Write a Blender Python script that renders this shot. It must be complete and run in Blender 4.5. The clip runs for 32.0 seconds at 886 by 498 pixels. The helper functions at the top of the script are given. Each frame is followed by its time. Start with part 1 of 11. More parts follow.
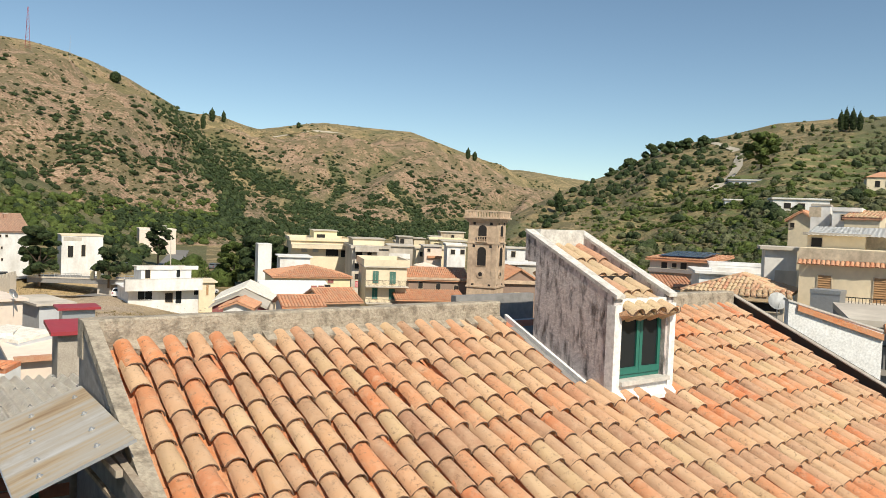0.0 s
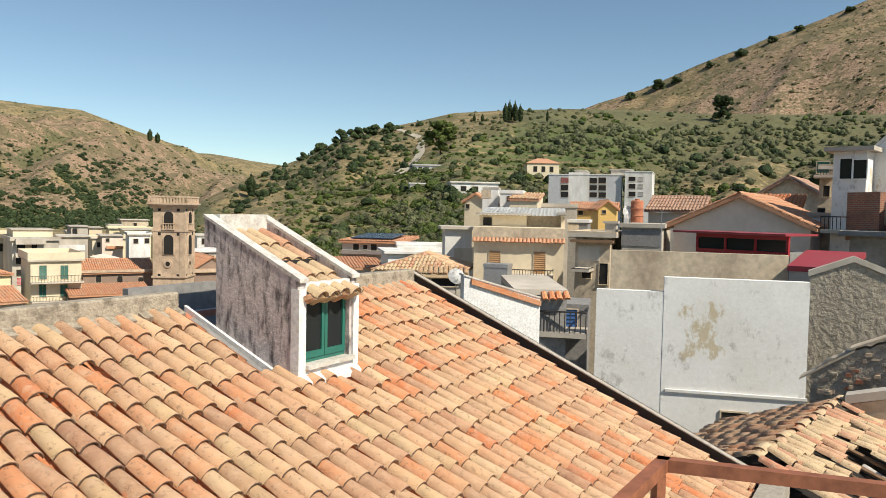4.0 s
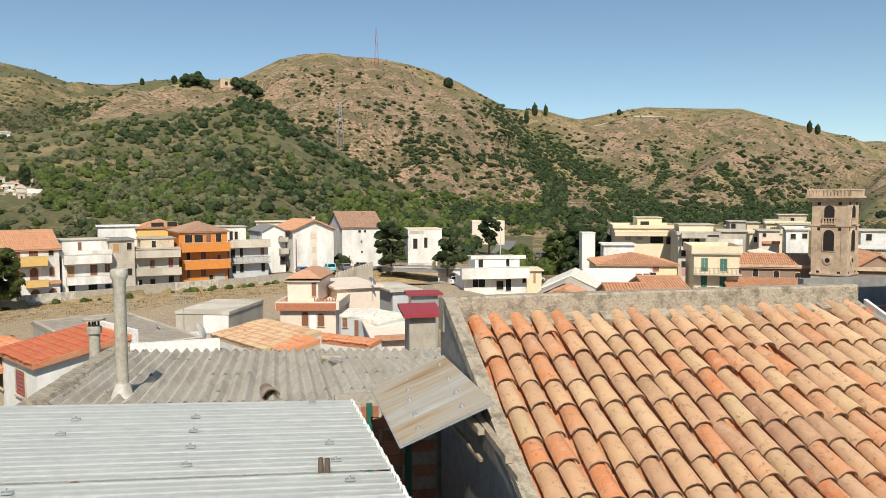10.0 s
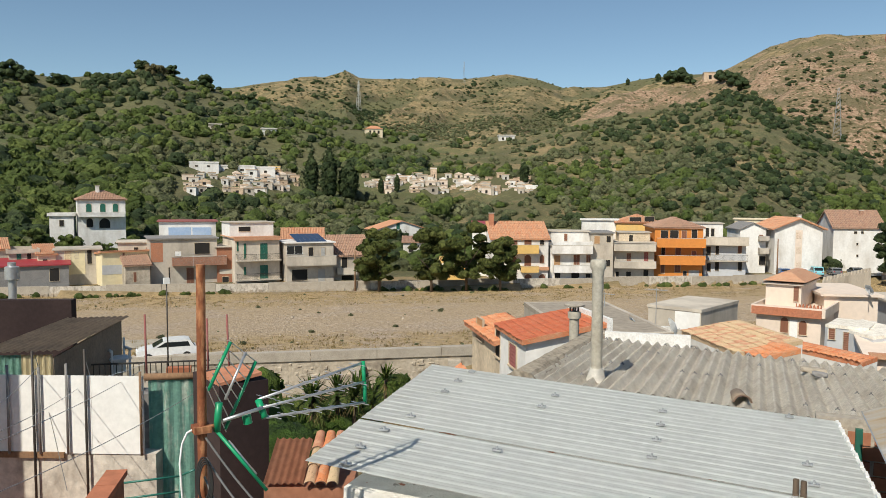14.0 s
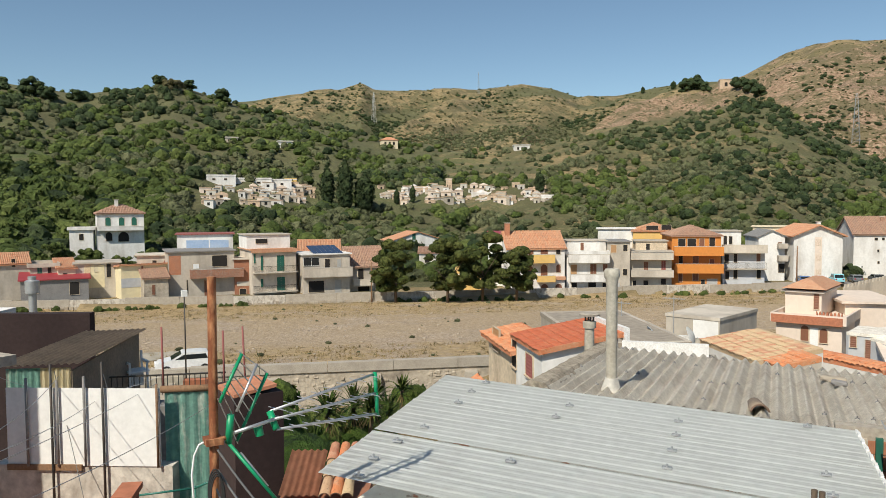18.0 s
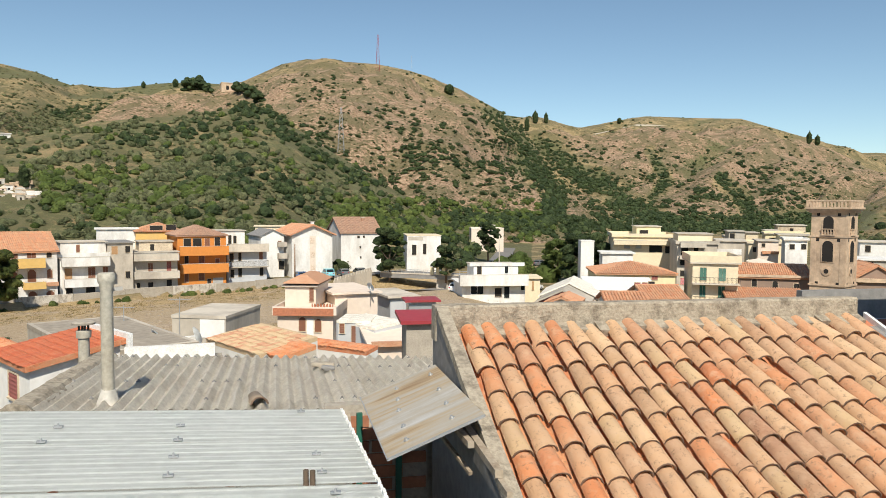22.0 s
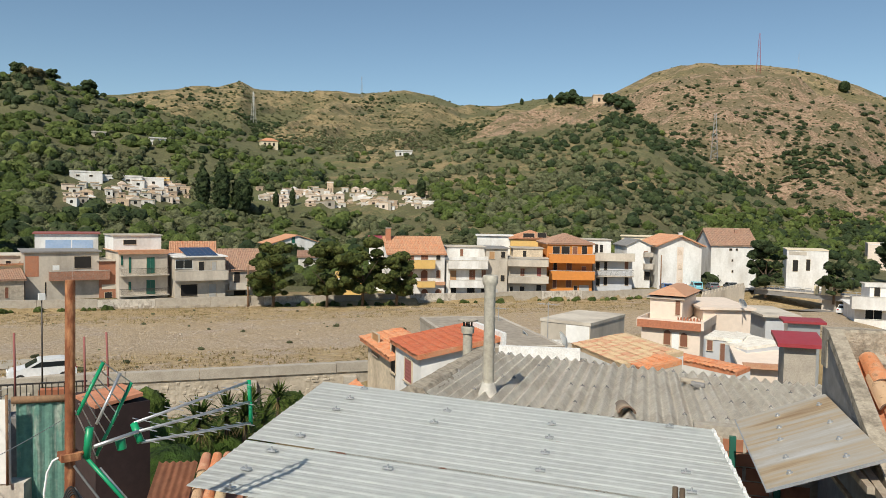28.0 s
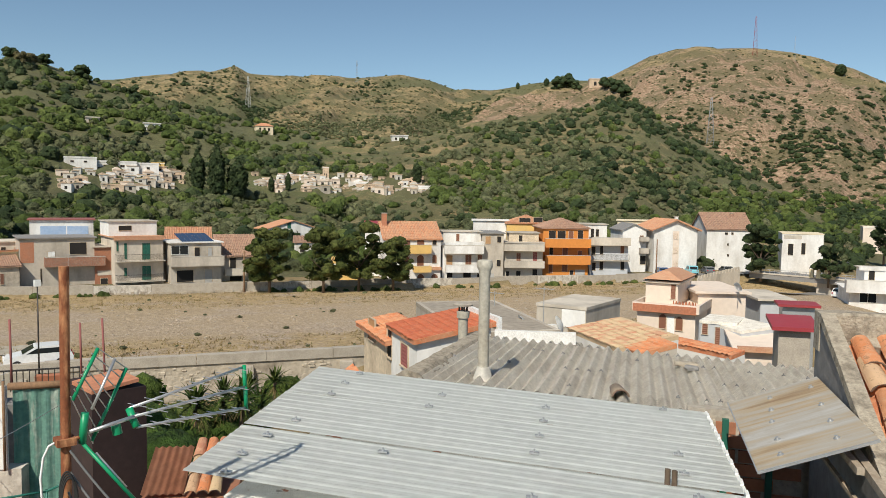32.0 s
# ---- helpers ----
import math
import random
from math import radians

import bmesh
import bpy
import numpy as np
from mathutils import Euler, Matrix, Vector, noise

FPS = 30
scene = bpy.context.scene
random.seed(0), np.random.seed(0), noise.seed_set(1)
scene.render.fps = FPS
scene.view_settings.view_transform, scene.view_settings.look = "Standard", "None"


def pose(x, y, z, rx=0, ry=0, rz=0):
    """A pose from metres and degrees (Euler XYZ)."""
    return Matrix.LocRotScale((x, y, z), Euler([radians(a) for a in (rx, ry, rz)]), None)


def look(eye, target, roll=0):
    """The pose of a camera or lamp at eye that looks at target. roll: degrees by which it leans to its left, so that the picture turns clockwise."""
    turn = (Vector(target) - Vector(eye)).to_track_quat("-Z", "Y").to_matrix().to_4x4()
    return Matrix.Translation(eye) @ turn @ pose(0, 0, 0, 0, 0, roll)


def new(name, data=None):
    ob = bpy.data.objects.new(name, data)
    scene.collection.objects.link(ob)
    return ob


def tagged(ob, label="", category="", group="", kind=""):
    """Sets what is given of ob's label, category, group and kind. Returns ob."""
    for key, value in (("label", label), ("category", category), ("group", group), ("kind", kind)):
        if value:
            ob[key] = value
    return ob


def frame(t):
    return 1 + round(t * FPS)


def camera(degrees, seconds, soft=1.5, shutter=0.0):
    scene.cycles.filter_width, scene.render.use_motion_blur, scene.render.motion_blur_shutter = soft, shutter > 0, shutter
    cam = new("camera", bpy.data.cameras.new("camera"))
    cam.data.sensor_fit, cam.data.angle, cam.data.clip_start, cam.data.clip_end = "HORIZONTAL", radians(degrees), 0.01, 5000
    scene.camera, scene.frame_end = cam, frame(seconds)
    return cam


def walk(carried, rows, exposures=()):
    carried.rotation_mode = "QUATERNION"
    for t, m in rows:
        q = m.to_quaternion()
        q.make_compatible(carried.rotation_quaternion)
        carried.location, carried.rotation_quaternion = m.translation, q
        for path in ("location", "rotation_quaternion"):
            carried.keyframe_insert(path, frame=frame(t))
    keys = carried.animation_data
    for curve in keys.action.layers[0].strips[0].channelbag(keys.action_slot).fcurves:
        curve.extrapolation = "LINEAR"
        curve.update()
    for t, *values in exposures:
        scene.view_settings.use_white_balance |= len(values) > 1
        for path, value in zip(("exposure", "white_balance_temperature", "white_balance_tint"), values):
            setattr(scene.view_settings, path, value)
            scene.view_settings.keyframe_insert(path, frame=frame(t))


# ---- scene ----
# ---- camera: a person turning on a terrace ----
cam = camera(60.31, 32.0, 0.5)
PATH = [
    (0.0, pose(-0.000, 0.000, 15.000, 87.647, -2.177, -0.000)),
    (0.5, pose(0.010, 0.020, 15.002, 87.464, -2.194, -1.071)),
    (1.0, pose(0.029, 0.040, 15.002, 87.246, -2.224, -2.920)),
    (1.5, pose(0.038, 0.029, 15.003, 86.928, -2.237, -4.943)),
    (2.0, pose(0.044, 0.019, 15.006, 86.643, -2.252, -7.354)),
    (2.5, pose(0.052, 0.029, 15.005, 86.841, -2.077, -9.250)),
    (3.0, pose(0.067, 0.040, 15.005, 87.090, -1.640, -11.049)),
    (3.5, pose(0.099, 0.067, 14.999, 87.300, -1.284, -16.000)),
    (4.0, pose(0.154, 0.101, 14.994, 87.160, -1.214, -22.693)),
    (4.5, pose(0.204, 0.077, 15.000, 86.801, -1.186, -27.198)),
    (5.5, pose(0.220, 0.030, 14.980, 85.600, -0.900, -30.500)),
    (6.5, pose(0.167, -0.022, 14.933, 85.068, -0.516, -19.004)),
    (7.0, pose(0.142, -0.045, 14.935, 85.141, -0.276, -12.255)),
    (7.5, pose(0.140, -0.085, 14.936, 85.723, 0.093, -7.585)),
    (8.0, pose(0.130, -0.094, 14.938, 86.620, 0.281, -1.143)),
    (8.5, pose(0.083, -0.122, 14.947, 86.753, 0.274, 7.874)),
    (9.0, pose(0.014, -0.166, 14.952, 86.687, 0.243, 15.827)),
    (9.5, pose(-0.032, -0.194, 14.951, 86.475, 0.231, 20.165)),
    (10.0, pose(-0.069, -0.237, 14.950, 86.376, 0.222, 23.813)),
    (10.5, pose(-0.095, -0.238, 14.947, 86.287, 0.064, 29.344)),
    (11.0, pose(-0.098, -0.239, 14.944, 86.559, -0.918, 37.164)),
    (11.5, pose(-0.112, -0.187, 14.941, 86.475, -1.125, 45.123)),
    (12.0, pose(-0.125, -0.163, 14.938, 86.336, -0.720, 50.616)),
    (12.5, pose(-0.104, -0.184, 14.938, 86.236, -0.512, 53.273)),
    (13.0, pose(-0.112, -0.192, 14.940, 86.151, -0.434, 55.422)),
    (13.5, pose(-0.107, -0.197, 14.942, 86.076, -0.317, 57.193)),
    (14.0, pose(-0.102, -0.206, 14.945, 86.061, -0.250, 58.510)),
    (14.5, pose(-0.108, -0.206, 14.944, 86.219, -0.202, 59.433)),
    (15.0, pose(-0.108, -0.205, 14.947, 86.395, -0.155, 60.237)),
    (15.5, pose(-0.104, -0.209, 14.943, 86.490, 0.009, 61.164)),
    (17.5, pose(-0.073, -0.197, 14.946, 86.837, 0.283, 61.926)),
    (18.0, pose(-0.087, -0.174, 14.944, 86.845, 0.342, 59.689)),
    (18.5, pose(-0.094, -0.169, 14.944, 87.413, 0.646, 56.393)),
    (19.0, pose(-0.102, -0.143, 14.950, 88.096, 0.680, 49.926)),
    (19.5, pose(-0.102, -0.112, 14.955, 88.023, 0.588, 41.186)),
    (20.0, pose(-0.091, -0.095, 14.954, 87.660, 0.431, 32.449)),
    (20.5, pose(-0.082, -0.096, 14.957, 87.252, 0.282, 27.849)),
    (21.0, pose(-0.068, -0.108, 14.955, 86.875, 0.088, 25.969)),
    (21.5, pose(-0.072, -0.105, 14.954, 86.706, -0.230, 24.740)),
    (22.0, pose(-0.067, -0.104, 14.953, 86.861, -0.432, 23.783)),
    (22.5, pose(-0.071, -0.104, 14.955, 87.059, -0.552, 23.818)),
    (23.0, pose(-0.077, -0.108, 14.953, 87.170, -0.630, 26.213)),
    (23.5, pose(-0.083, -0.120, 14.951, 87.599, -0.622, 31.024)),
    (24.0, pose(-0.083, -0.134, 14.955, 87.921, -0.601, 34.587)),
    (24.5, pose(-0.104, -0.120, 14.953, 88.083, -0.605, 36.668)),
    (26.5, pose(-0.087, -0.152, 14.955, 87.942, -0.467, 41.209)),
    (27.0, pose(-0.086, -0.157, 14.955, 88.030, -0.582, 44.150)),
    (27.5, pose(-0.105, -0.147, 14.948, 87.777, -0.802, 48.328)),
    (28.0, pose(-0.112, -0.154, 14.946, 87.261, -0.964, 50.807)),
    (28.5, pose(-0.113, -0.158, 14.943, 86.642, -0.914, 52.857)),
    (29.0, pose(-0.106, -0.154, 14.944, 86.333, -0.825, 53.611)),
    (29.5, pose(-0.099, -0.150, 14.940, 86.191, -0.532, 54.618)),
    (30.0, pose(-0.094, -0.159, 14.937, 85.695, -0.320, 57.990)),
    (30.5, pose(-0.084, -0.164, 14.937, 85.592, -0.292, 60.124)),
    (31.0, pose(-0.085, -0.164, 14.939, 85.523, -0.419, 61.053)),
    (31.5, pose(-0.090, -0.162, 14.939, 85.773, -0.741, 58.311)),
    (32.0, pose(-0.094, -0.149, 14.947, 86.135, -0.791, 50.510)),
]
walk(cam, PATH, exposures=[(0.0, 0.14, 6650, 7.5), (3.0, 0.20, 6650, 7.5), (7.0, 0.20, 6650, 7.5), (9.5, 0.14, 6600, 7.5), (11.5, -0.04, 6500, 7.5), (19.0, -0.03, 6500, 7.5), (20.5, 0.13, 6550, 7.5), (24.5, 0.10, 6550, 7.5), (27.0, -0.03, 6500, 7.5), (32.0, -0.06, 6500, 7.5)])

# ---- world and sun ----
SUN_TO = Vector((0.48, -0.877, 1.02)).normalized()
world = bpy.data.worlds.new("World")
scene.world = world
world.use_nodes = True
wn = world.node_tree.nodes
wl = world.node_tree.links
sky = wn.new("ShaderNodeTexSky")
sky.sky_type = "NISHITA"
sky.sun_disc = False
sky.sun_elevation = math.asin(SUN_TO.z)
sky.sun_rotation = math.atan2(SUN_TO.x, SUN_TO.y)
sky.altitude = 150
sky.air_density = 0.78
sky.dust_density = 0.2
sky.ozone_density = 0.6
haze = wn.new("ShaderNodeMix")
haze.data_type, haze.blend_type = "RGBA", "MULTIPLY"
haze.inputs[0].default_value = 1.0
haze.inputs[7].default_value = (0.97, 1.03, 0.985, 1)
wl.new(sky.outputs[0], haze.inputs[6])
wl.new(haze.outputs[2], wn["Background"].inputs[0])
wn["Background"].inputs[1].default_value = 0.108
sun_data = bpy.data.lights.new("sun", "SUN")
sun_data.energy = 5.0
sun_data.angle = radians(0.55)
sun_data.color = (1.0, 0.92, 0.79)
sun = new("sun", sun_data)
sun.matrix_world = look((30, -30, 80), (30 - SUN_TO.x, -30 - SUN_TO.y, 80 - SUN_TO.z))


# ---- materials ----
def nodes_of(name, rough=0.8, metal=0.0):
    m = bpy.data.materials.new(name)
    m.use_nodes = True
    nt = m.node_tree
    b = nt.nodes["Principled BSDF"]
    b.inputs["Roughness"].default_value = rough
    b.inputs["Metallic"].default_value = metal
    return m, nt, b


def ramp(nt, fac, stops):
    r = nt.nodes.new("ShaderNodeValToRGB")
    els = r.color_ramp.elements
    while len(els) < len(stops):
        els.new(0.5)
    for e, (p, c) in zip(els, stops):
        e.position, e.color = p, (*c, 1)
    nt.links.new(fac, r.inputs[0])
    return r.outputs[0]


def noise_of(nt, vec, scale, detail=4, rough=0.55):
    n = nt.nodes.new("ShaderNodeTexNoise")
    n.inputs["Scale"].default_value = scale
    n.inputs["Detail"].default_value = detail
    n.inputs["Roughness"].default_value = rough
    nt.links.new(vec, n.inputs["Vector"])
    return n.outputs["Fac"]


def mix(nt, fac, a, b, mode="MIX"):
    n = nt.nodes.new("ShaderNodeMix")
    n.data_type, n.blend_type = "RGBA", mode
    for sock, v in ((n.inputs[0], fac), (n.inputs[6], a), (n.inputs[7], b)):
        if isinstance(v, (int, float)):
            sock.default_value = v
        elif isinstance(v, tuple):
            sock.default_value = (*v, 1)
        else:
            nt.links.new(v, sock)
    return n.outputs[2]


def coords(nt, stretch=(1, 1, 1), kind="Object"):
    tc = nt.nodes.new("ShaderNodeTexCoord")
    mp = nt.nodes.new("ShaderNodeMapping")
    mp.inputs["Scale"].default_value = stretch
    nt.links.new(tc.outputs[kind], mp.inputs[0])
    return mp.outputs[0]


def world_at(nt, stretch=(1, 1, 1)):
    g = nt.nodes.new("ShaderNodeNewGeometry")
    mp = nt.nodes.new("ShaderNodeMapping")
    mp.inputs["Scale"].default_value = stretch
    nt.links.new(g.outputs["Position"], mp.inputs[0])
    return mp.outputs[0]


def bump(nt, b, height, strength, dist):
    n = nt.nodes.new("ShaderNodeBump")
    n.inputs["Strength"].default_value = strength
    n.inputs["Distance"].default_value = dist
    nt.links.new(height, n.inputs["Height"])
    nt.links.new(n.outputs[0], b.inputs["Normal"])


def aged(name, base, dirt, rough=0.85, big=0.4, fine=6.0, amount=0.5, relief=0.3, dist=0.02, metal=0.0, streak=1.0, vary=0.0, edge=0.15):
    """A painted, plastered or cast surface: broad stains, fine grain and relief. streak < 1 draws the stains out downwards."""
    m, nt, b = nodes_of(name, rough, metal)
    v = world_at(nt, (1, 1, streak))
    n1 = noise_of(nt, v, big, 5, 0.6)
    n2 = noise_of(nt, world_at(nt), fine, 4, 0.6)
    f1 = ramp(nt, n1, [(0.57 - edge, (0, 0, 0)), (0.57 + edge, (1, 1, 1))])
    sc = nt.nodes.new("ShaderNodeMath")
    sc.operation = "MULTIPLY"
    nt.links.new(f1, sc.inputs[0])
    sc.inputs[1].default_value = amount
    c = mix(nt, sc.outputs[0], base, dirt)
    g = ramp(nt, n2, [(0.30, (0.66, 0.66, 0.66)), (0.70, (1.2, 1.2, 1.2))] if relief > 0.1 else [(0.30, (0.88, 0.88, 0.88)), (0.70, (1.07, 1.07, 1.07))])
    c = mix(nt, 0.7, c, g, "MULTIPLY")
    if vary:
        oi = nt.nodes.new("ShaderNodeObjectInfo")
        k = ramp(nt, oi.outputs["Random"], [(0.0, (1 - vary,) * 3), (1.0, (1 + vary,) * 3)])
        c = mix(nt, 1.0, c, k, "MULTIPLY")
    nt.links.new(c, b.inputs["Base Color"])
    if relief:
        bump(nt, b, n2, relief, dist)
    return m


def tile_mat(name, hues, rough=0.85, worn=1.0):
    """Fired clay: each tile its own hue, with lichen and sooty specks."""
    m, nt, b = nodes_of(name, rough)
    oi = nt.nodes.new("ShaderNodeObjectInfo")
    geo = nt.nodes.new("ShaderNodeNewGeometry")
    add = nt.nodes.new("ShaderNodeMath")
    add.operation = "ADD"
    nt.links.new(oi.outputs["Random"], add.inputs[0])
    nt.links.new(geo.outputs["Random Per Island"], add.inputs[1])
    fr = nt.nodes.new("ShaderNodeMath")
    fr.operation = "FRACT"
    nt.links.new(add.outputs[0], fr.inputs[0])
    c = ramp(nt, fr.outputs[0], hues)
    w = world_at(nt)
    l = ramp(nt, noise_of(nt, w, 9.0, 6, 0.7), [(0.48, (0, 0, 0)), (0.68, (0.6 * worn,) * 3)])
    c = mix(nt, l, c, (0.62, 0.42, 0.28))
    s = ramp(nt, noise_of(nt, w, 19.0, 7, 0.8), [(0.55, (0, 0, 0)), (0.64, (0.72 * worn,) * 3)])
    c = mix(nt, s, c, (0.17, 0.10, 0.06))
    p = ramp(nt, noise_of(nt, w, 2.2, 3), [(0.4, (0, 0, 0)), (0.75, (0.5 * worn,) * 3)])
    c = mix(nt, p, c, (0.56, 0.37, 0.235))
    nt.links.new(c, b.inputs["Base Color"])
    bump(nt, b, noise_of(nt, w, 45.0, 6, 0.75), 0.8, 0.02)
    return m


OLD_CLAY = [(0.0, (0.56, 0.20, 0.085)), (0.08, (0.63, 0.40, 0.225)), (0.20, (0.50, 0.265, 0.155)), (0.30, (0.69, 0.47, 0.285)), (0.42, (0.57, 0.33, 0.19)),
            (0.52, (0.60, 0.425, 0.24)), (0.62, (0.41, 0.215, 0.13)), (0.72, (0.66, 0.42, 0.25)), (0.82, (0.60, 0.25, 0.115)), (0.92, (0.64, 0.45, 0.27)), (1.0, (0.52, 0.24, 0.13))]
M = {}
M["clay"] = tile_mat("old_clay", OLD_CLAY)
M["clay_new"] = tile_mat("newer_clay", [(0.0, (0.60, 0.20, 0.08)), (0.5, (0.66, 0.26, 0.11)), (1.0, (0.55, 0.17, 0.07))])
M["clay_red"] = tile_mat("red_clay", [(0.0, (0.46, 0.105, 0.045)), (0.5, (0.52, 0.13, 0.055)), (1.0, (0.42, 0.095, 0.045))], worn=0.25)
# tile lips coloured dark: edge dirt plus the shade of the gap below
M["lip_dirt_shade"] = aged("dirty_shaded_tile_lip", (0.17, 0.105, 0.07), (0.09, 0.06, 0.045), big=6, fine=30, relief=0.2)
M["clay_pale"] = tile_mat("pale_clay", [(0.0, (0.55, 0.40, 0.24)), (0.4, (0.60, 0.46, 0.28)), (0.7, (0.50, 0.22, 0.13)), (1.0, (0.62, 0.48, 0.30))])
M["roof_far"] = tile_mat("clay_roof_far", [(0.0, (0.52, 0.20, 0.10)), (0.3, (0.60, 0.27, 0.14)), (0.6, (0.46, 0.22, 0.13)), (1.0, (0.58, 0.30, 0.17))])
M["roof_brown"] = tile_mat("brown_clay_roof", [(0.0, (0.32, 0.17, 0.12)), (0.5, (0.38, 0.22, 0.16)), (1.0, (0.27, 0.17, 0.13))])
M["mortar"] = aged("lime_mortar", (0.60, 0.57, 0.52), (0.42, 0.38, 0.32), big=1.5, fine=14, relief=0.5)
M["aggregate"] = aged("exposed_aggregate_mortar", (0.42, 0.36, 0.28), (0.17, 0.14, 0.105), big=9.0, fine=38, amount=0.85, relief=1.0, dist=0.02, edge=0.10)
M["cobble"] = aged("grey_river_cobbles", (0.46, 0.38, 0.29), (0.30, 0.25, 0.20), big=0.8, fine=5, relief=0.3, vary=0.0)
M["concrete"] = aged("weathered_concrete", (0.44, 0.39, 0.325), (0.25, 0.215, 0.175), big=1.2, fine=18, relief=0.6, dist=0.02)
M["concrete_dark"] = aged("grey_render", (0.26, 0.25, 0.24), (0.17, 0.16, 0.16), big=0.9, fine=10, relief=0.3)
M["concrete_far"] = aged("grey_plaster", (0.57, 0.51, 0.43), (0.33, 0.285, 0.235), big=0.35, fine=2.5, amount=0.95, relief=0.0, streak=0.4, vary=0.1)
M["white"] = aged("white_plaster", (0.79, 0.775, 0.75), (0.50, 0.46, 0.41), big=0.4, fine=2.5, amount=0.8, relief=0.0, streak=0.35)
M["white_near"] = aged("white_paint_worn", (0.80, 0.79, 0.77), (0.58, 0.55, 0.50), big=3.0, fine=20, amount=0.5, relief=0.2, dist=0.01)
m, nt, b = nodes_of("whitewashed_wall_patched", 0.9)
w_ = world_at(nt)
c = mix(nt, ramp(nt, noise_of(nt, w_, 0.55, 6, 0.6), [(0.40, (0, 0, 0)), (0.70, (1, 1, 1))]), (0.82, 0.81, 0.79), (0.74, 0.72, 0.68))
c = mix(nt, ramp(nt, noise_of(nt, world_at(nt, (1, 1, 0.6)), 0.42, 7, 0.68), [(0.60, (0, 0, 0)), (0.63, (0.9, 0.9, 0.9))]), c, (0.55, 0.46, 0.31))
c = mix(nt, ramp(nt, noise_of(nt, world_at(nt, (1, 1, 0.7)), 1.5, 8, 0.75), [(0.55, (0, 0, 0)), (0.66, (0.7, 0.7, 0.7))]), c, (0.36, 0.34, 0.31))
c = mix(nt, 0.5, c, ramp(nt, noise_of(nt, w_, 9.0, 5, 0.7), [(0.3, (0.86, 0.86, 0.86)), (0.7, (1.1, 1.1, 1.1))]), "MULTIPLY")
nt.links.new(c, b.inputs["Base Color"])
bump(nt, b, noise_of(nt, w_, 5.0, 6, 0.7), 0.35, 0.02)
M["whitewall"] = m
m, nt, b = nodes_of("flaking_whitewash", 0.9)
w_ = world_at(nt)
c = mix(nt, ramp(nt, noise_of(nt, w_, 3.0, 6, 0.65), [(0.42, (0, 0, 0)), (0.70, (1, 1, 1))]), (0.80, 0.78, 0.74), (0.62, 0.58, 0.52))
c = mix(nt, ramp(nt, noise_of(nt, world_at(nt, (1, 1, 2.2)), 2.1, 5, 0.6), [(0.60, (0, 0, 0)), (0.625, (1, 1, 1))]), c, (0.42, 0.17, 0.10))
c = mix(nt, ramp(nt, noise_of(nt, w_, 6.5, 6, 0.7), [(0.60, (0, 0, 0)), (0.64, (0.8, 0.8, 0.8))]), c, (0.27, 0.23, 0.19))
nt.links.new(c, b.inputs["Base Color"])
bump(nt, b, noise_of(nt, w_, 9.0, 6, 0.75), 0.8, 0.03)
M["flaked_white"] = m
M["grey_blue"] = aged("pale_grey_plaster", (0.52, 0.53, 0.55), (0.42, 0.42, 0.42), big=0.2, fine=2, relief=0.0)
M["cream"] = aged("cream_plaster", (0.76, 0.65, 0.47), (0.58, 0.48, 0.34), big=0.3, fine=3, amount=0.5, relief=0.0, streak=0.35, vary=0.06)
M["pale_yellow"] = aged("pale_yellow_plaster", (0.78, 0.68, 0.44), (0.60, 0.52, 0.36), big=0.25, fine=2, amount=0.4, relief=0.0, streak=0.4)
M["yellow"] = aged("ochre_plaster", (0.74, 0.48, 0.16), (0.6, 0.42, 0.2), big=0.25, fine=2, amount=0.4, relief=0.0)
M["orange"] = aged("orange_plaster", (0.64, 0.24, 0.05), (0.48, 0.20, 0.07), big=0.3, fine=2, amount=0.3, relief=0.0)
M["pinkish"] = aged("pale_pink_plaster", (0.76, 0.64, 0.54), (0.60, 0.49, 0.40), big=0.25, fine=2, amount=0.5, relief=0.0, streak=0.4)
M["stone"] = aged("pale_sandstone", (0.60, 0.45, 0.32), (0.38, 0.28, 0.20), big=0.35, fine=1.6, amount=0.8, relief=0.5, dist=0.08)
M["rubble"] = aged("rubble_stone", (0.50, 0.43, 0.34), (0.24, 0.20, 0.155), big=0.6, fine=2.6, amount=0.9, relief=0.9, dist=0.12)
M["brick"] = aged("brick_red", (0.43, 0.18, 0.10), (0.33, 0.2, 0.14), big=1.0, fine=8, relief=0.4, vary=0.2)
m, nt, b = nodes_of("old_brickwork", 0.9)
bt = nt.nodes.new("ShaderNodeTexBrick")
bt.inputs["Scale"].default_value = 1.0
bt.inputs["Brick Width"].default_value = 0.26
bt.inputs["Row Height"].default_value = 0.085
bt.inputs["Mortar Size"].default_value = 0.012
bt.inputs["Color1"].default_value = (0.40, 0.15, 0.08, 1)
bt.inputs["Color2"].default_value = (0.26, 0.11, 0.07, 1)
bt.inputs["Mortar"].default_value = (0.34, 0.27, 0.21, 1)
tc = nt.nodes.new("ShaderNodeTexCoord")
sx = nt.nodes.new("ShaderNodeSeparateXYZ")
ad = nt.nodes.new("ShaderNodeMath")
cx = nt.nodes.new("ShaderNodeCombineXYZ")
nt.links.new(tc.outputs["Object"], sx.inputs[0])
nt.links.new(sx.outputs[0], ad.inputs[0])
nt.links.new(sx.outputs[1], ad.inputs[1])
nt.links.new(ad.outputs[0], cx.inputs[0])
nt.links.new(sx.outputs[2], cx.inputs[1])
nt.links.new(cx.outputs[0], bt.inputs["Vector"])
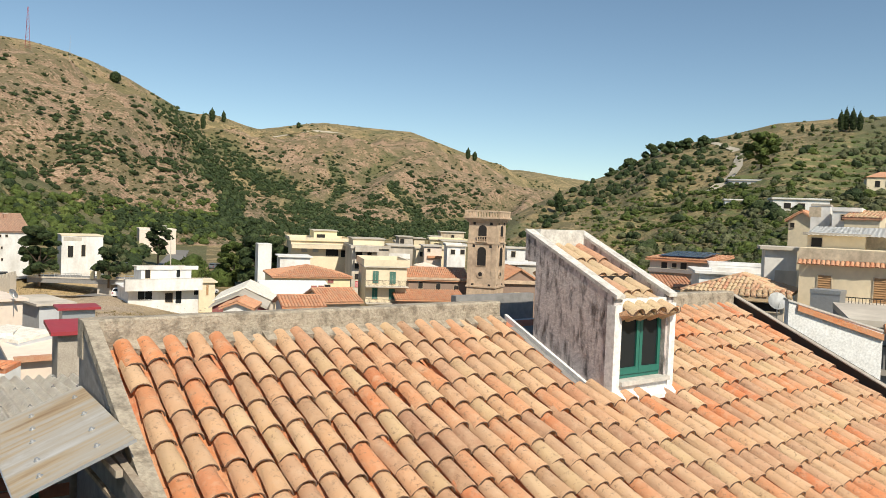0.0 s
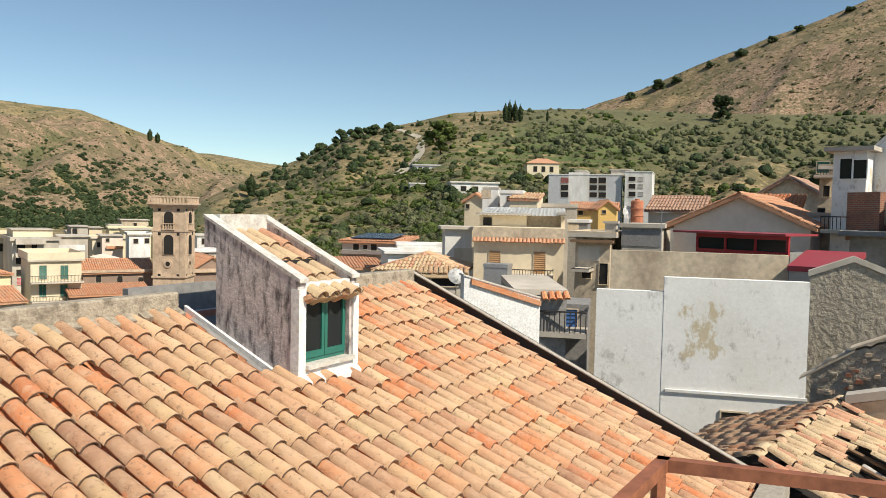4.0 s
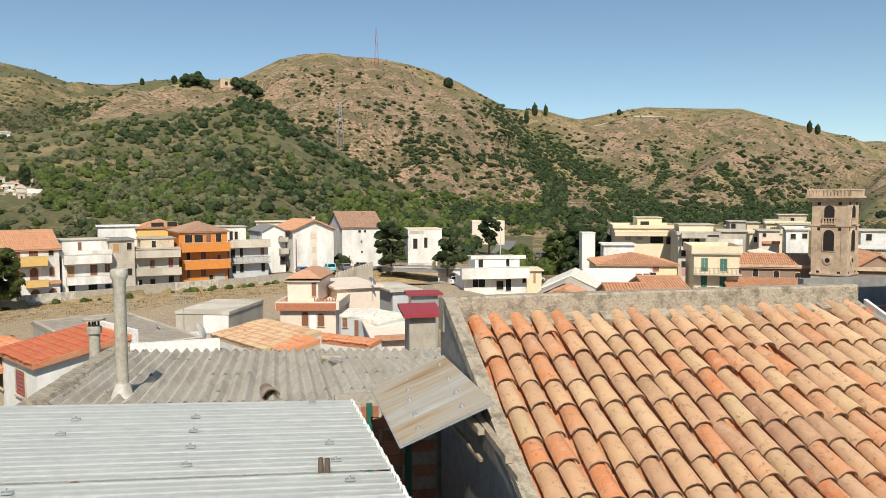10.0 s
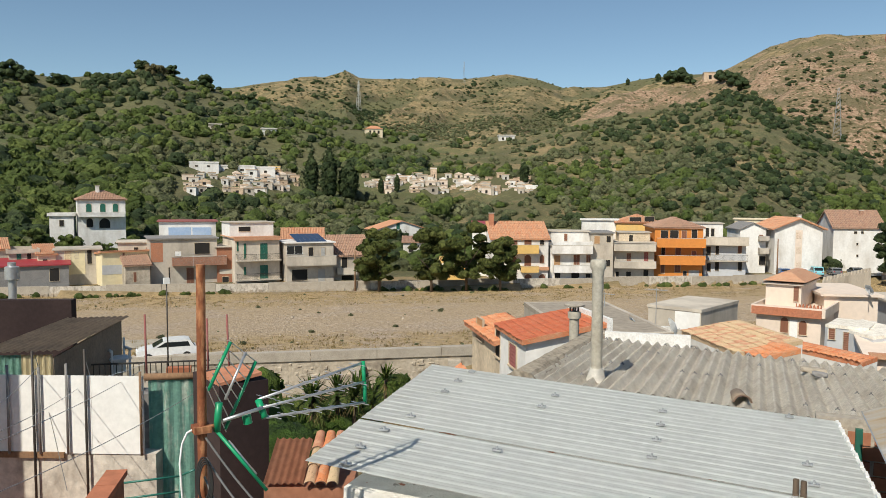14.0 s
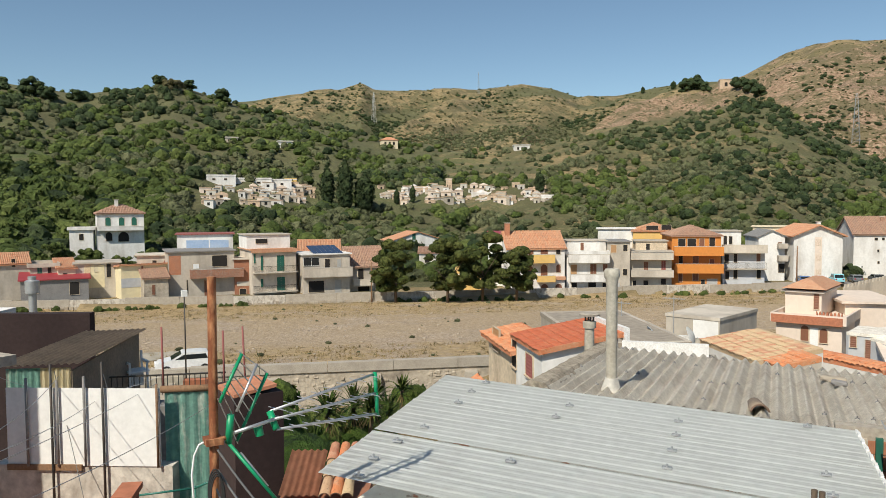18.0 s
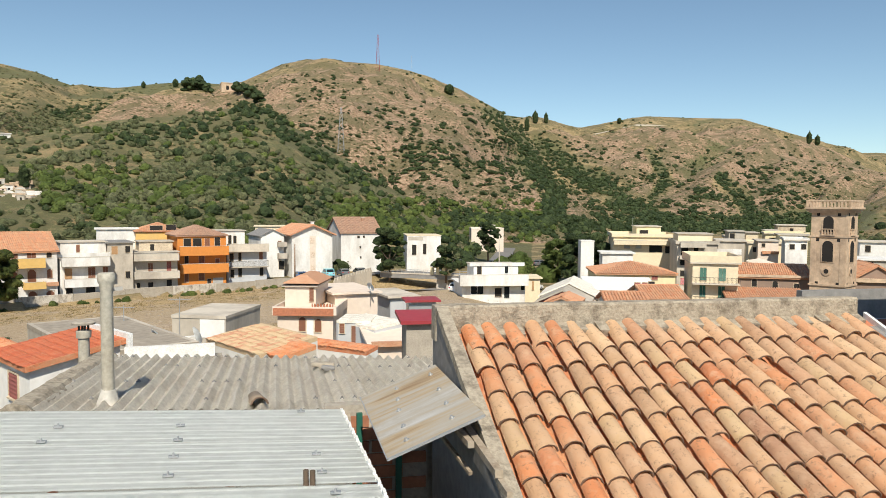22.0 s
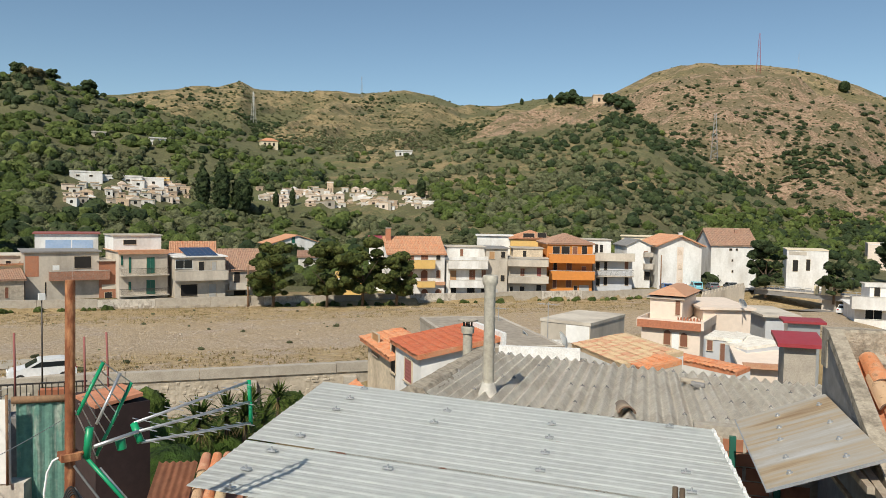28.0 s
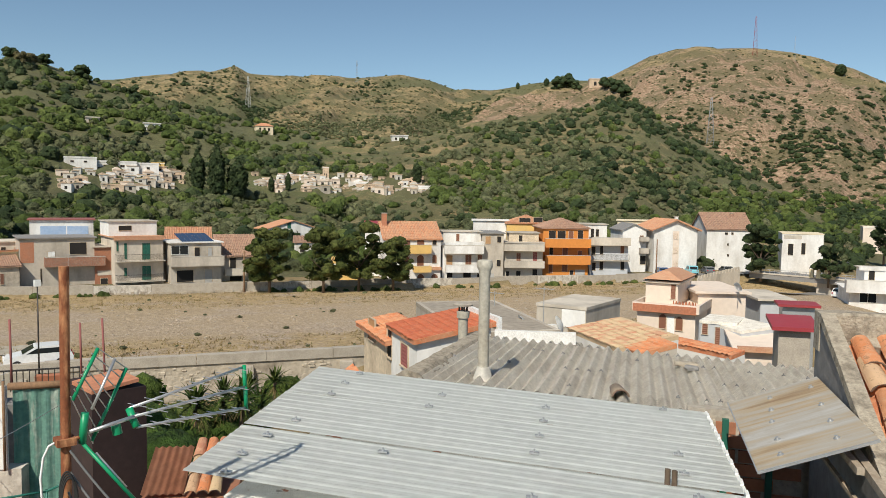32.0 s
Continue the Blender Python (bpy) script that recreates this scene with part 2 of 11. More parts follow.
c = mix(nt, ramp(nt, noise_of(nt, world_at(nt), 1.1, 6, 0.7), [(0.45, (0, 0, 0)), (0.7, (0.8, 0.8, 0.8))]), bt.outputs["Color"], (0.20, 0.12, 0.085))
nt.links.new(c, b.inputs["Base Color"])
bump(nt, b, bt.outputs["Fac"], -0.4, 0.02)
M["brick_wall"] = m
M["brown_plaster"] = aged("brown_church_plaster", (0.30, 0.21, 0.16), (0.22, 0.16, 0.13), big=0.3, fine=2, relief=0.0)
M["roughcast"] = aged("roughcast_render", (0.42, 0.36, 0.28), (0.30, 0.255, 0.20), big=0.5, fine=5, relief=1.0, dist=0.08)
M["gravel_roof"] = aged("grey_gravel_roofing", (0.36, 0.31, 0.25), (0.25, 0.215, 0.18), big=0.5, fine=3, relief=0.2)
M["beige_stained"] = aged("stained_beige_render", (0.64, 0.53, 0.39), (0.36, 0.28, 0.20), big=0.5, fine=4, amount=0.9, relief=0.3, streak=0.5)
M["green_shutter"] = aged("green_shutter_paint", (0.02, 0.13, 0.09), (0.03, 0.10, 0.08), rough=0.5, big=2, fine=10, relief=0.0)
M["green_frame"] = aged("green_window_paint", (0.025, 0.16, 0.12), (0.03, 0.12, 0.10), rough=0.4, big=3, fine=20, relief=0.1, dist=0.003)
M["brown_shutter"] = aged("brown_wood_shutter", (0.22, 0.09, 0.05), (0.15, 0.07, 0.045), rough=0.6, big=2, fine=8, relief=0.0)
M["tan_shutter"] = aged("tan_roller_shutter", (0.42, 0.24, 0.11), (0.34, 0.2, 0.1), rough=0.6, big=2, fine=8, relief=0.0)
M["grey_shutter"] = aged("grey_roller_shutter", (0.45, 0.44, 0.42), (0.35, 0.34, 0.33), rough=0.6, big=2, fine=8, relief=0.0)
# near-black colour stands in for the unlit space inside openings
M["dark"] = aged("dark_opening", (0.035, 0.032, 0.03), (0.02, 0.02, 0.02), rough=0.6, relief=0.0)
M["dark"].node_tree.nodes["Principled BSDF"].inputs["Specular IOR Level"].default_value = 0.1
M["iron"] = aged("dark_iron", (0.05, 0.048, 0.045), (0.10, 0.06, 0.04), rough=0.55, metal=0.3, big=4, fine=20, relief=0.1)
M["rust"] = aged("rusty_steel", (0.23, 0.075, 0.03), (0.62, 0.30, 0.14), rough=0.85, metal=0.0, big=13, fine=34, amount=0.95, relief=0.5, dist=0.004, streak=0.3, edge=0.08)
M["rust_paint"] = aged("red_oxide_rail", (0.33, 0.12, 0.06), (0.18, 0.065, 0.035), rough=0.6, big=8, fine=30, amount=0.8, relief=0.3, dist=0.003)
M["red_metal"] = aged("red_sheet_roof", (0.33, 0.04, 0.05), (0.28, 0.07, 0.07), rough=0.5, big=0.6, fine=4, relief=0.0)
M["dark_red"] = aged("dull_red_wall", (0.30, 0.10, 0.09), (0.24, 0.1, 0.09), big=0.6, fine=4, relief=0.0)
M["zinc"] = aged("pale_painted_sheet", (0.80, 0.82, 0.80), (0.72, 0.74, 0.72), rough=0.5, metal=0.0, big=1.2, fine=9, amount=0.5, relief=0.05, dist=0.004)
m, nt, b = nodes_of("stained_sheet_steel", 0.5, 0.1)
streaks = noise_of(nt, coords(nt, (0.5, 5.0, 0.5)), 1.3, 5, 0.62)
c = ramp(nt, streaks, [(0.32, (0.30, 0.19, 0.095)), (0.45, (0.46, 0.35, 0.22)), (0.57, (0.46, 0.42, 0.36)), (0.70, (0.54, 0.52, 0.49))])
c = mix(nt, ramp(nt, noise_of(nt, coords(nt, (1, 1, 1)), 7.0, 6, 0.7), [(0.5, (0, 0, 0)), (0.75, (0.6, 0.6, 0.6))]), c, (0.36, 0.30, 0.22))
nt.links.new(c, b.inputs["Base Color"])
M["canopy_steel"] = m
M["galv"] = aged("galvanised_steel", (0.50, 0.51, 0.52), (0.38, 0.38, 0.38), rough=0.45, metal=0.6, big=6, fine=30, relief=0.0)
M["asbestos"] = aged("fibre_cement", (0.86, 0.81, 0.72), (0.60, 0.53, 0.44), big=2.4, fine=34, amount=0.8, relief=0.5, dist=0.010)
M["white_sheet"] = aged("white_painted_sheet", (0.80, 0.80, 0.78), (0.68, 0.67, 0.64), rough=0.45, big=0.8, fine=6, amount=0.4, relief=0.0)
M["rubble_plaster"] = aged("flaking_grey_plaster", (0.60, 0.55, 0.48), (0.25, 0.21, 0.17), big=1.9, fine=9, amount=0.92, relief=0.6, dist=0.03, streak=0.6, edge=0.12)
M["asbestos_dark"] = aged("dark_fibre_cement", (0.27, 0.21, 0.155), (0.13, 0.10, 0.08), big=1.2, fine=18, amount=0.8, relief=0.6)
M["maroon_and_shade"] = aged("dark_maroon_render_and_shade", (0.028, 0.015, 0.015), (0.05, 0.03, 0.028), big=0.8, fine=12, amount=0.7, relief=0.4, dist=0.01, rough=0.95)
M["pipe"] = aged("cement_pipe", (0.50, 0.47, 0.40), (0.33, 0.28, 0.21), big=3, fine=20, amount=0.7, relief=0.3, dist=0.006, streak=0.4)
M["green_plastic"] = aged("green_plastic", (0.01, 0.30, 0.13), (0.012, 0.22, 0.10), rough=0.4, big=5, fine=20, relief=0.0)
M["aluminium"] = aged("dull_aluminium", (0.62, 0.62, 0.62), (0.5, 0.5, 0.5), rough=0.35, metal=0.7, big=5, fine=20, relief=0.0)
M["green_sheet"] = aged("peeling_green_sheet", (0.25, 0.47, 0.39), (0.58, 0.66, 0.57), rough=0.7, big=7.0, fine=16, amount=0.95, relief=0.25, dist=0.006, streak=0.22, edge=0.05)
M["wood"] = aged("weathered_timber", (0.26, 0.15, 0.08), (0.16, 0.11, 0.08), big=4, fine=30, relief=0.3, dist=0.004)
M["grey_timber"] = aged("weathered_grey_timber", (0.40, 0.33, 0.25), (0.24, 0.17, 0.11), big=9, fine=30, amount=0.8, relief=0.5, dist=0.004, streak=0.4)
M["plastic_white"] = aged("white_plastic", (0.84, 0.84, 0.82), (0.79, 0.79, 0.77), rough=0.45, big=4, fine=10, relief=0.0)
M["car_white"] = aged("white_car_paint", (0.80, 0.80, 0.80), (0.72, 0.72, 0.72), rough=0.2, big=2, fine=5, amount=0.2, relief=0.0)
M["car_blue"] = aged("blue_car_paint", (0.05, 0.12, 0.30), (0.05, 0.1, 0.25), rough=0.2, big=2, fine=5, amount=0.2, relief=0.0)
M["car_cyan"] = aged("pale_blue_van_paint", (0.25, 0.60, 0.68), (0.25, 0.5, 0.6), rough=0.25, big=2, fine=5, amount=0.2, relief=0.0)
M["car_grey"] = aged("grey_car_paint", (0.16, 0.17, 0.18), (0.14, 0.14, 0.15), rough=0.25, big=2, fine=5, amount=0.2, relief=0.0)
M["car_red"] = aged("red_car_paint", (0.38, 0.03, 0.04), (0.3, 0.03, 0.04), rough=0.25, big=2, fine=5, amount=0.2, relief=0.0)
M["rubber"] = aged("black_rubber", (0.02, 0.02, 0.02), (0.035, 0.03, 0.03), rough=0.8, relief=0.0)
M["asphalt"] = aged("pale_asphalt", (0.20, 0.19, 0.18), (0.14, 0.13, 0.12), big=0.15, fine=2, relief=0.0)
M["dirt_road"] = aged("dusty_track", (0.46, 0.41, 0.33), (0.34, 0.29, 0.22), big=0.2, fine=2, relief=0.2, dist=0.05)
M["solar"] = aged("solar_cells", (0.012, 0.02, 0.06), (0.02, 0.03, 0.07), rough=0.15, big=1, fine=4, relief=0.0)
M["blue_panel"] = aged("pale_blue_sheeting", (0.30, 0.42, 0.62), (0.55, 0.62, 0.70), rough=0.5, big=0.4, fine=3, relief=0.0)
M["terracotta_trim"] = aged("terracotta_trim", (0.46, 0.17, 0.09), (0.38, 0.18, 0.11), big=1, fine=6, relief=0.2)
M["bark"] = aged("bark", (0.13, 0.09, 0.06), (0.08, 0.06, 0.045), big=3, fine=12, relief=0.6, dist=0.03)
M["cable"] = aged("grey_cable", (0.20, 0.20, 0.20), (0.12, 0.12, 0.12), rough=0.6, relief=0.0)

m, nt, b = nodes_of("window_glass", 0.08)
b.inputs["Base Color"].default_value = (0.02, 0.024, 0.026, 1)
b.inputs["Specular IOR Level"].default_value = 0.3
M["glass"] = m


def leaf_mat(name, stops, scale=0.6):
    m, nt, b = nodes_of(name, 0.75)
    geo = nt.nodes.new("ShaderNodeNewGeometry")
    c = ramp(nt, geo.outputs["Random Per Island"], stops)
    n = ramp(nt, noise_of(nt, world_at(nt), scale, 6, 0.75), [(0.36, (0.5, 0.5, 0.5)), (0.64, (1.32, 1.30, 1.2))])
    c = mix(nt, 1.0, c, n, "MULTIPLY")
    nt.links.new(c, b.inputs["Base Color"])
    b.inputs["Specular IOR Level"].default_value = 0.2
    bump(nt, b, noise_of(nt, world_at(nt), 2.2, 5, 0.75), 1.0, 0.6)
    return m


M["olive"] = leaf_mat("olive_leaves", [(0.0, (0.085, 0.098, 0.048)), (0.5, (0.125, 0.138, 0.070)), (1.0, (0.175, 0.185, 0.100))])
M["green"] = leaf_mat("green_leaves", [(0.0, (0.060, 0.088, 0.022)), (0.5, (0.090, 0.125, 0.033)), (1.0, (0.145, 0.180, 0.052))])
M["darkgreen"] = leaf_mat("dark_leaves", [(0.0, (0.028, 0.047, 0.020)), (0.5, (0.045, 0.068, 0.028)), (1.0, (0.072, 0.098, 0.040))])
M["thorn"] = leaf_mat("dry_thorn_leaves", [(0.0, (0.095, 0.085, 0.038)), (0.5, (0.14, 0.125, 0.060)), (1.0, (0.20, 0.17, 0.085))])
M["pine"] = leaf_mat("pine_needles", [(0.0, (0.045, 0.065, 0.016)), (0.5, (0.080, 0.100, 0.026)), (1.0, (0.13, 0.145, 0.042))], 2.0)
M["drygrass"] = leaf_mat("dry_grass_blades", [(0.0, (0.30, 0.22, 0.10)), (0.5, (0.38, 0.28, 0.13)), (1.0, (0.25, 0.22, 0.09))], 2.0)
M["vine_leaf"] = leaf_mat("vine_leaves", [(0.0, (0.12, 0.22, 0.03)), (0.5, (0.20, 0.33, 0.05)), (1.0, (0.32, 0.42, 0.08))], 6.0)
M["yucca"] = leaf_mat("yucca_leaves", [(0.0, (0.04, 0.08, 0.014)), (0.6, (0.085, 0.14, 0.025)), (1.0, (0.16, 0.19, 0.05))], 3.0)


def ground_mat():
    """Bare earth, dry grass, rock and low scrub; the amounts come from the sheet's own attributes."""
    m, nt, b = nodes_of("hillside", 0.95)
    w = world_at(nt)
    at = nt.nodes.new("ShaderNodeAttribute")
    at.attribute_name = "cover"
    sep = nt.nodes.new("ShaderNodeSeparateColor")
    nt.links.new(at.outputs["Color"], sep.inputs[0])
    scrub, rock, grav = sep.outputs[0], sep.outputs[1], sep.outputs[2]
    n_big = noise_of(nt, w, 0.03, 8, 0.72)
    n_mid = noise_of(nt, w, 0.16, 8, 0.78)
    n_fine = noise_of(nt, w, 0.9, 5, 0.7)
    grass = ramp(nt, n_mid, [(0.30, (0.15, 0.11, 0.05)), (0.5, (0.29, 0.215, 0.108)), (0.70, (0.43, 0.335, 0.185))])
    grn = ramp(nt, n_fine, [(0.3, (0.065, 0.072, 0.028)), (0.7, (0.19, 0.18, 0.08))])
    rck = ramp(nt, noise_of(nt, w, 0.5, 8, 0.8), [(0.34, (0.10, 0.066, 0.042)), (0.5, (0.30, 0.195, 0.122)), (0.66, (0.54, 0.41, 0.29))])
    gr = ramp(nt, noise_of(nt, w, 3.2, 8, 0.82), [(0.36, (0.25, 0.18, 0.12)), (0.5, (0.50, 0.385, 0.28)), (0.66, (0.78, 0.66, 0.53))])

    straw = ramp(nt, noise_of(nt, world_at(nt, (1, 1, 1)), 0.11, 7, 0.7), [(0.36, (0, 0, 0)), (0.50, (0.92, 0.92, 0.92))])
    side = nt.nodes.new("ShaderNodeVectorMath")
    side.operation = "DOT_PRODUCT"
    nt.links.new(w, side.inputs[0])
    side.inputs[1].default_value = (0.934 / 70, -0.358 / 70, 0)
    off = nt.nodes.new("ShaderNodeMath")
    off.operation = "ADD"
    nt.links.new(side.outputs["Value"], off.inputs[0])
    off.inputs[1].default_value = 128.4 / 70
    banks = ramp(nt, off.outputs[0], [(0.0, (1, 1, 1)), (0.25, (0.85, 0.85, 0.85)), (0.42, (0.45, 0.45, 0.45)), (0.74, (0.25, 0.25, 0.25)), (0.84, (0.8, 0.8, 0.8)), (1.0, (0.9, 0.9, 0.9))])
    straw = mix(nt, 1.0, straw, banks, "MULTIPLY")
    gr = mix(nt, straw, gr, ramp(nt, noise_of(nt, w, 1.4, 6, 0.75), [(0.35, (0.34, 0.225, 0.095)), (0.65, (0.66, 0.48, 0.24))]))

    def over(amount, n, lo):
        a = nt.nodes.new("ShaderNodeMath")
        a.operation = "ADD"
        nt.links.new(amount, a.inputs[0])
        nt.links.new(n, a.inputs[1])
        return ramp(nt, a.outputs[0], [(lo, (0, 0, 0)), (min(1.0, lo + 0.07), (1, 1, 1))])

    half = nt.nodes.new("ShaderNodeMath")
    half.operation = "MULTIPLY"
    half.inputs[1].default_value = 0.5
    avg = nt.nodes.new("ShaderNodeMath")
    avg.operation = "ADD"
    nt.links.new(n_mid, avg.inputs[0])
    nt.links.new(n_big, avg.inputs[1])
    nt.links.new(avg.outputs[0], half.inputs[0])
    c = mix(nt, over(rock, half.outputs[0], 0.76), grass, rck)
    c = mix(nt, over(scrub, half.outputs[0], 0.70), c, grn)
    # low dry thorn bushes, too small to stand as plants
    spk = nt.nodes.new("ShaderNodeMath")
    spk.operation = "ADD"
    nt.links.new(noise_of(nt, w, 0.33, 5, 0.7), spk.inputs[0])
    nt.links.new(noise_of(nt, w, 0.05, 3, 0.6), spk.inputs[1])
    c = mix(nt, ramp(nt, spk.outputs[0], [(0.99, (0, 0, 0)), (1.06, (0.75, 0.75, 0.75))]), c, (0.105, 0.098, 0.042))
    # old field terraces: bands along the contours
    sx = nt.nodes.new("ShaderNodeSeparateXYZ")
    nt.links.new(w, sx.inputs[0])
    zz = nt.nodes.new("ShaderNodeMath")
    zz.operation = "MULTIPLY_ADD"
    nt.links.new(n_big, zz.inputs[0])
    zz.inputs[1].default_value = 9.0
    nt.links.new(sx.outputs[2], zz.inputs[2])
    fr = nt.nodes.new("ShaderNodeMath")
    fr.operation = "PINGPONG"
    nt.links.new(zz.outputs[0], fr.inputs[0])
    fr.inputs[1].default_value = 1.5
    band = ramp(nt, fr.outputs[0], [(0.35, (0, 0, 0)), (0.6, (1, 1, 1))])
    bm_ = nt.nodes.new("ShaderNodeMath")
    bm_.operation = "MULTIPLY"
    nt.links.new(band, bm_.inputs[0])
    nt.links.new(at.outputs["Alpha"], bm_.inputs[1])
    c = mix(nt, bm_.outputs[0], c, (0.085, 0.12, 0.032))
    c = mix(nt, grav, c, gr)
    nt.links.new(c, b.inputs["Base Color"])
    bump(nt, b, noise_of(nt, w, 0.28, 10, 0.8), 0.7, 1.4)
    return m


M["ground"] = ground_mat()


# ---- builders ----
def bm_new():
    return bmesh.new()


def box(bm, a, b_, mat=None):
    """An axis-aligned box from corner a to corner b_, optionally moved by mat."""
    vs = [bm.verts.new((x, y, z)) for x in (a[0], b_[0]) for y in (a[1], b_[1]) for z in (a[2], b_[2])]
    if mat is not None:
        for v in vs:
            v.co = mat @ v.co
    for f in ((0, 1, 3, 2), (4, 6, 7, 5), (0, 4, 5, 1), (2, 3, 7, 6), (0, 2, 6, 4), (1, 5, 7, 3)):
        bm.faces.new([vs[i] for i in f])
    return vs


def prism(bm, outline, lo, hi, axis="z", mat=None):
    """A closed outline (pairs) pushed from lo to hi along an axis."""
    def at(p, k):
        q = {"z": (p[0], p[1], k), "y": (p[0], k, p[1]), "x": (k, p[0], p[1])}[axis]
        return mat @ Vector(q) if mat is not None else Vector(q)
    n = len(outline)
    a = [bm.verts.new(at(p, lo)) for p in outline]
    c = [bm.verts.new(at(p, hi)) for p in outline]
    bm.faces.new(a[::-1])
    bm.faces.new(c)
    for i in range(n):
        bm.faces.new((a[i], a[(i + 1) % n], c[(i + 1) % n], c[i]))


def tube(bm, p, q, r, r2=None, n=10, caps=True):
    """A round bar from p to q, of radius r at p and r2 at q."""
    p, q = Vector(p), Vector(q)
    r2 = r if r2 is None else r2
    d = (q - p).normalized()
    s = d.orthogonal().normalized()
    t = d.cross(s)
    ra, rb = [], []
    for i in range(n):
        a = 2 * math.pi * i / n
        o = s * math.cos(a) + t * math.sin(a)
        ra.append(bm.verts.new(p + o * r))
        rb.append(bm.verts.new(q + o * r2))
    for i in range(n):
        f = bm.faces.new((ra[i], ra[(i + 1) % n], rb[(i + 1) % n], rb[i]))
        f.smooth = n > 6
    if caps:
        bm.faces.new(ra[::-1])
        bm.faces.new(rb)


def lathe(bm, rings, n=16, at=(0, 0, 0)):
    """A turned shape: rings of (radius, height)."""
    rows = []
    for r, z in rings:
        rows.append([bm.verts.new((at[0] + r * math.cos(2 * math.pi * i / n), at[1] + r * math.sin(2 * math.pi * i / n), at[2] + z)) for i in range(n)])
    for a, c in zip(rows, rows[1:]):
        for i in range(n):
            bm.faces.new((a[i], a[(i + 1) % n], c[(i + 1) % n], c[i])).smooth = True
    bm.faces.new(rows[0][::-1])
    bm.faces.new(rows[-1])


def soften(bm, w, seg=2):
    bmesh.ops.bevel(bm, geom=[e for e in bm.edges if e.is_manifold and e.calc_face_angle(0) > 0.6], offset=w, segments=seg, affect="EDGES", profile=0.6)


def thing(name, m=None, label="", category="", group="", kind=""):
    ob = new(name)
    ob.empty_display_size = 0.2
    if m is not None:
        ob.matrix_world = m
    return tagged(ob, label, category, group, kind)


def mesh_of(name, bm, material):
    bmesh.ops.recalc_face_normals(bm, faces=bm.faces)
    for e in bm.edges:
        if len(e.link_faces) == 2 and e.calc_face_angle(0) > 0.65:
            e.smooth = False
    me = bpy.data.meshes.new(name)
    bm.to_mesh(me)
    bm.free()
    me.materials.append(M[material] if isinstance(material, str) else material)
    return me


def part(name, bm, material, parent, label=""):
    ob = new(name, mesh_of(name, bm, material))
    ob.parent = parent
    if label:
        ob["label"] = label
    return ob


def solo(name, bm, material, m=None, label="", category="", group="", kind=""):
    ob = new(name, mesh_of(name, bm, material))
    if m is not None:
        ob.matrix_world = m
    return tagged(ob, label, category, group, kind)


def raw(name, verts, faces, material, parent=None, smooth=False):
    me = bpy.data.meshes.new(name)
    me.from_pydata(verts, [], faces)
    me.materials.append(M[material])
    if smooth:
        me.polygons.foreach_set("use_smooth", [True] * len(me.polygons))
    me.update()
    ob = new(name, me)
    ob.parent = parent
    return ob


def cable(name, pts, r, material, label="", category="cable", parent=None):
    cu = bpy.data.curves.new(name, "CURVE")
    cu.dimensions = "3D"
    sp = cu.splines.new("POLY")
    sp.points.add(len(pts) - 1)
    for p, q in zip(sp.points, pts):
        p.co = (*q, 1)
    cu.bevel_depth, cu.bevel_resolution = r, 1
    cu.materials.append(M[material])
    ob = new(name, cu)
    if parent is not None:
        ob.parent = parent
        return ob
    return tagged(ob, label, category)


def sag(p, q, drop, n=14):
    p, q = Vector(p), Vector(q)
    return [p.lerp(q, i / n) - Vector((0, 0, drop * 4 * (i / n) * (1 - i / n))) for i in range(n + 1)]


def spot(az, r, z=0.0):
    """World place at a bearing (degrees to the left of +y) and range from the camera's terrace."""
    a = radians(az)
    return Vector((-math.sin(a) * r, math.cos(a) * r, z))


EYE = 15.0
# frame of the tiled roof: x along its ridge, y up the slope and away, origin at the top end tile
HOME = pose(-2.66, 6.40, 13.92, 0, 0, 36)

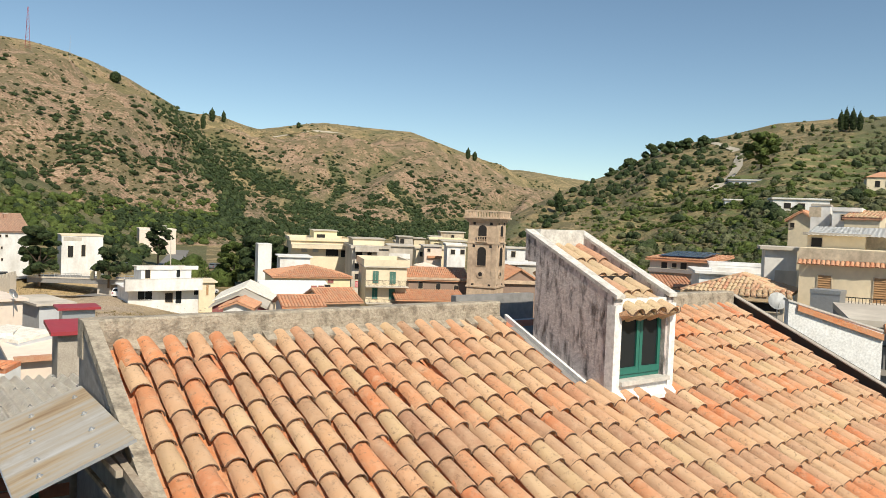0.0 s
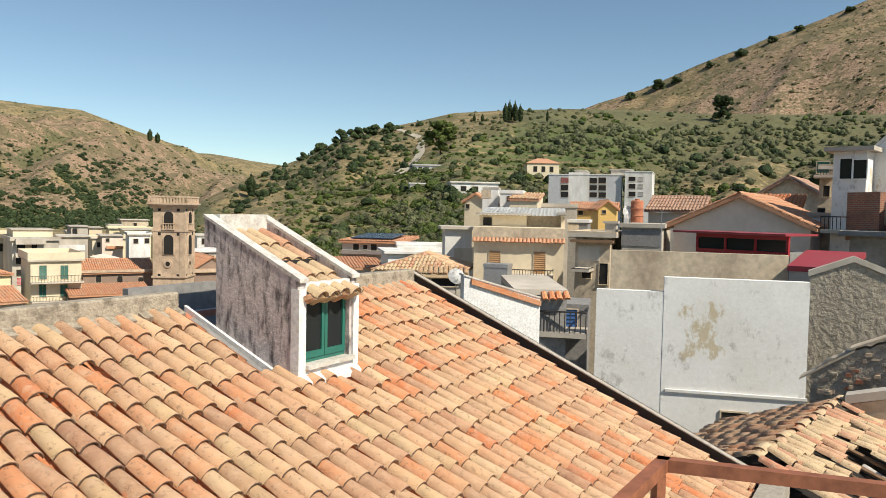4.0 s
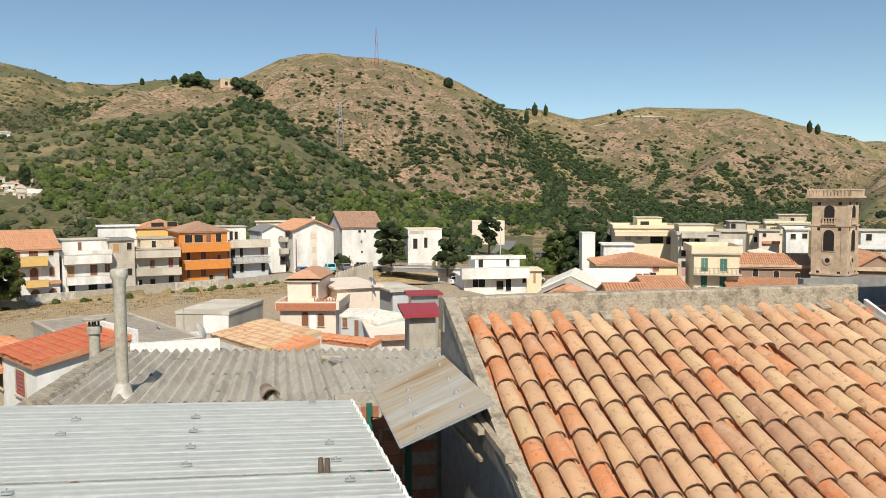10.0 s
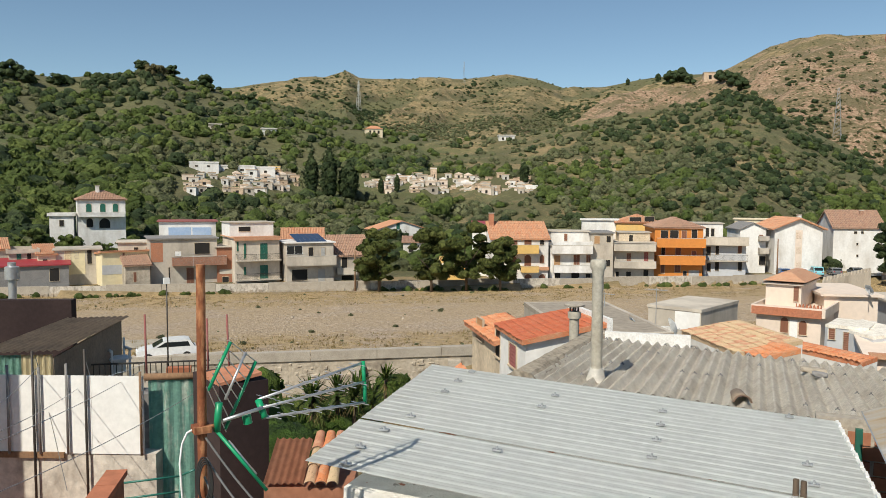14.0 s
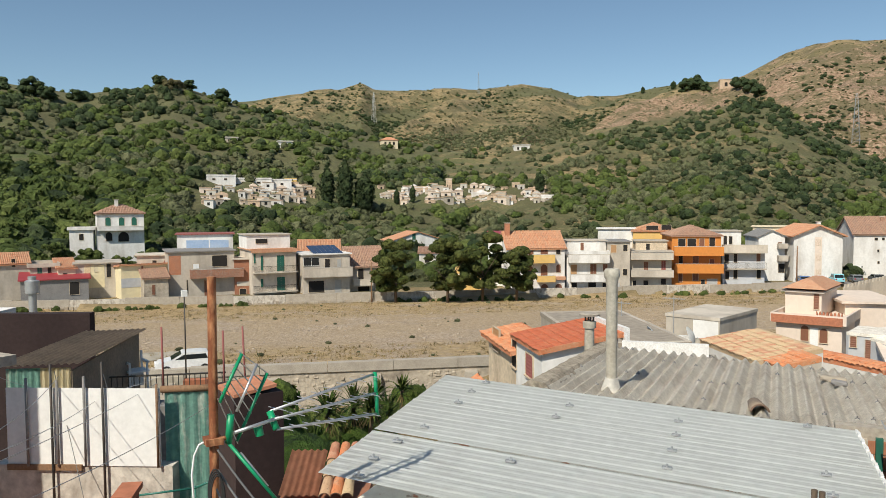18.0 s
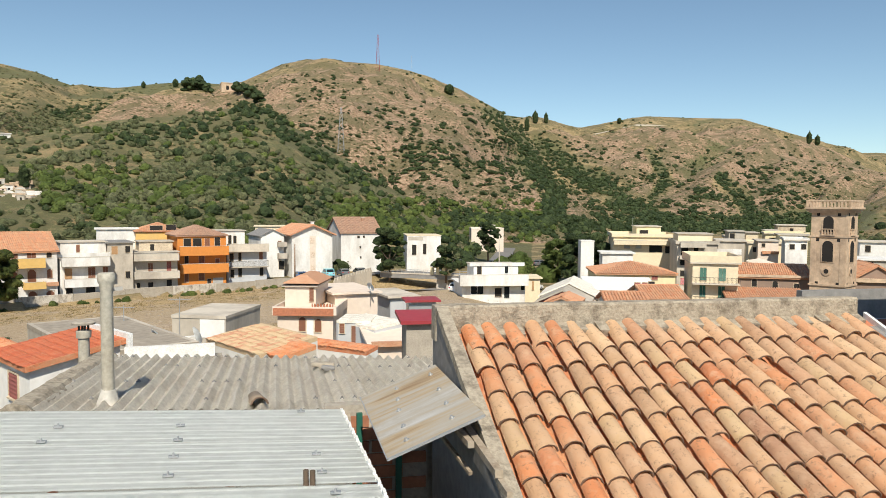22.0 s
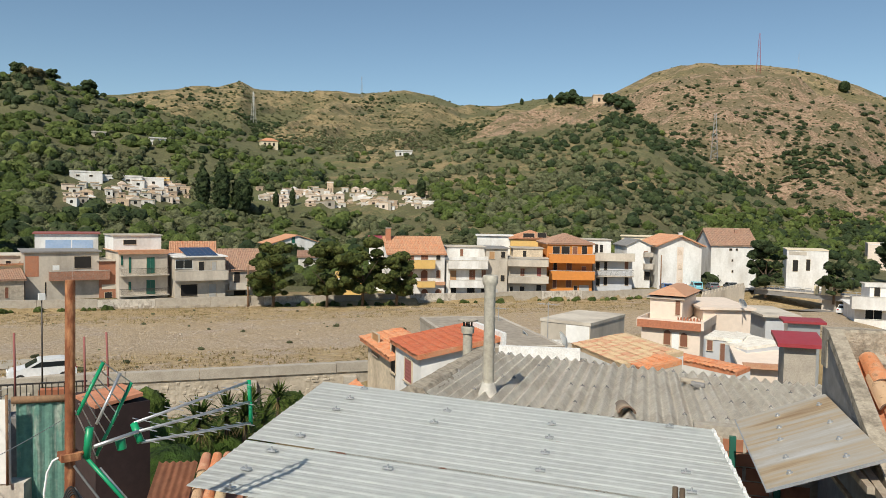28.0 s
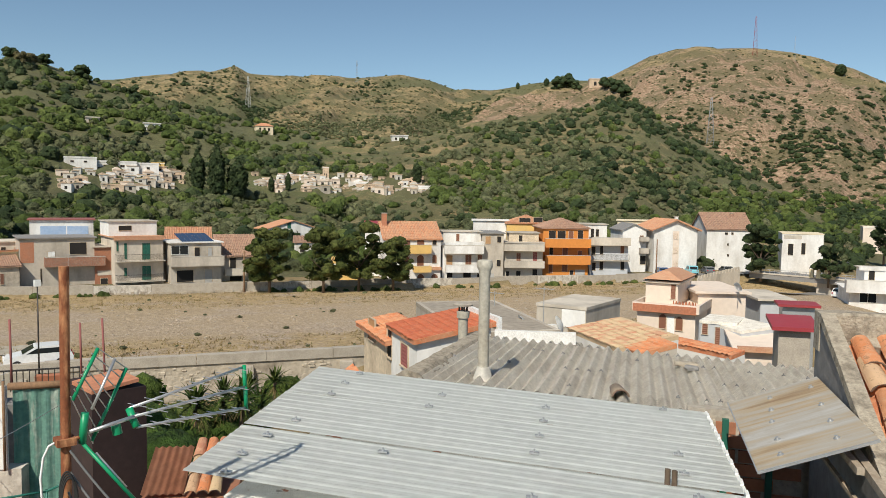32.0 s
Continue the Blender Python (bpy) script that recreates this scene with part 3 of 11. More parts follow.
# ---- the land ----
HILLS = [  # crest range, foot range, scrub, rock, table of bearing: elevation
    (480, 165, 0.40, 0.0, [(130, 7), (100, 7.6), (91, 8.1), (85, 7.5), (79, 8.6), (75.7, 7.6), (71.2, 6.6), (67.2, 5.8), (64.8, 5.2), (61, 4.6), (58, 3.8), (55.6, 2.6), (51, 0.5), (47, -2)]),
    (1300, 420, 0.27, 0.14, [(85, 5), (80, 6.8), (73.7, 7.6), (70.9, 8.2), (67.2, 8.6), (65.7, 9.1), (64.7, 8.6), (57, 8.5), (53.8, 9.0), (51.8, 8.6), (49.7, 7.9), (46.9, 7.9), (44.6, 8.3), (41.9, 8.6), (38.4, 8.5), (32, 7)]),
    (400, 170, 0.25, 0.0, [(70, 0), (64, 2.8), (59, 4.0), (52.7, 4.4), (48.1, 5.5), (44, 6.0), (40.4, 6.6), (38.2, 7.0), (36, 6.3), (34.5, 5.4), (32, 3.8), (30, 2.7), (27.6, 1.2), (25.2, -0.2), (21.9, -1.6), (18, -4)]),
    (900, 330, 0.02, 0.40, [(50, 5), (46, 7.4), (42, 8.0), (38.4, 8.8), (35.7, 10.1), (33.8, 10.5), (31.5, 10.4), (28.7, 10.3), (26.3, 9.9), (22.6, 8.7), (19.6, 7.2), (17.6, 5.4), (15.6, 2.8), (13.5, 0.6), (11, -1), (8, -2)]),
    (1250, 520, 0.10, 0.30, [(26, 6), (19.3, 6.9), (16.4, 6.5), (13.7, 5.9), (11.8, 6.2), (9.1, 6.6), (6.8, 6.5), (2.7, 6.3), (0.3, 5.5), (-2, 4.7), (-4.6, 3.7), (-7.9, 2.6), (-10, 1.5), (-14, 0)]),
    (1900, 1250, 0.12, 0.18, [(6, 3), (0, 3.6), (-4.6, 3.8), (-7.9, 3.6), (-11, 3.1), (-15, 2.5), (-22, 2)]),
    (520, 150, 0.19, 0.0, [(-1, -2.5), (-3, -1.2), (-5, 0.3), (-8, 1.9), (-11, 3.2), (-13, 4.0), (-15, 5.2), (-17.6, 5.9), (-20.4, 6.4), (-23.3, 7.0), (-26.9, 7.1), (-31.9, 7.1), (-36, 7.0), (-42, 6.6), (-60, 6), (-90, 5)]),
    (760, 470, 0.02, 0.44, [(-27, 3), (-30, 5.8), (-31.9, 6.9), (-34, 7.7), (-36.8, 8.6), (-38.4, 9.2), (-43.1, 11.1), (-47.6, 12.6), (-51.1, 13.8), (-52.6, 14.2), (-54.5, 13.1), (-56.8, 11.9), (-62, 10), (-75, 7), (-100, 5)]),
]
RIVER_P, RIVER_N, RIVER_S = (-112.6, 65.0), (0.934, -0.358), (0.358, 0.934)


def smooth01(x):
    x = np.clip(x, 0, 1)
    return x * x * (3 - 2 * x)


def wave(x, y, f, seed):
    """A cheap rolling noise for whole arrays."""
    rng = np.random.RandomState(seed)
    out = np.zeros_like(x)
    for _ in range(7):
        a, p = rng.uniform(0, 2 * math.pi), rng.uniform(0, 6.28)
        k = f * rng.uniform(0.6, 1.7)
        out += np.sin((x * math.cos(a) + y * math.sin(a)) * k + p + 1.3 * np.sin((x * math.sin(a) - y * math.cos(a)) * k * 0.7 + p * 2))
    return out / 7


def lattice_noise(u, v, seed):
    """Smooth value noise, -1 to 1, for whole arrays."""
    iu, iv = np.floor(u).astype(np.int64), np.floor(v).astype(np.int64)
    fu, fv = u - iu, v - iv
    fu, fv = fu * fu * (3 - 2 * fu), fv * fv * (3 - 2 * fv)

    def at(a, c):
        h = (a * 374761393 + c * 668265263 + seed * 974711) & 0xFFFFFFFF
        h = ((h ^ (h >> 13)) * 1274126177) & 0xFFFFFFFF
        return ((h ^ (h >> 16)) & 0xFFFF) / 32767.5 - 1
    return (at(iu, iv) * (1 - fu) + at(iu + 1, iv) * fu) * (1 - fv) + (at(iu, iv + 1) * (1 - fu) + at(iu + 1, iv + 1) * fu) * fv


# spurs and runnels of each hill: wavelength and height of the broad spurs
SPURS = [(70, 4.0), (150, 17.0), (60, 3.0), (95, 12.0), (120, 15.0), (200, 8.0), (70, 4.5), (90, 6.0)]
# wooded gullies and belts: bearings, elevations, half width in degrees
WOODS = [
    ((20.0, 17.9, 16.8, 15.3, 15.9), (7.0, 4.7, 2.9, 1.0, -1.1), 1.05),
    ((16.6, 14.3, 12.3, 9.8, 7.4), (4.7, 2.9, 2.0, 0.0, -1.4), 0.95),
    ((8.7, 7.5, 8.6), (4.1, 2.0, 0.8), 0.35),
    ((3.7, 2.5, 1.4), (2.0, 0.8, -1.1), 0.5),
    ((23.0, 16.3, 10.6, 5.1, -0.1, -5), (-0.9, -1.1, -1.3, -1.3, -0.9, -0.6), 0.7),
    ((38.9, 36.4, 34.4, 32.4, 29.4), (7.0, 6.5, 5.0, 3.1, 1.5), 0.55),
]


def wooded(az, el):
    """How deep in one of the wooded gullies a bearing and elevation lies, 0 to 1."""
    out = np.zeros_like(az)
    for a, e, w in WOODS:
        for a0, e0, a1, e1 in zip(a, e, a[1:], e[1:]):
            k = np.clip(((az - a0) * (a1 - a0) + (el - e0) * (e1 - e0)) / ((a1 - a0) ** 2 + (e1 - e0) ** 2), 0, 1)
            out = np.maximum(out, np.exp(-(((az - a0 - k * (a1 - a0)) ** 2 + (el - e0 - k * (e1 - e0)) ** 2) / (w * w))))
    return out


def land(x, y):
    """Height, cover (scrub, rock, gravel) and hill number of the ground at arrays of places."""
    x, y = np.asarray(x, float), np.asarray(y, float)
    r = np.hypot(x, y) + 1e-6
    az = np.degrees(np.arctan2(-x, y))
    d = (x - RIVER_P[0]) * RIVER_N[0] + (y - RIVER_P[1]) * RIVER_N[1]
    left = smooth01((az - 17) / 7)
    bed = np.where(d < 0, 0.0, -1.0 + 3.4 * np.clip(d / 68, 0, 1))
    bed = np.where(d > 70.5, -1.2, bed)
    s = (x - RIVER_P[0]) * RIVER_S[0] + (y - RIVER_P[1]) * RIVER_S[1]
    bed = bed - 2.6 * np.exp(-((d - 17) / 12) ** 2) * smooth01((s - 62) / 14) * smooth01((118 - s) / 16)
    z = left * bed + (1 - left) * -1.2
    right = smooth01((-az - 12) / 22)
    z = z + right * 5.5 * smooth01((r - 12) / 70)
    scrub = np.where((d < -12) & (az > 17), 0.34, 0.05)
    rock = np.zeros_like(r)
    grav = smooth01((d + 1) / 3) * smooth01((72 - d) / 3) * left * 0.95
    best = np.zeros_like(r)
    which = np.full(r.shape, -1)
    for i, (R, r0, sc, ro, table) in enumerate(HILLS):
        t = sorted(table)
        el = np.interp(az, [p[0] for p in t], [p[1] for p in t], left=-6, right=-6)
        top = EYE + R * np.tan(np.radians(el)) + 1.0
        jag = 1 + 0.05 * wave(x, y, 0.02, 40 + i)
        k = (r - r0 * jag) / (R - r0)
        prof = np.where(k < 1, np.clip(k, 0, 1) ** 1.12, np.clip(1 - 0.55 * (k - 1), 0, 1))
        h = top * prof
        inner = np.clip(k, 0, 1) * np.clip(1.0 - k, 0, 1) * 4
        ridges = 1 - np.abs(wave(x, y, 2.6 / (R * 0.16), 60 + i)) * 2
        h = h + inner * top * (0.08 * ridges + 0.04 * wave(x, y, 0.035, 80 + i)) * (1.25 if i in (3, 4) else 0.8)
        # spurs run down the slope, with smaller runnels between them
        L, A = SPURS[i]
        u, v = np.radians(az) * R + 0.45 * (r - r0), (r - r0) * 0.38
        u = u + 0.35 * L * lattice_noise(u / L, v / L, 21 + i)
        spur = 0.62 - np.abs(lattice_noise(u / L, v / L, 11 + i)) * 1.5
        spur = spur + 0.50 * (0.5 - np.abs(lattice_noise(u / L * 2.3 + 7, v / L * 1.9, 31 + i)) * 1.3)
        spur = spur + 0.24 * lattice_noise(u / L * 5.5, v / L * 4.5, 41 + i) + 0.12 * lattice_noise(u / L * 12, v / L * 10, 51 + i)
        h = h + A * spur * np.minimum(1, inner * 1.5) * smooth01(top / 30)
        h = np.where(top > 1, h, 0)
        win = (h > best) & (h > 0.5)
        best = np.where(win, h, best)
        which = np.where(win, i, which)
        extra = np.clip(-spur * 0.25, -0.10, 0.16) if i in (1, 3, 4, 7) else 0.0
        scrub = np.where(win, sc + extra, scrub)
        rock = np.where(win, ro + np.where(np.asarray(k) < 0.75, 0.08 if i in (3, 4) else 0.0, -0.14), rock)
        grav = np.where(win, grav * 0.0, grav)
    z = z + best
    # green belt along the foot of the brown hill and dark wooded gullies
    scrub = np.where((az < -28) & (r > 300) & (r < 520), scrub + 0.12, scrub)
    gully = wooded(az, np.degrees(np.arctan2(z - EYE, r))) * (r > 200)
    scrub = scrub + 0.30 * gully
    rock = rock * (1 - gully)
    return z, scrub, rock, grav, which


def ground_z(x, y):
    return float(land(np.array([x]), np.array([y]))[0][0])


az_steps = np.concatenate([np.arange(-60, 96, 0.26), np.arange(96, 300, 4.0)])
r_steps = np.concatenate([[0.01, 1.5], np.geomspace(4, 140, 80), np.geomspace(140.7, 1350, 240), np.geomspace(1400, 3600, 20)])
AZ, RR = np.meshgrid(np.radians(az_steps), r_steps, indexing="ij")
GX, GY = -np.sin(AZ) * RR, np.cos(AZ) * RR
GZ, GS, GR, GG, GH = land(GX, GY)
na, nr = AZ.shape
AZD = np.degrees(AZ)
# terraced fields on the right-hand slope and above the left bank
TERR = smooth01((-AZD - 9) / 6) * smooth01((AZD + 42) / 8) * smooth01((RR - 165) / 30) * smooth01((430 - RR) / 120) * np.clip(0.55 + 0.9 * wave(GX, GY, 0.025, 7), 0, 0.9)
TERR = TERR + smooth01((AZD - 52) / 6) * smooth01((RR - 200) / 60) * smooth01((420 - RR) / 80) * np.clip(0.2 + 0.8 * wave(GX, GY, 0.03, 8), 0, 0.6)
idx = np.arange(na * nr).reshape(na, nr)
ia = np.arange(na)
quads = np.stack([idx[ia][:, :-1], idx[(ia + 1) % na][:, :-1], idx[(ia + 1) % na][:, 1:], idx[ia][:, 1:]], -1).reshape(-1, 4)
land_mesh = bpy.data.meshes.new("ground")
land_mesh.from_pydata(np.stack([GX, GY, GZ], -1).reshape(-1, 3).tolist(), [], quads[:, ::-1].tolist())
land_mesh.polygons.foreach_set("use_smooth", [True] * len(land_mesh.polygons))
cover = land_mesh.attributes.new("cover", "FLOAT_COLOR", "POINT")
cover.data.foreach_set("color", np.stack([GS, GR, GG, TERR], -1).astype(np.float32).ravel())
land_mesh.materials.append(M["ground"])
ground = tagged(new("ground", land_mesh), "dry Mediterranean valley and scrub-covered hills under a clear sky", "ground", kind="structure")

# ---- the tiled roof beside the terrace ----
DIP = radians(23)
SL = Matrix(((1, 0, 0, 0), (0, math.cos(DIP), -math.sin(DIP), 0), (0, math.sin(DIP), math.cos(DIP), 0), (0, 0, 0, 1)))
ROOF = HOME @ SL  # x along the ridge, y up the slope, z off the slope
PITCH, ROW = 0.202, 0.332


def clay_tile(seed, length=0.44, w0=0.088, w1=0.070):
    """A tapered barrel tile, wide end at y=0, hollow side down."""
    rng = random.Random(seed)
    verts, faces = [], []
    rows, seg = 3, 7
    bend = rng.uniform(-0.006, 0.006)
    for layer in (0, 1):
        for j in range(rows):
            k = j / (rows - 1)
            w = (w0 + (w1 - w0) * k) - 0.016 * layer
            for i in range(seg):
                a = math.pi * (0.03 + 0.94 * i / (seg - 1))
                chip = rng.uniform(-0.007, 0.004) if j == 0 else 0
                verts.append((w * math.cos(a) + bend * math.sin(math.pi * k), length * k + chip, 0.92 * w * math.sin(a)))
    n = rows * seg
    for layer, flip in ((0, False), (1, True)):
        o = n * layer
        for j in range(rows - 1):
            for i in range(seg - 1):
                q = (o + j * seg + i, o + j * seg + i + 1, o + (j + 1) * seg + i + 1, o + (j + 1) * seg + i)
                faces.append(q[::-1] if not flip else q)
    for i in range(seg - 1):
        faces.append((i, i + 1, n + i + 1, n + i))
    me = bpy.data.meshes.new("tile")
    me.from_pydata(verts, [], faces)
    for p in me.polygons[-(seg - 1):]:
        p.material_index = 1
    me.polygons.foreach_set("use_smooth", [True] * len(me.polygons))
    me.update()
    return me


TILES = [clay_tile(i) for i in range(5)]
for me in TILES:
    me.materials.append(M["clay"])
    me.materials.append(M["lip_dirt_shade"])
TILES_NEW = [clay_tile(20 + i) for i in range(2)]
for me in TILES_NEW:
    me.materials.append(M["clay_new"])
    me.materials.append(M["lip_dirt_shade"])
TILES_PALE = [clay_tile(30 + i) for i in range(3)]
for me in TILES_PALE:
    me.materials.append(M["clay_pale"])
    me.materials.append(M["lip_dirt_shade"])


def joined_tiles(name, mats, meshes, material, parent):
    """Many tiles in one mesh."""
    vs, fs = [], []
    for k, m in enumerate(mats):
        me = meshes[k % len(meshes)]
        o = len(vs)
        vs.extend([m @ v.co for v in me.vertices])
        fs.extend([[o + i for i in p.vertices] for p in me.polygons])
    ob = raw(name, vs, fs, material, parent, smooth=True)
    ob.data.materials.append(M["lip_dirt_shade"])
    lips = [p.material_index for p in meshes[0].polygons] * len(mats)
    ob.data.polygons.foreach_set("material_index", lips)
    ob["kind"] = "stuff"
    return ob


tiled_roof = thing("tiled_roof", ROOF, "old terracotta barrel-tile roof, lichen-stained, sloping down from a concrete ridge parapet", "roof", kind="structure")
rng = random.Random(7)
COLS, ROWS = 44, 17
NEWER = {(0, 0), (1, 0), (2, 0), (2, 2), (0, 5), (1, 5), (2, 6), (9, 3), (7, 5), (17, 5), (23, 6), (28, 9), (24, 5)}


def roof_cell(c, r):
    y = -0.42 - r * ROW + rng.uniform(-0.038, 0.038) + 0.014 * math.sin(c * 1.7)
    x = c * PITCH + rng.uniform(-0.008, 0.008)
    z = -0.082 + rng.uniform(-0.004, 0.006)
    slip = rng.random() < 0.03
    m = Matrix.Translation((x, y - (0.05 if slip else 0), z)) @ Euler((radians(-3.4 + rng.uniform(-1.0, 1.0)), radians(rng.uniform(-4, 4)), radians(rng.uniform(-2.6, 2.6) + (7 if slip else 0)))).to_matrix().to_4x4()
    return m


def under_dormer(x, y):
    return 4.22 < x < 5.5 and y > -1.66


near_cells, far_cells, far_new = [], [], []
for r in range(ROWS - 1, -1, -1):
    for c in range(COLS):
        m = roof_cell(c, r)
        x, y = m.translation.x, m.translation.y
        if under_dormer(x, y + 0.1):
            continue
        newer = (c, r) in NEWER or (c > 26 and rng.random() < 0.16) or rng.random() < 0.012
        if c <= 26 and r <= 11 and len(near_cells) < 300:
            near_cells.append((m, newer))
        elif newer:
            far_new.append(m)
        else:
            far_cells.append(m)
joined_tiles("tile_field", far_cells, TILES, "clay", tiled_roof)
joined_tiles("tile_field", far_new, TILES_NEW, "clay_new", tiled_roof)
pans = []
for r in range(ROWS):
    for c in range(-1, COLS):
        x = (c + 0.5) * PITCH + rng.uniform(-0.006, 0.006)
        y = -0.44 - r * ROW + rng.uniform(-0.015, 0.015)
        if under_dormer(x, y + 0.1):
            continue
        pans.append(Matrix.Translation((x, y, -0.082)) @ Euler((radians(2.0), radians(180 + rng.uniform(-2, 2)), radians(rng.uniform(-1, 1)))).to_matrix().to_4x4())
joined_tiles("pan_tile_field", pans, TILES_NEW, "clay_new", tiled_roof)
bm = bm_new()
box(bm, (-0.2, -5.9, -0.32), (9.0, 0.1, -0.185))
part("roof_deck", bm, "terracotta_trim", tiled_roof)
# mortar bedding along the top row
bm = bm_new()
rr = random.Random(3)
for c in range(COLS):
    if under_dormer(c * PITCH, -0.1):
        continue
    w = rr.uniform(0.05, 0.10)
    box(bm, (c * PITCH + 0.04, -0.10 - rr.uniform(0, 0.06), -0.18), (c * PITCH + 0.04 + w * 1.4, 0.08, -0.07 + rr.uniform(-0.02, 0.02)))
soften(bm, 0.015, 1)
part("mortar_bedding", bm, "aggregate", tiled_roof)

# ---- house below the roof ----
house_body = thing("roof_house_walls", HOME, "grey rendered walls of the house under the tiled roof", "wall", kind="structure")
bm = bm_new()
c_, s_ = math.cos(DIP), math.sin(DIP)
prism(bm, [(0.02, -0.18), (0.02, -9), (-5.3, -9), (-5.3, -0.18 - 5.3 * s_ / c_)], -0.19, 8.95, "x")
part("wall", bm, "concrete_dark", house_body)
bm = bm_new()
# sloping verge wall with a coping
prism(bm, [(0.20, 0.10), (0.20, -9), (-5.3, -9), (-5.3, 0.03 - 5.3 * s_ / c_), (0.0, 0.03)], -0.30, -0.172, "x")
part("verge_wall", bm, "concrete_dark", house_body)
bm = bm_new()
prism(bm, [(0.22, 0.115), (0.0, 0.115), (-5.3, 0.115 - 5.3 * s_ / c_), (-5.3, 0.03 - 5.3 * s_ / c_), (0.0, 0.033), (0.22, 0.033)], -0.31, -0.195, "x")
bmesh.ops.subdivide_edges(bm, edges=[e for e in bm.edges if e.calc_length() > 2], cuts=14)
for v in bm.verts:
    v.co += Vector((noise.noise(v.co * 3) * 0.006, 0, noise.noise(v.co * 4 + Vector((5, 0, 0))) * 0.008))
part("verge_coping", bm, "aggregate", house_body)
for a, b2 in ((-0.31, 4.19), (5.52, 8.88)):
    bm = bm_new()
    prism(bm, [(0.035, -0.2), (0.035, 0.105), (0.05, 0.125), (0.21, 0.122), (0.225, 0.1), (0.225, -0.2)], a, b2, "x")
    bmesh.ops.subdivide_edges(bm, edges=[e for e in bm.edges if e.calc_length() > 1], cuts=16)
    for v in bm.verts:
        v.co += Vector((0, noise.noise(v.co * 3) * 0.008, noise.noise(v.co * 3.5 + Vector((9, 0, 0))) * 0.010))
    part("ridge_parapet", bm, "aggregate", house_body)
# bitumen-dark verge strip and gutter on the far side of the slope
bm = bm_new()
prism(bm, [(0.1, 0.06), (-5.35, 0.06 - 5.45 * s_ / c_), (-5.35, -0.25 - 5.45 * s_ / c_), (0.1, -0.25)], 8.93, 9.07, "x")
part("dark_verge", bm, "iron", house_body)
bm = bm_new()
prism(bm, [(0.1, 0.078), (-5.35, 0.078 - 5.45 * s_ / c_), (-5.35, 0.062 - 5.45 * s_ / c_), (0.1, 0.062)], 8.90, 9.00, "x")
part("verge_cap", bm, "concrete", house_body)
bm = bm_new()
box(bm, (-0.1, -5.6, -2.75), (9.3, -5.3, -2.30))
part("eave_gutter", bm, "concrete", house_body)
# slate-coloured waterproofed gutter behind the dormer
bm = bm_new()
box(bm, (4.19, -0.05, -0.30), (5.52, 1.6, -0.24))
part("waterproof_gutter", bm, M["grey_blue"], house_body, "blue-grey waterproofed gutter floor")
bm = bm_new()
box(bm, (4.19, 0.9, -0.24), (5.52, 1.0, 0.10))
part("gutter_kerb", bm, "concrete_dark", house_body)

# ---- dormer ----
VF, DR = -1.48, 0.445  # front plane and rise per metre of its roof
dormer = thing("dormer", HOME, "narrow rendered dormer with green two-leaf window and barrel tiles on top", "dormer")
M["dormer_wall"] = aged("mould_streaked_render", (0.56, 0.50, 0.48), (0.10, 0.085, 0.08), big=13.0, fine=26, amount=0.95, relief=0.7, dist=0.014, streak=0.32, edge=0.10)
M["dormer_coping"] = aged("weathered_white_coping", (0.66, 0.63, 0.58), (0.38, 0.34, 0.30), big=7.0, fine=30, amount=0.8, relief=0.5, dist=0.010)


def top_at(v):
    return 0.36 + (v - VF) * DR


for u0, u1, nm in ((4.445, 4.565, "side_wall"), (5.30, 5.42, "side_wall")):
    bm = bm_new()
    prism(bm, [(VF + 0.02, top_at(VF) - 0.03), (VF + 0.02, -0.72), (-0.27, -0.30), (-0.27, 0.62), (-0.08, 0.62), (-0.08, top_at(-0.08) - 0.03)], u0, u1, "x")
    part(nm, bm, "dormer_wall", dormer)
    bm = bm_new()
    prism(bm, [(VF - 0.02, top_at(VF - 0.02)), (VF - 0.02, top_at(VF) - 0.05), (-0.07, top_at(-0.07) - 0.032), (-0.07, top_at(-0.07))], u0 - 0.008, u1 + 0.008, "x")
    part("coping", bm, "dormer_coping", dormer)
bm = bm_new()
box(bm, (4.57, -0.19, 0.70), (5.298, -0.075, top_at(-0.07)))
part("back_parapet", bm, "dormer_coping", dormer)
for u0, u1 in ((4.437, 4.545), (5.335, 5.43)):
    bm = bm_new()
    box(bm, (u0, VF - 0.012, -0.70), (u1, VF + 0.10, 0.24))
    soften(bm, 0.012, 2)
    part("post", bm, "white_near", dormer, "white-painted masonry post")
bm = bm_new()
box(bm, (4.547, VF - 0.05, -0.60), (5.333, VF + 0.13, -0.555))
soften(bm, 0.012, 2)
part("sill", bm, "mortar", dormer)
bm = bm_new()
box(bm, (4.546, VF + 0.0, -0.76), (5.334, VF + 0.12, -0.602))
part("breast_wall", bm, "white_near", dormer)
bm = bm_new()
box(bm, (4.546, VF + 0.02, 0.16), (5.334, VF + 0.12, 0.30))
part("lintel", bm, "white_near", dormer)
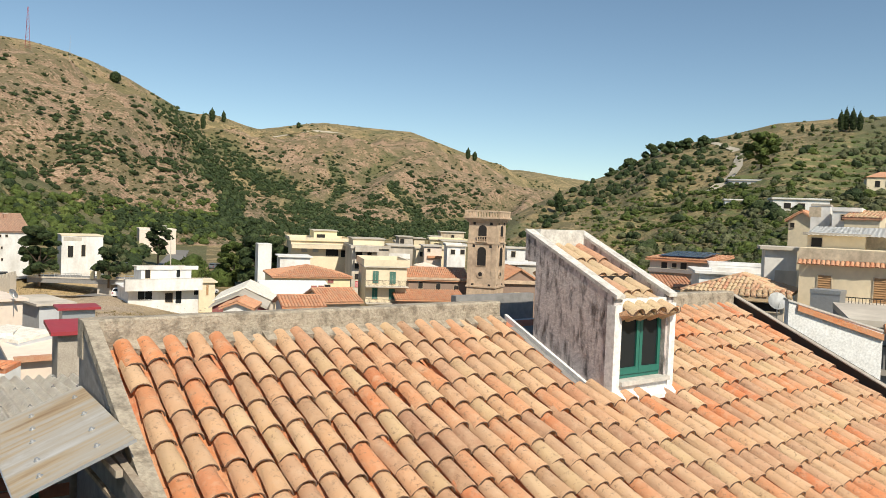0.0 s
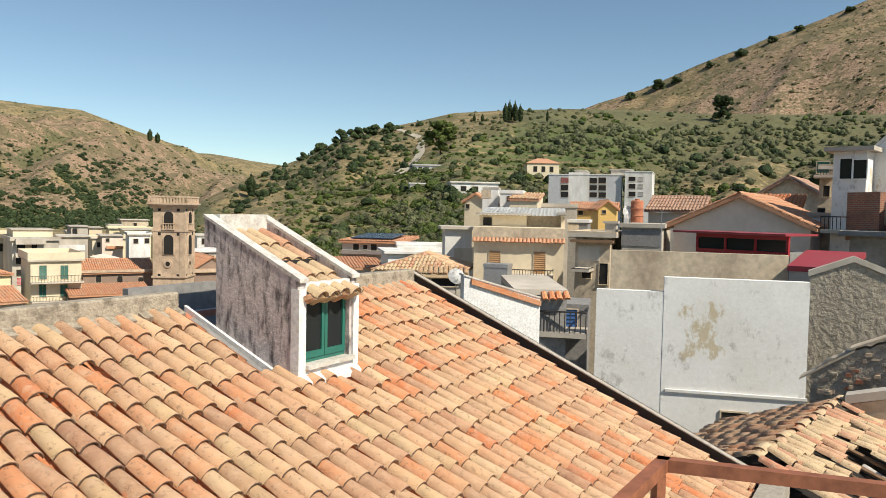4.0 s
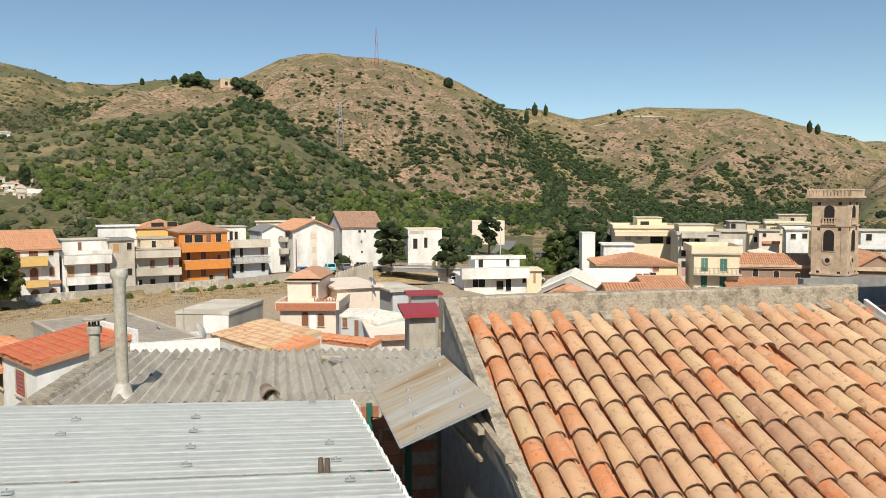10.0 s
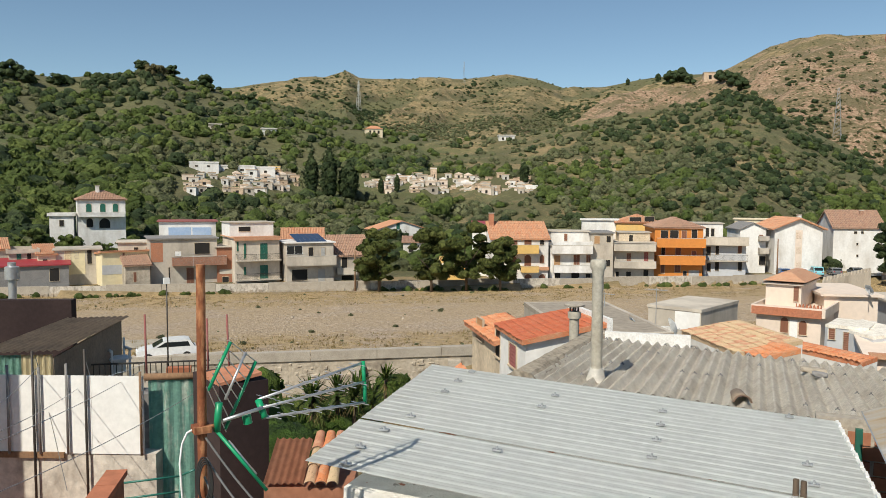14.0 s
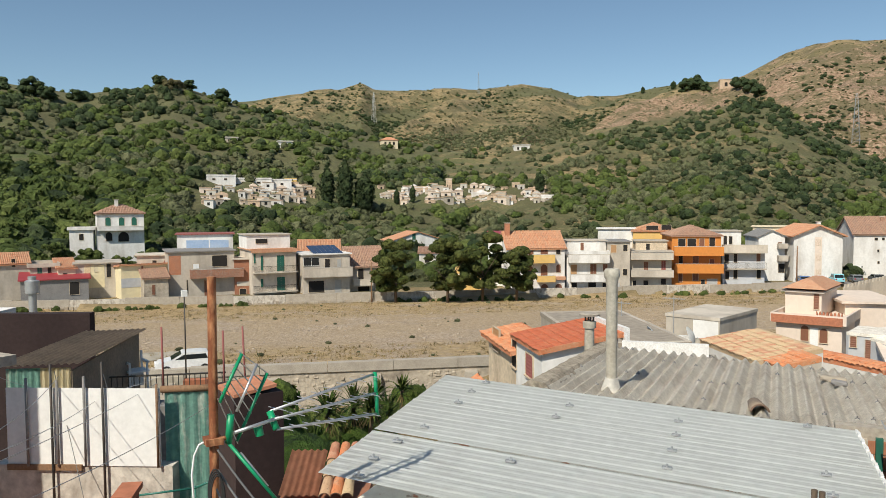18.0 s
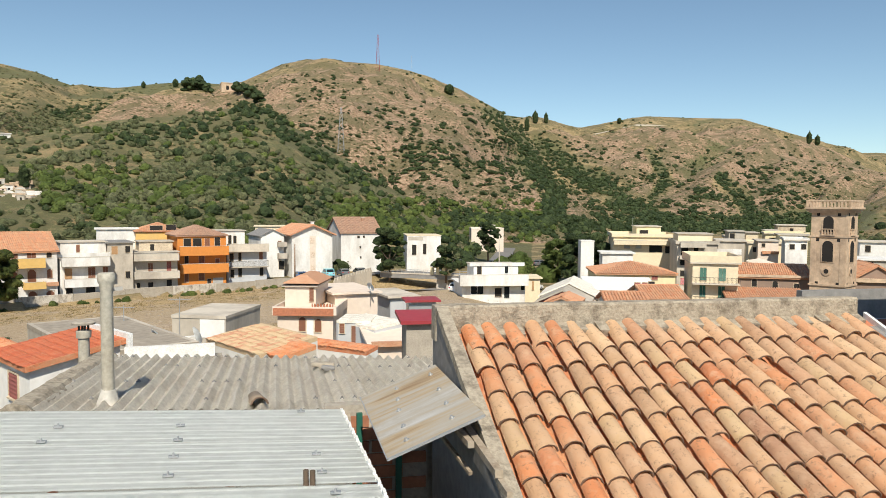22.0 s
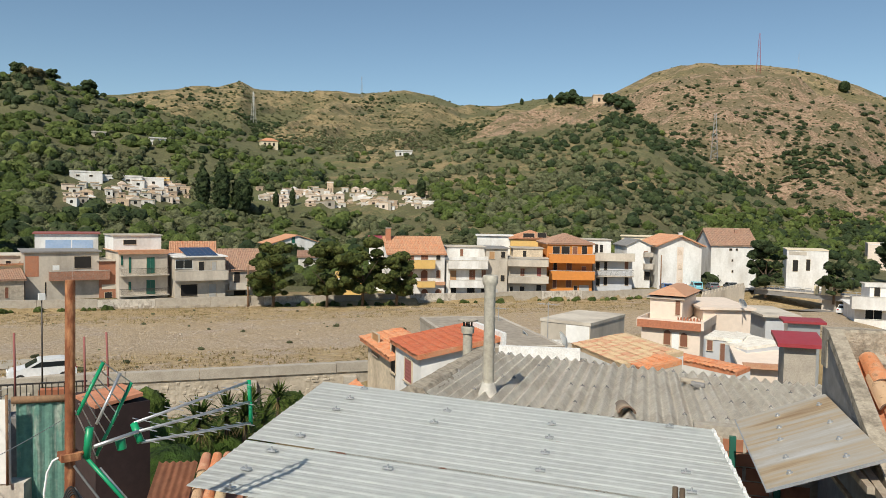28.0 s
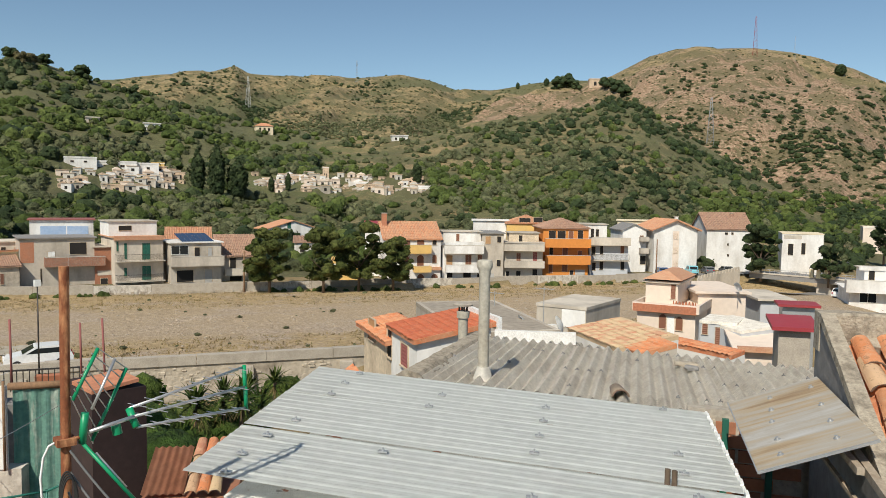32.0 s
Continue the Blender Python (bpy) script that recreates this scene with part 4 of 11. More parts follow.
# window: outer frame and two leaves, set back
wy = VF + 0.085
bm = bm_new()
for a, b2 in (((4.548, wy, -0.553), (4.585, wy + 0.06, 0.158)), ((5.295, wy, -0.553), (5.332, wy + 0.06, 0.158)), ((4.585, wy, 0.12), (5.295, wy + 0.06, 0.158)), ((4.585, wy, -0.553), (5.295, wy + 0.06, -0.515))):
    box(bm, a, b2)
part("window_frame", bm, "green_frame", dormer)
for x0, x1 in ((4.59, 4.937), (4.943, 5.29)):
    leaf = new("window_leaf", None)
    bm = bm_new()
    for a, b2 in (((x0, wy - 0.015, -0.51), (x0 + 0.045, wy + 0.03, 0.115)), ((x1 - 0.045, wy - 0.015, -0.51), (x1, wy + 0.03, 0.115)), ((x0 + 0.045, wy - 0.015, 0.075), (x1 - 0.045, wy + 0.03, 0.115)), ((x0 + 0.045, wy - 0.015, -0.51), (x1 - 0.045, wy + 0.03, -0.44))):
        box(bm, a, b2)
    soften(bm, 0.006, 1)
    bpy.data.objects.remove(leaf)
    leaf = part("window_leaf", bm, "green_frame", dormer)
    bm = bm_new()
    box(bm, (x0 + 0.04, wy + 0.004, -0.445), (x1 - 0.04, wy + 0.010, 0.08))
    part("pane", bm, "glass", leaf)
# near-black sheet stands in for the unlit room behind the window
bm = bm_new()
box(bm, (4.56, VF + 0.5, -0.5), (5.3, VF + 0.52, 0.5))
part("unlit_room_backing", bm, "dark", dormer)
DTILT = math.atan(DR)
drng = random.Random(4)
for r in range(4):
    for c in range(4):
        v = VF - 0.13 + r * 0.345 + drng.uniform(-0.015, 0.015)
        z = top_at(v) - 0.15
        ob = new("tile", TILES_PALE[(r + c) % 3])
        ob.parent = dormer
        ob.matrix_basis = Matrix.Translation((4.66 + c * 0.186 + drng.uniform(-0.01, 0.01), v, z)) @ Euler((DTILT - radians(2.5), radians(drng.uniform(-3, 3)), radians(drng.uniform(-2.5, 2.5)))).to_matrix().to_4x4()
for c in range(5):
    for r in range(4):
        v = VF - 0.10 + r * 0.345
        ob = new("pan_tile", TILES_PALE[(r + c + 1) % 3])
        ob.parent = dormer
        ob.matrix_basis = Matrix.Translation((4.575 + c * 0.18, v, top_at(v) - 0.10)) @ Euler((DTILT + radians(2), radians(180), 0)).to_matrix().to_4x4()
bm = bm_new()
prism(bm, [(VF + 0.02, top_at(VF) - 0.17), (VF + 0.02, top_at(VF) - 0.2), (-0.19, top_at(-0.19) - 0.2), (-0.19, top_at(-0.19) - 0.17)], 4.566, 5.299, "x")
part("deck", bm, "mortar", dormer)
# white flashing along the foot of the dormer
bm = bm_new()
prism(bm, [(0.20, -0.055), (VF - 0.06, -0.775), (VF - 0.06, -0.83), (0.20, -0.12)], 4.405, 4.444, "x")
part("flashing", bm, "white_near", dormer, "white mortar flashing")
bm = bm_new()
prism(bm, [(VF - 0.012, -0.67), (VF - 0.10, -0.72), (VF - 0.10, -0.77), (VF - 0.012, -0.74)], 4.43, 5.44, "x")
soften(bm, 0.02, 1)
part("apron", bm, "white_near", dormer)

# ---- steel canopy over the yard door ----
canopy = thing("door_canopy", HOME, "flat stained steel sheet canopy on timber battens beside the wall", "canopy")
lean = math.atan2(0.27, 0.68)
CAN = Matrix.Translation((-0.32, -0.87, -0.41)) @ Euler((0, -lean, 0)).to_matrix().to_4x4()
bm = bm_new()
box(bm, (-0.735, -0.86, -0.004), (0.0, 0.86, 0.004), CAN)
part("sheet", bm, "canopy_steel", canopy)
for a, c in (((-0.735, -0.866, -0.012), (0.0, -0.858, 0.007)), ((-0.741, -0.858, -0.012), (-0.733, 0.86, 0.007))):
    bm = bm_new()
    box(bm, a, c, CAN)
    part("folded_edge", bm, "galv", canopy)
for i, (x, y) in enumerate([(-0.1, 0.6), (-0.13, 0.1), (-0.16, -0.3), (-0.2, -0.65), (-0.42, 0.62), (-0.46, 0.3), (-0.5, 0.02), (-0.53, -0.38), (-0.56, -0.68)]):
    bm = bm_new()
    lathe(bm, [(0.022, 0.004), (0.022, 0.010), (0.012, 0.013), (0.012, 0.024), (0.004, 0.026)], 10)
    bm.transform(CAN @ Matrix.Translation((x, y, 0)))
    part("bolt", bm, "galv", canopy)
for y in (-0.70, 0.0, 0.70):
    bm = bm_new()
    box(bm, (-0.70, y - 0.03, -0.055), (-0.02, y + 0.03, -0.005), CAN)
    part("batten", bm, "wood", canopy)
for p_, q_, w_ in (((-0.36, -1.30, -0.60), (-0.36, -2.22, -0.655), 0.026), ((-0.35, -2.16, -0.70), (-0.35, -2.42, -0.715), 0.018), ((-0.52, -0.95, -0.70), (-0.40, -1.66, -0.845), 0.013), ((-0.44, -1.10, -0.60), (-0.43, -1.78, -0.60), 0.022)):
    bm = bm_new()
    way_ = (Vector(q_) - Vector(p_))
    box(bm, (-w_, 0, -w_), (w_, way_.length, w_), Matrix.Translation(p_) @ way_.to_track_quat("Y", "Z").to_matrix().to_4x4())
    soften(bm, 0.004, 1)
    part("brace", bm, "grey_timber", canopy, "weathered grey timber")

# ---- yard wall with door posts ----
yard = thing("yard_wall", HOME, "rough brick yard wall with dark green door frame", "wall", kind="structure")
bm = bm_new()
box(bm, (-1.30, 0.42, -4.0), (-0.302, 0.56, -0.86))
part("wall_core", bm, "concrete", yard)
for i in range(10):
    for k in range(3):
        bm = bm_new()
        z0, x0 = -2.2 + i * 0.125, -1.28 + k * 0.33 + (0.1 if i % 2 else 0)
        if x0 + 0.3 > -0.31:
            bm.free()
            continue
        box(bm, (x0, 0.405, z0), (x0 + 0.30, 0.43, z0 + 0.108))
        part("brick", bm, "brick", yard)
for x in (-1.0, -0.62):
    bm = bm_new()
    box(bm, (x, 0.36, -4.0), (x + 0.055, 0.404, -0.93))
    part("door_post", bm, "green_shutter", yard)
bm = bm_new()
box(bm, (-1.42, 0.34, -1.12), (-1.06, 0.62, -0.95))
soften(bm, 0.03, 2)
part("pier", bm, "rubble", yard)

# ---- pale ribbed metal roof ----
sheet_roof = thing("sheet_metal_roof", HOME, "pale grey ribbed metal sheet roof over a lean-to", "roof")
V0, V1 = 0.40, -2.62


def sheet_strip(v_hi, v_lo, lift):
    """One ribbed sheet between two lines, ribs along x."""
    prof = []
    v = v_hi
    k_ = 0
    while v > v_lo + 1e-6:
        tall = 0.0055 if k_ % 2 == 0 else 0.0028
        for dv, h in ((0.0, 0.0), (0.018, tall), (0.040, tall), (0.058, 0.0)):
            if v - dv >= v_lo:
                prof.append((v - dv, h))
        v -= 0.1025
        k_ += 1
    bm = bm_new()
    rows = []
    xs = np.linspace(0, 1, 7)
    for v, h in prof:
        l, r_ = -4.93 + (0.39 - v) * 0.12, -1.15 + (0.35 - v) * 0.05
        rows.append([bm.verts.new((l + (r_ - l) * k, v, -0.73 - 0.042 * (l + (r_ - l) * k + 4.93) + h + lift)) for k in xs])
    for a, c in zip(rows, rows[1:]):
        for i in range(len(xs) - 1):
            bm.faces.new((a[i], a[i + 1], c[i + 1], c[i]))
    bmesh.ops.solidify(bm, geom=bm.faces[:], thickness=0.004)
    return bm


for k, (a, b2) in enumerate(((0.40, -0.62), (-0.60, -1.62), (-1.60, -2.62))):
    part("metal_sheet", sheet_strip(a, b2, 0.005 * (k % 2)), "zinc", sheet_roof)
srng = random.Random(11)
for u in (-4.45, -3.55, -2.55, -1.5):
    for v in (0.30, -0.11, -0.52, -0.93, -1.34, -1.75, -2.16, -2.5):
        if srng.random() < 0.3:
            continue
        x = u + (0.4 - v) * 0.05 + srng.uniform(-0.05, 0.05)
        bm = bm_new()
        z = -0.73 - 0.042 * (x + 4.93) + 0.012
        box(bm, (x - 0.035, v - 0.035 - 0.018, z), (x + 0.035, v - 0.035 + 0.018, z + 0.012))
        tube(bm, (x, v - 0.035, z), (x, v - 0.035, z + 0.032), 0.009, n=6)
        part("fixing", bm, "galv", sheet_roof)
for k in range(29):
    v = 0.40 - k * 0.1025
    if v - 0.1 > V1:
        x = -1.15 + (0.35 - v) * 0.05
        bm = bm_new()
        box(bm, (x, v - 0.1, -0.902), (x + 0.022, v - 0.002, -0.878 + (0.012 if k % 2 else 0.0)))
        soften(bm, 0.006, 1)
        part("edge_trim", bm, "plastic_white", sheet_roof)
leanto = thing("lean_to_wall", HOME, "whitewashed rough wall under the metal roof", "wall", kind="structure")
bm = bm_new()
box(bm, (-4.35, -2.48, -6), (-1.2, 0.36, -0.93))
bmesh.ops.subdivide_edges(bm, edges=bm.edges[:], cuts=10, use_grid_fill=True)
for v in bm.verts:
    v.co += Vector((noise.noise(v.co * 2), noise.noise(v.co * 2 + Vector((7, 0, 0))), 0)) * 0.025
part("wall", bm, "flaked_white", leanto)

# ---- corrugated fibre-cement roof ----
def corrugated(u0, u1, v0, v1, zf, pitch, amp, mat4=None, steps=8, rows=8):
    bm = bm_new()
    n = int((u1 - u0) / pitch * steps)
    grid = []
    for j in range(rows + 1):
        v = v0 + (v1 - v0) * j / rows
        row = []
        for i in range(n + 1):
            u = u0 + (u1 - u0) * i / n
            row.append(bm.verts.new((u, v, zf(u, v) + amp * math.cos(2 * math.pi * (u - u0) / pitch))))
        grid.append(row)
    for a, c in zip(grid, grid[1:]):
        for i in range(n):
            bm.faces.new((a[i], a[i + 1], c[i + 1], c[i])).smooth = True
    bmesh.ops.solidify(bm, geom=bm.faces[:], thickness=0.007)
    return bm


fibre = thing("fibre_cement_roof", HOME, "weathered grey corrugated fibre-cement roof", "roof")


def asb_z(u, v):
    return -0.80 - 0.040 * (u + 4.0) - 0.052 * (v - 0.5)


k = 0
u = -4.0
while u < 0.9:
    for v0, v1, lift in ((0.42, 4.05, 0.0),):
        part("corrugated_sheet", corrugated(u, u + 0.924 + 0.06, v0, v1, lambda a, c, l=lift + 0.007 * (k % 2): asb_z(a, c) + l, 0.132, 0.029), "asbestos", fibre)
    u += 0.924
    k += 1
frng = random.Random(5)
for i in range(60):
    u = -4.0 + 0.132 * frng.randrange(1, 36)
    v = frng.choice((0.9, 1.9, 3.0, 3.8)) + frng.uniform(-0.05, 0.05)
    bm = bm_new()
    lathe(bm, [(0.022, 0.0), (0.020, 0.012), (0.008, 0.018), (0.006, 0.03)], 8, (u, v, asb_z(u, v) + 0.022))
    part("bolt", bm, "concrete_dark", fibre)
# mortared verge of rubble on its open side
bm = bm_new()
prism(bm, [(-4.16, -0.16), (-4.13, 0.015), (-4.02, 0.075), (-3.90, 0.06), (-3.84, 0.0), (-3.84, -0.16)], 0.45, 4.06, "y")
bmesh.ops.subdivide_edges(bm, edges=[e for e in bm.edges if e.calc_length() > 1], cuts=60)
for v in bm.verts:
    v.co += Vector((noise.noise(v.co * 7) * 0.022, 0, asb_z(v.co.x, v.co.y) + noise.noise(v.co * 8 + Vector((4, 0, 0))) * 0.02))
part("verge_mortar", bm, "aggregate", fibre, "rubble and mortar verge")
fb = thing("fibre_roof_house", HOME, "plain wall under the fibre-cement roof", "wall", kind="structure")
bm = bm_new()
box(bm, (-4.2, 0.62, -7), (0.9, 4.0, -1.22))
part("wall", bm, "concrete", fb)
bm = bm_new()
prism(bm, [(-4.2, -0.9), (-1.05, -1.01), (-1.05, -1.2), (-4.2, -1.2)], 0.46, 0.60, "y")
part("mortar_edge", bm, "rubble", fb)


def flue(name, base, height, r, label):
    f = thing(name, HOME @ Matrix.Translation(base), label, "chimney")
    bm = bm_new()
    lathe(bm, [(r, -0.1), (r, height - 0.16), (r * 1.08, height - 0.15), (r * 1.10, height - 0.11), (r * 1.36, height - 0.085), (r * 1.44, height - 0.06), (r * 1.40, height - 0.02), (r * 1.22, height), (r * 0.8, height - 0.004)], 20)
    part("pipe", bm, "pipe", f)
    bm = bm_new()
    lathe(bm, [(r * 1.9, -0.10), (r * 1.7, -0.02), (r * 1.15, 0.10)], 18)
    for v in bm.verts:
        v.co += Vector((noise.noise(v.co * 11), noise.noise(v.co * 11 + Vector((3, 0, 0))), noise.noise(v.co * 8) * 0.6)) * 0.025
    part("mortar_collar", bm, "mortar", f)
    return f


flue("flue_pipe", (-3.32, 0.95, -0.83), 1.215, 0.058, "tall cement flue pipe standing in the corrugated roof")
# loose bricks and a broken ridge tile lying on the corrugations
for nm, p, s, ry, mt, lb in (("loose_stone", (-1.17, 2.95, -1.0), (0.17, 0.09, 0.035), 4, "rubble", "flat stone lying on the corrugated roof"),
                             ("loose_stone", (-1.12, 2.70, -1.0), (0.10, 0.06, 0.03), -20, "concrete_dark", "dark broken stone lying on the corrugated roof")):
    bm = bm_new()
    bmesh.ops.create_icosphere(bm, subdivisions=3, radius=1)
    for v in bm.verts:
        v.co = Vector((max(-0.8, min(0.8, v.co.x)), max(-0.8, min(0.8, v.co.y)), max(-0.6, min(0.6, v.co.z)))) * (1 + 0.15 * noise.noise(v.co * 3))
        v.co = Vector((v.co.x * s[0], v.co.y * s[1], v.co.z * s[2] * 1.4))
    solo(nm, bm, mt, HOME @ Matrix.Translation((p[0], p[1], asb_z(p[0], p[1]) + 0.055)) @ pose(0, 0, 0, 0, 3, ry), lb, "stone")
sooty = TILES[1].copy()
sooty.materials[0] = M["asbestos_dark"]
cap = new("ridge_cap_tile", sooty)
cap.matrix_world = HOME @ Matrix.Translation((-1.90, 0.62, asb_z(-1.9, 0.62) + 0.02)) @ pose(0, 0, 0, -4, 0, 8)
tagged(cap, "sooty barrel tile lying over a hole in the roof edge", "roof tile")


# ---- houses ----
def slab_roof(bm, w, d, h, kind, rise, over, left=0.0):
    """Roof planes with thickness over a w x d plan at height h."""
    o, th = over, 0.18
    x0, x1, y0, y1 = -o, w + o, -o, d + o
    if kind == "gable_x":
        m = d / 2
        for a, c in (((y0, h - o * rise / m), (m, h + rise)), ((m, h + rise), (y1, h - o * rise / m))):
            prism(bm, [a, c, (c[0], c[1] + th), (a[0], a[1] + th)], x0, x1, "x")
    elif kind == "gable_y":
        m = w / 2
        for a, c in (((x0, h - o * rise / m), (m, h + rise)), ((m, h + rise), (x1, h - o * rise / m))):
            prism(bm, [a, c, (c[0], c[1] + th), (a[0], a[1] + th)], y0, y1, "y")
    elif kind == "shed":
        prism(bm, [(y0, h), (y1, h + rise), (y1, h + rise + th), (y0, h + th)], x0, x1, "x")
    elif kind == "shed_x":
        prism(bm, [(x0, h), (x1, h + rise), (x1, h + rise + th), (x0, h + th)], y0, y1, "y")
    elif kind == "hip":
        i = min(w, d) / 2
        top = [(i, i), (w - i + 0.01, i), (w - i + 0.01, d - i + 0.01), (i, d - i + 0.01)]
        a = [bm.verts.new((x, y, h)) for x, y in ((x0, y0), (x1, y0), (x1, y1), (x0, y1))]
        a2 = [bm.verts.new((x, y, h - 0.15)) for x, y in ((x0, y0), (x1, y0), (x1, y1), (x0, y1))]
        t = [bm.verts.new((x, y, h + rise)) for x, y in top]
        bm.faces.new(a2[::-1])
        bm.faces.new(t)
        for k in range(4):
            bm.faces.new((a[k], a[(k + 1) % 4], t[(k + 1) % 4], t[k]))
            bm.faces.new((a2[k], a2[(k + 1) % 4], a[(k + 1) % 4], a[k]))


def barrel_cover(par, planes, material, pitch, row):
    """Rows of barrel tiles laid over roof planes: origin, eave direction, slope direction, outline in the plane."""
    vs, fs, n = [], [], 0
    rng = np.random.RandomState(len(planes) + int(planes[0][3][1][0] * 10))
    ang = np.linspace(0.0, math.pi, 5)
    for org, eu, ev, poly in planes:
        org, eu, ev = np.array(org, float), np.array(eu, float), np.array(ev, float)
        up = np.cross(eu, ev)
        if up[2] < 0:
            up = -up
        wide, tall = max(p[0] for p in poly), max(p[1] for p in poly)
        cols, rows_ = max(1, int(wide / pitch)), max(1, int(tall / row))
        for c in range(cols):
            u = (c + 0.5) * wide / cols
            for r in range(rows_):
                v0, v1 = r * tall / rows_ - 0.04, (r + 1) * tall / rows_ + 0.03
                vm = (v0 + v1) / 2
                if not all((b_[0] - a[0]) * (vm - a[1]) - (b_[1] - a[1]) * (u - a[0]) >= 0 for a, b_ in zip(poly, poly[1:] + poly[:1])):
                    continue
                j = rng.uniform(-0.012, 0.012, 3)
                for v_, q, lift in ((v0, 0.47, 0.035), (v1, 0.40, 0.0)):
                    for a in ang:
                        vs.append(org + eu * (u + j[0] + pitch * q * math.cos(a)) + ev * (v_ + j[1] * 2) + up * (pitch * 0.34 * math.sin(a) + lift + j[2]))
                for k in range(4):
                    fs.append((n + k, n + k + 1, n + k + 6, n + k + 5))
                fs.append((n, n + 1, n + 2, n + 3, n + 4))
                n += 10
    if vs:
        t = raw("roof_tiles", [tuple(v) for v in vs], fs, material, par)
        t["kind"] = "stuff"


def roof_planes(w, d, h, kind, rise, over):
    o, th = over, 0.20
    if kind in ("gable_x", "gable_y"):
        a, b_ = (w, d) if kind == "gable_x" else (d, w)
        m = b_ / 2
        s = rise / m
        L = math.hypot(1, s)
        U, V = a + 2 * o, (m + o) * L
        z0 = h - o * s + th
        q = [(0, 0), (U, 0), (U, V), (0, V)]
        cap = [(0, 0), (0.28, 0), (0.28, U), (0, U)]
        if kind == "gable_x":
            return [((-o, -o, z0), (1, 0, 0), (0, 1 / L, s / L), q), ((w + o, d + o, z0), (-1, 0, 0), (0, -1 / L, s / L), q), ((w + o, m - 0.14, h + rise + th), (0, 1, 0), (-1, 0, 0), cap)]
        return [((-o, d + o, z0), (0, -1, 0), (1 / L, 0, s / L), q), ((w + o, -o, z0), (0, 1, 0), (-1 / L, 0, s / L), q), ((m + 0.14, d + o, h + rise + th), (-1, 0, 0), (0, -1, 0), cap)]
    if kind == "shed":
        L = math.hypot(d + 2 * o, rise)
        return [((-o, -o, h + th), (1, 0, 0), (0, (d + 2 * o) / L, rise / L), [(0, 0), (w + 2 * o, 0), (w + 2 * o, L), (0, L)])]
    if kind == "shed_x":
        L = math.hypot(w + 2 * o, rise)
        q = [(0, 0), (d + 2 * o, 0), (d + 2 * o, L), (0, L)]
        if rise > 0:
            return [((-o, d + o, h + th), (0, -1, 0), ((w + 2 * o) / L, 0, rise / L), q)]
        return [((w + o, -o, h + rise + th), (0, 1, 0), (-(w + 2 * o) / L, 0, -rise / L), q)]
    i = min(w, d) / 2
    s = rise / (i + o)
    L = math.hypot(1, s)
    V = (i + o) * L
    out = []
    for org, eu, ev, U in (((-o, -o), (1, 0), (0, 1), w + 2 * o), ((w + o, d + o), (-1, 0), (0, -1), w + 2 * o), ((w + o, -o), (0, 1), (-1, 0), d + 2 * o), ((-o, d + o), (0, -1), (1, 0), d + 2 * o)):
        out.append(((*org, h + 0.02), (*eu, 0), (ev[0] / L, ev[1] / L, s / L), [(0, 0), (U, 0), (U - i - o, V), (i + o, V)]))
    return out


def pane_window(par, x0, z0, x1, z1, mt, arch=False, y=0.0, side=None):
    """A window or door in the front: frame, shutters, glass or a panel near-black like an unlit room."""
    w, h = x1 - x0, z1 - z0
    f = min(0.05, w * 0.08)
    tr = Matrix.Identity(4) if side is None else side
    bm = bm_new()
    for a, c in (((x0 - f, y - 0.05, z0 - f), (x0, y + 0.03, z1 + f)), ((x1, y - 0.05, z0 - f), (x1 + f, y + 0.03, z1 + f)), ((x0, y - 0.05, z1), (x1, y + 0.03, z1 + f)), ((x0 - 0.05, y - 0.10, z0 - f), (x1 + 0.05, y + 0.03, z0))):
        box(bm, a, c, tr)
    win = part("window", bm, "beige_stained" if mt != "glass" else "plastic_white", par)
    bm = bm_new()
    if arch:
        pts = [(x0, z0), (x1, z0), (x1, z1 - w / 2)] + [(x0 + w / 2 + w / 2 * math.cos(a), z1 - w / 2 + w / 2 * math.sin(a)) for a in np.linspace(0.3, math.pi - 0.3, 7)] + [(x0, z1 - w / 2)]
        prism(bm, pts, y - 0.025, y + 0.02, "y", tr)
        part("shutter", bm, mt, win)
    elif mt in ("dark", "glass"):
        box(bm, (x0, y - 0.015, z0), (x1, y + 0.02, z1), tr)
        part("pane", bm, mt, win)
        if w > 0.9 and mt == "glass":
            bm = bm_new()
            box(bm, (x0 + w / 2 - 0.03, y - 0.03, z0), (x0 + w / 2 + 0.03, y + 0.01, z1), tr)
            part("mullion", bm, "brown_shutter" if mt == "dark" else "plastic_white", win)
    else:
        n = 2 if w > 0.7 and mt not in ("tan_shutter", "grey_shutter") else 1
        for k in range(n):
            bm = bm_new()
            a, c = x0 + w * k / n + 0.01, x0 + w * (k + 1) / n - 0.01
            edge = [(y + 0.02, z0), (y - 0.025, z0)]
            zz = z0 + 0.06
            while zz < z1 - 0.08 and h < 3.2:
                edge += [(y - 0.025, zz), (y - 0.045, zz + 0.005), (y - 0.025, zz + 0.055)]
                zz += 0.13
            prism(bm, edge + [(y - 0.025, z1), (y + 0.02, z1)], a, c, "x", tr)
            part("shutter", bm, mt, win)
    return win


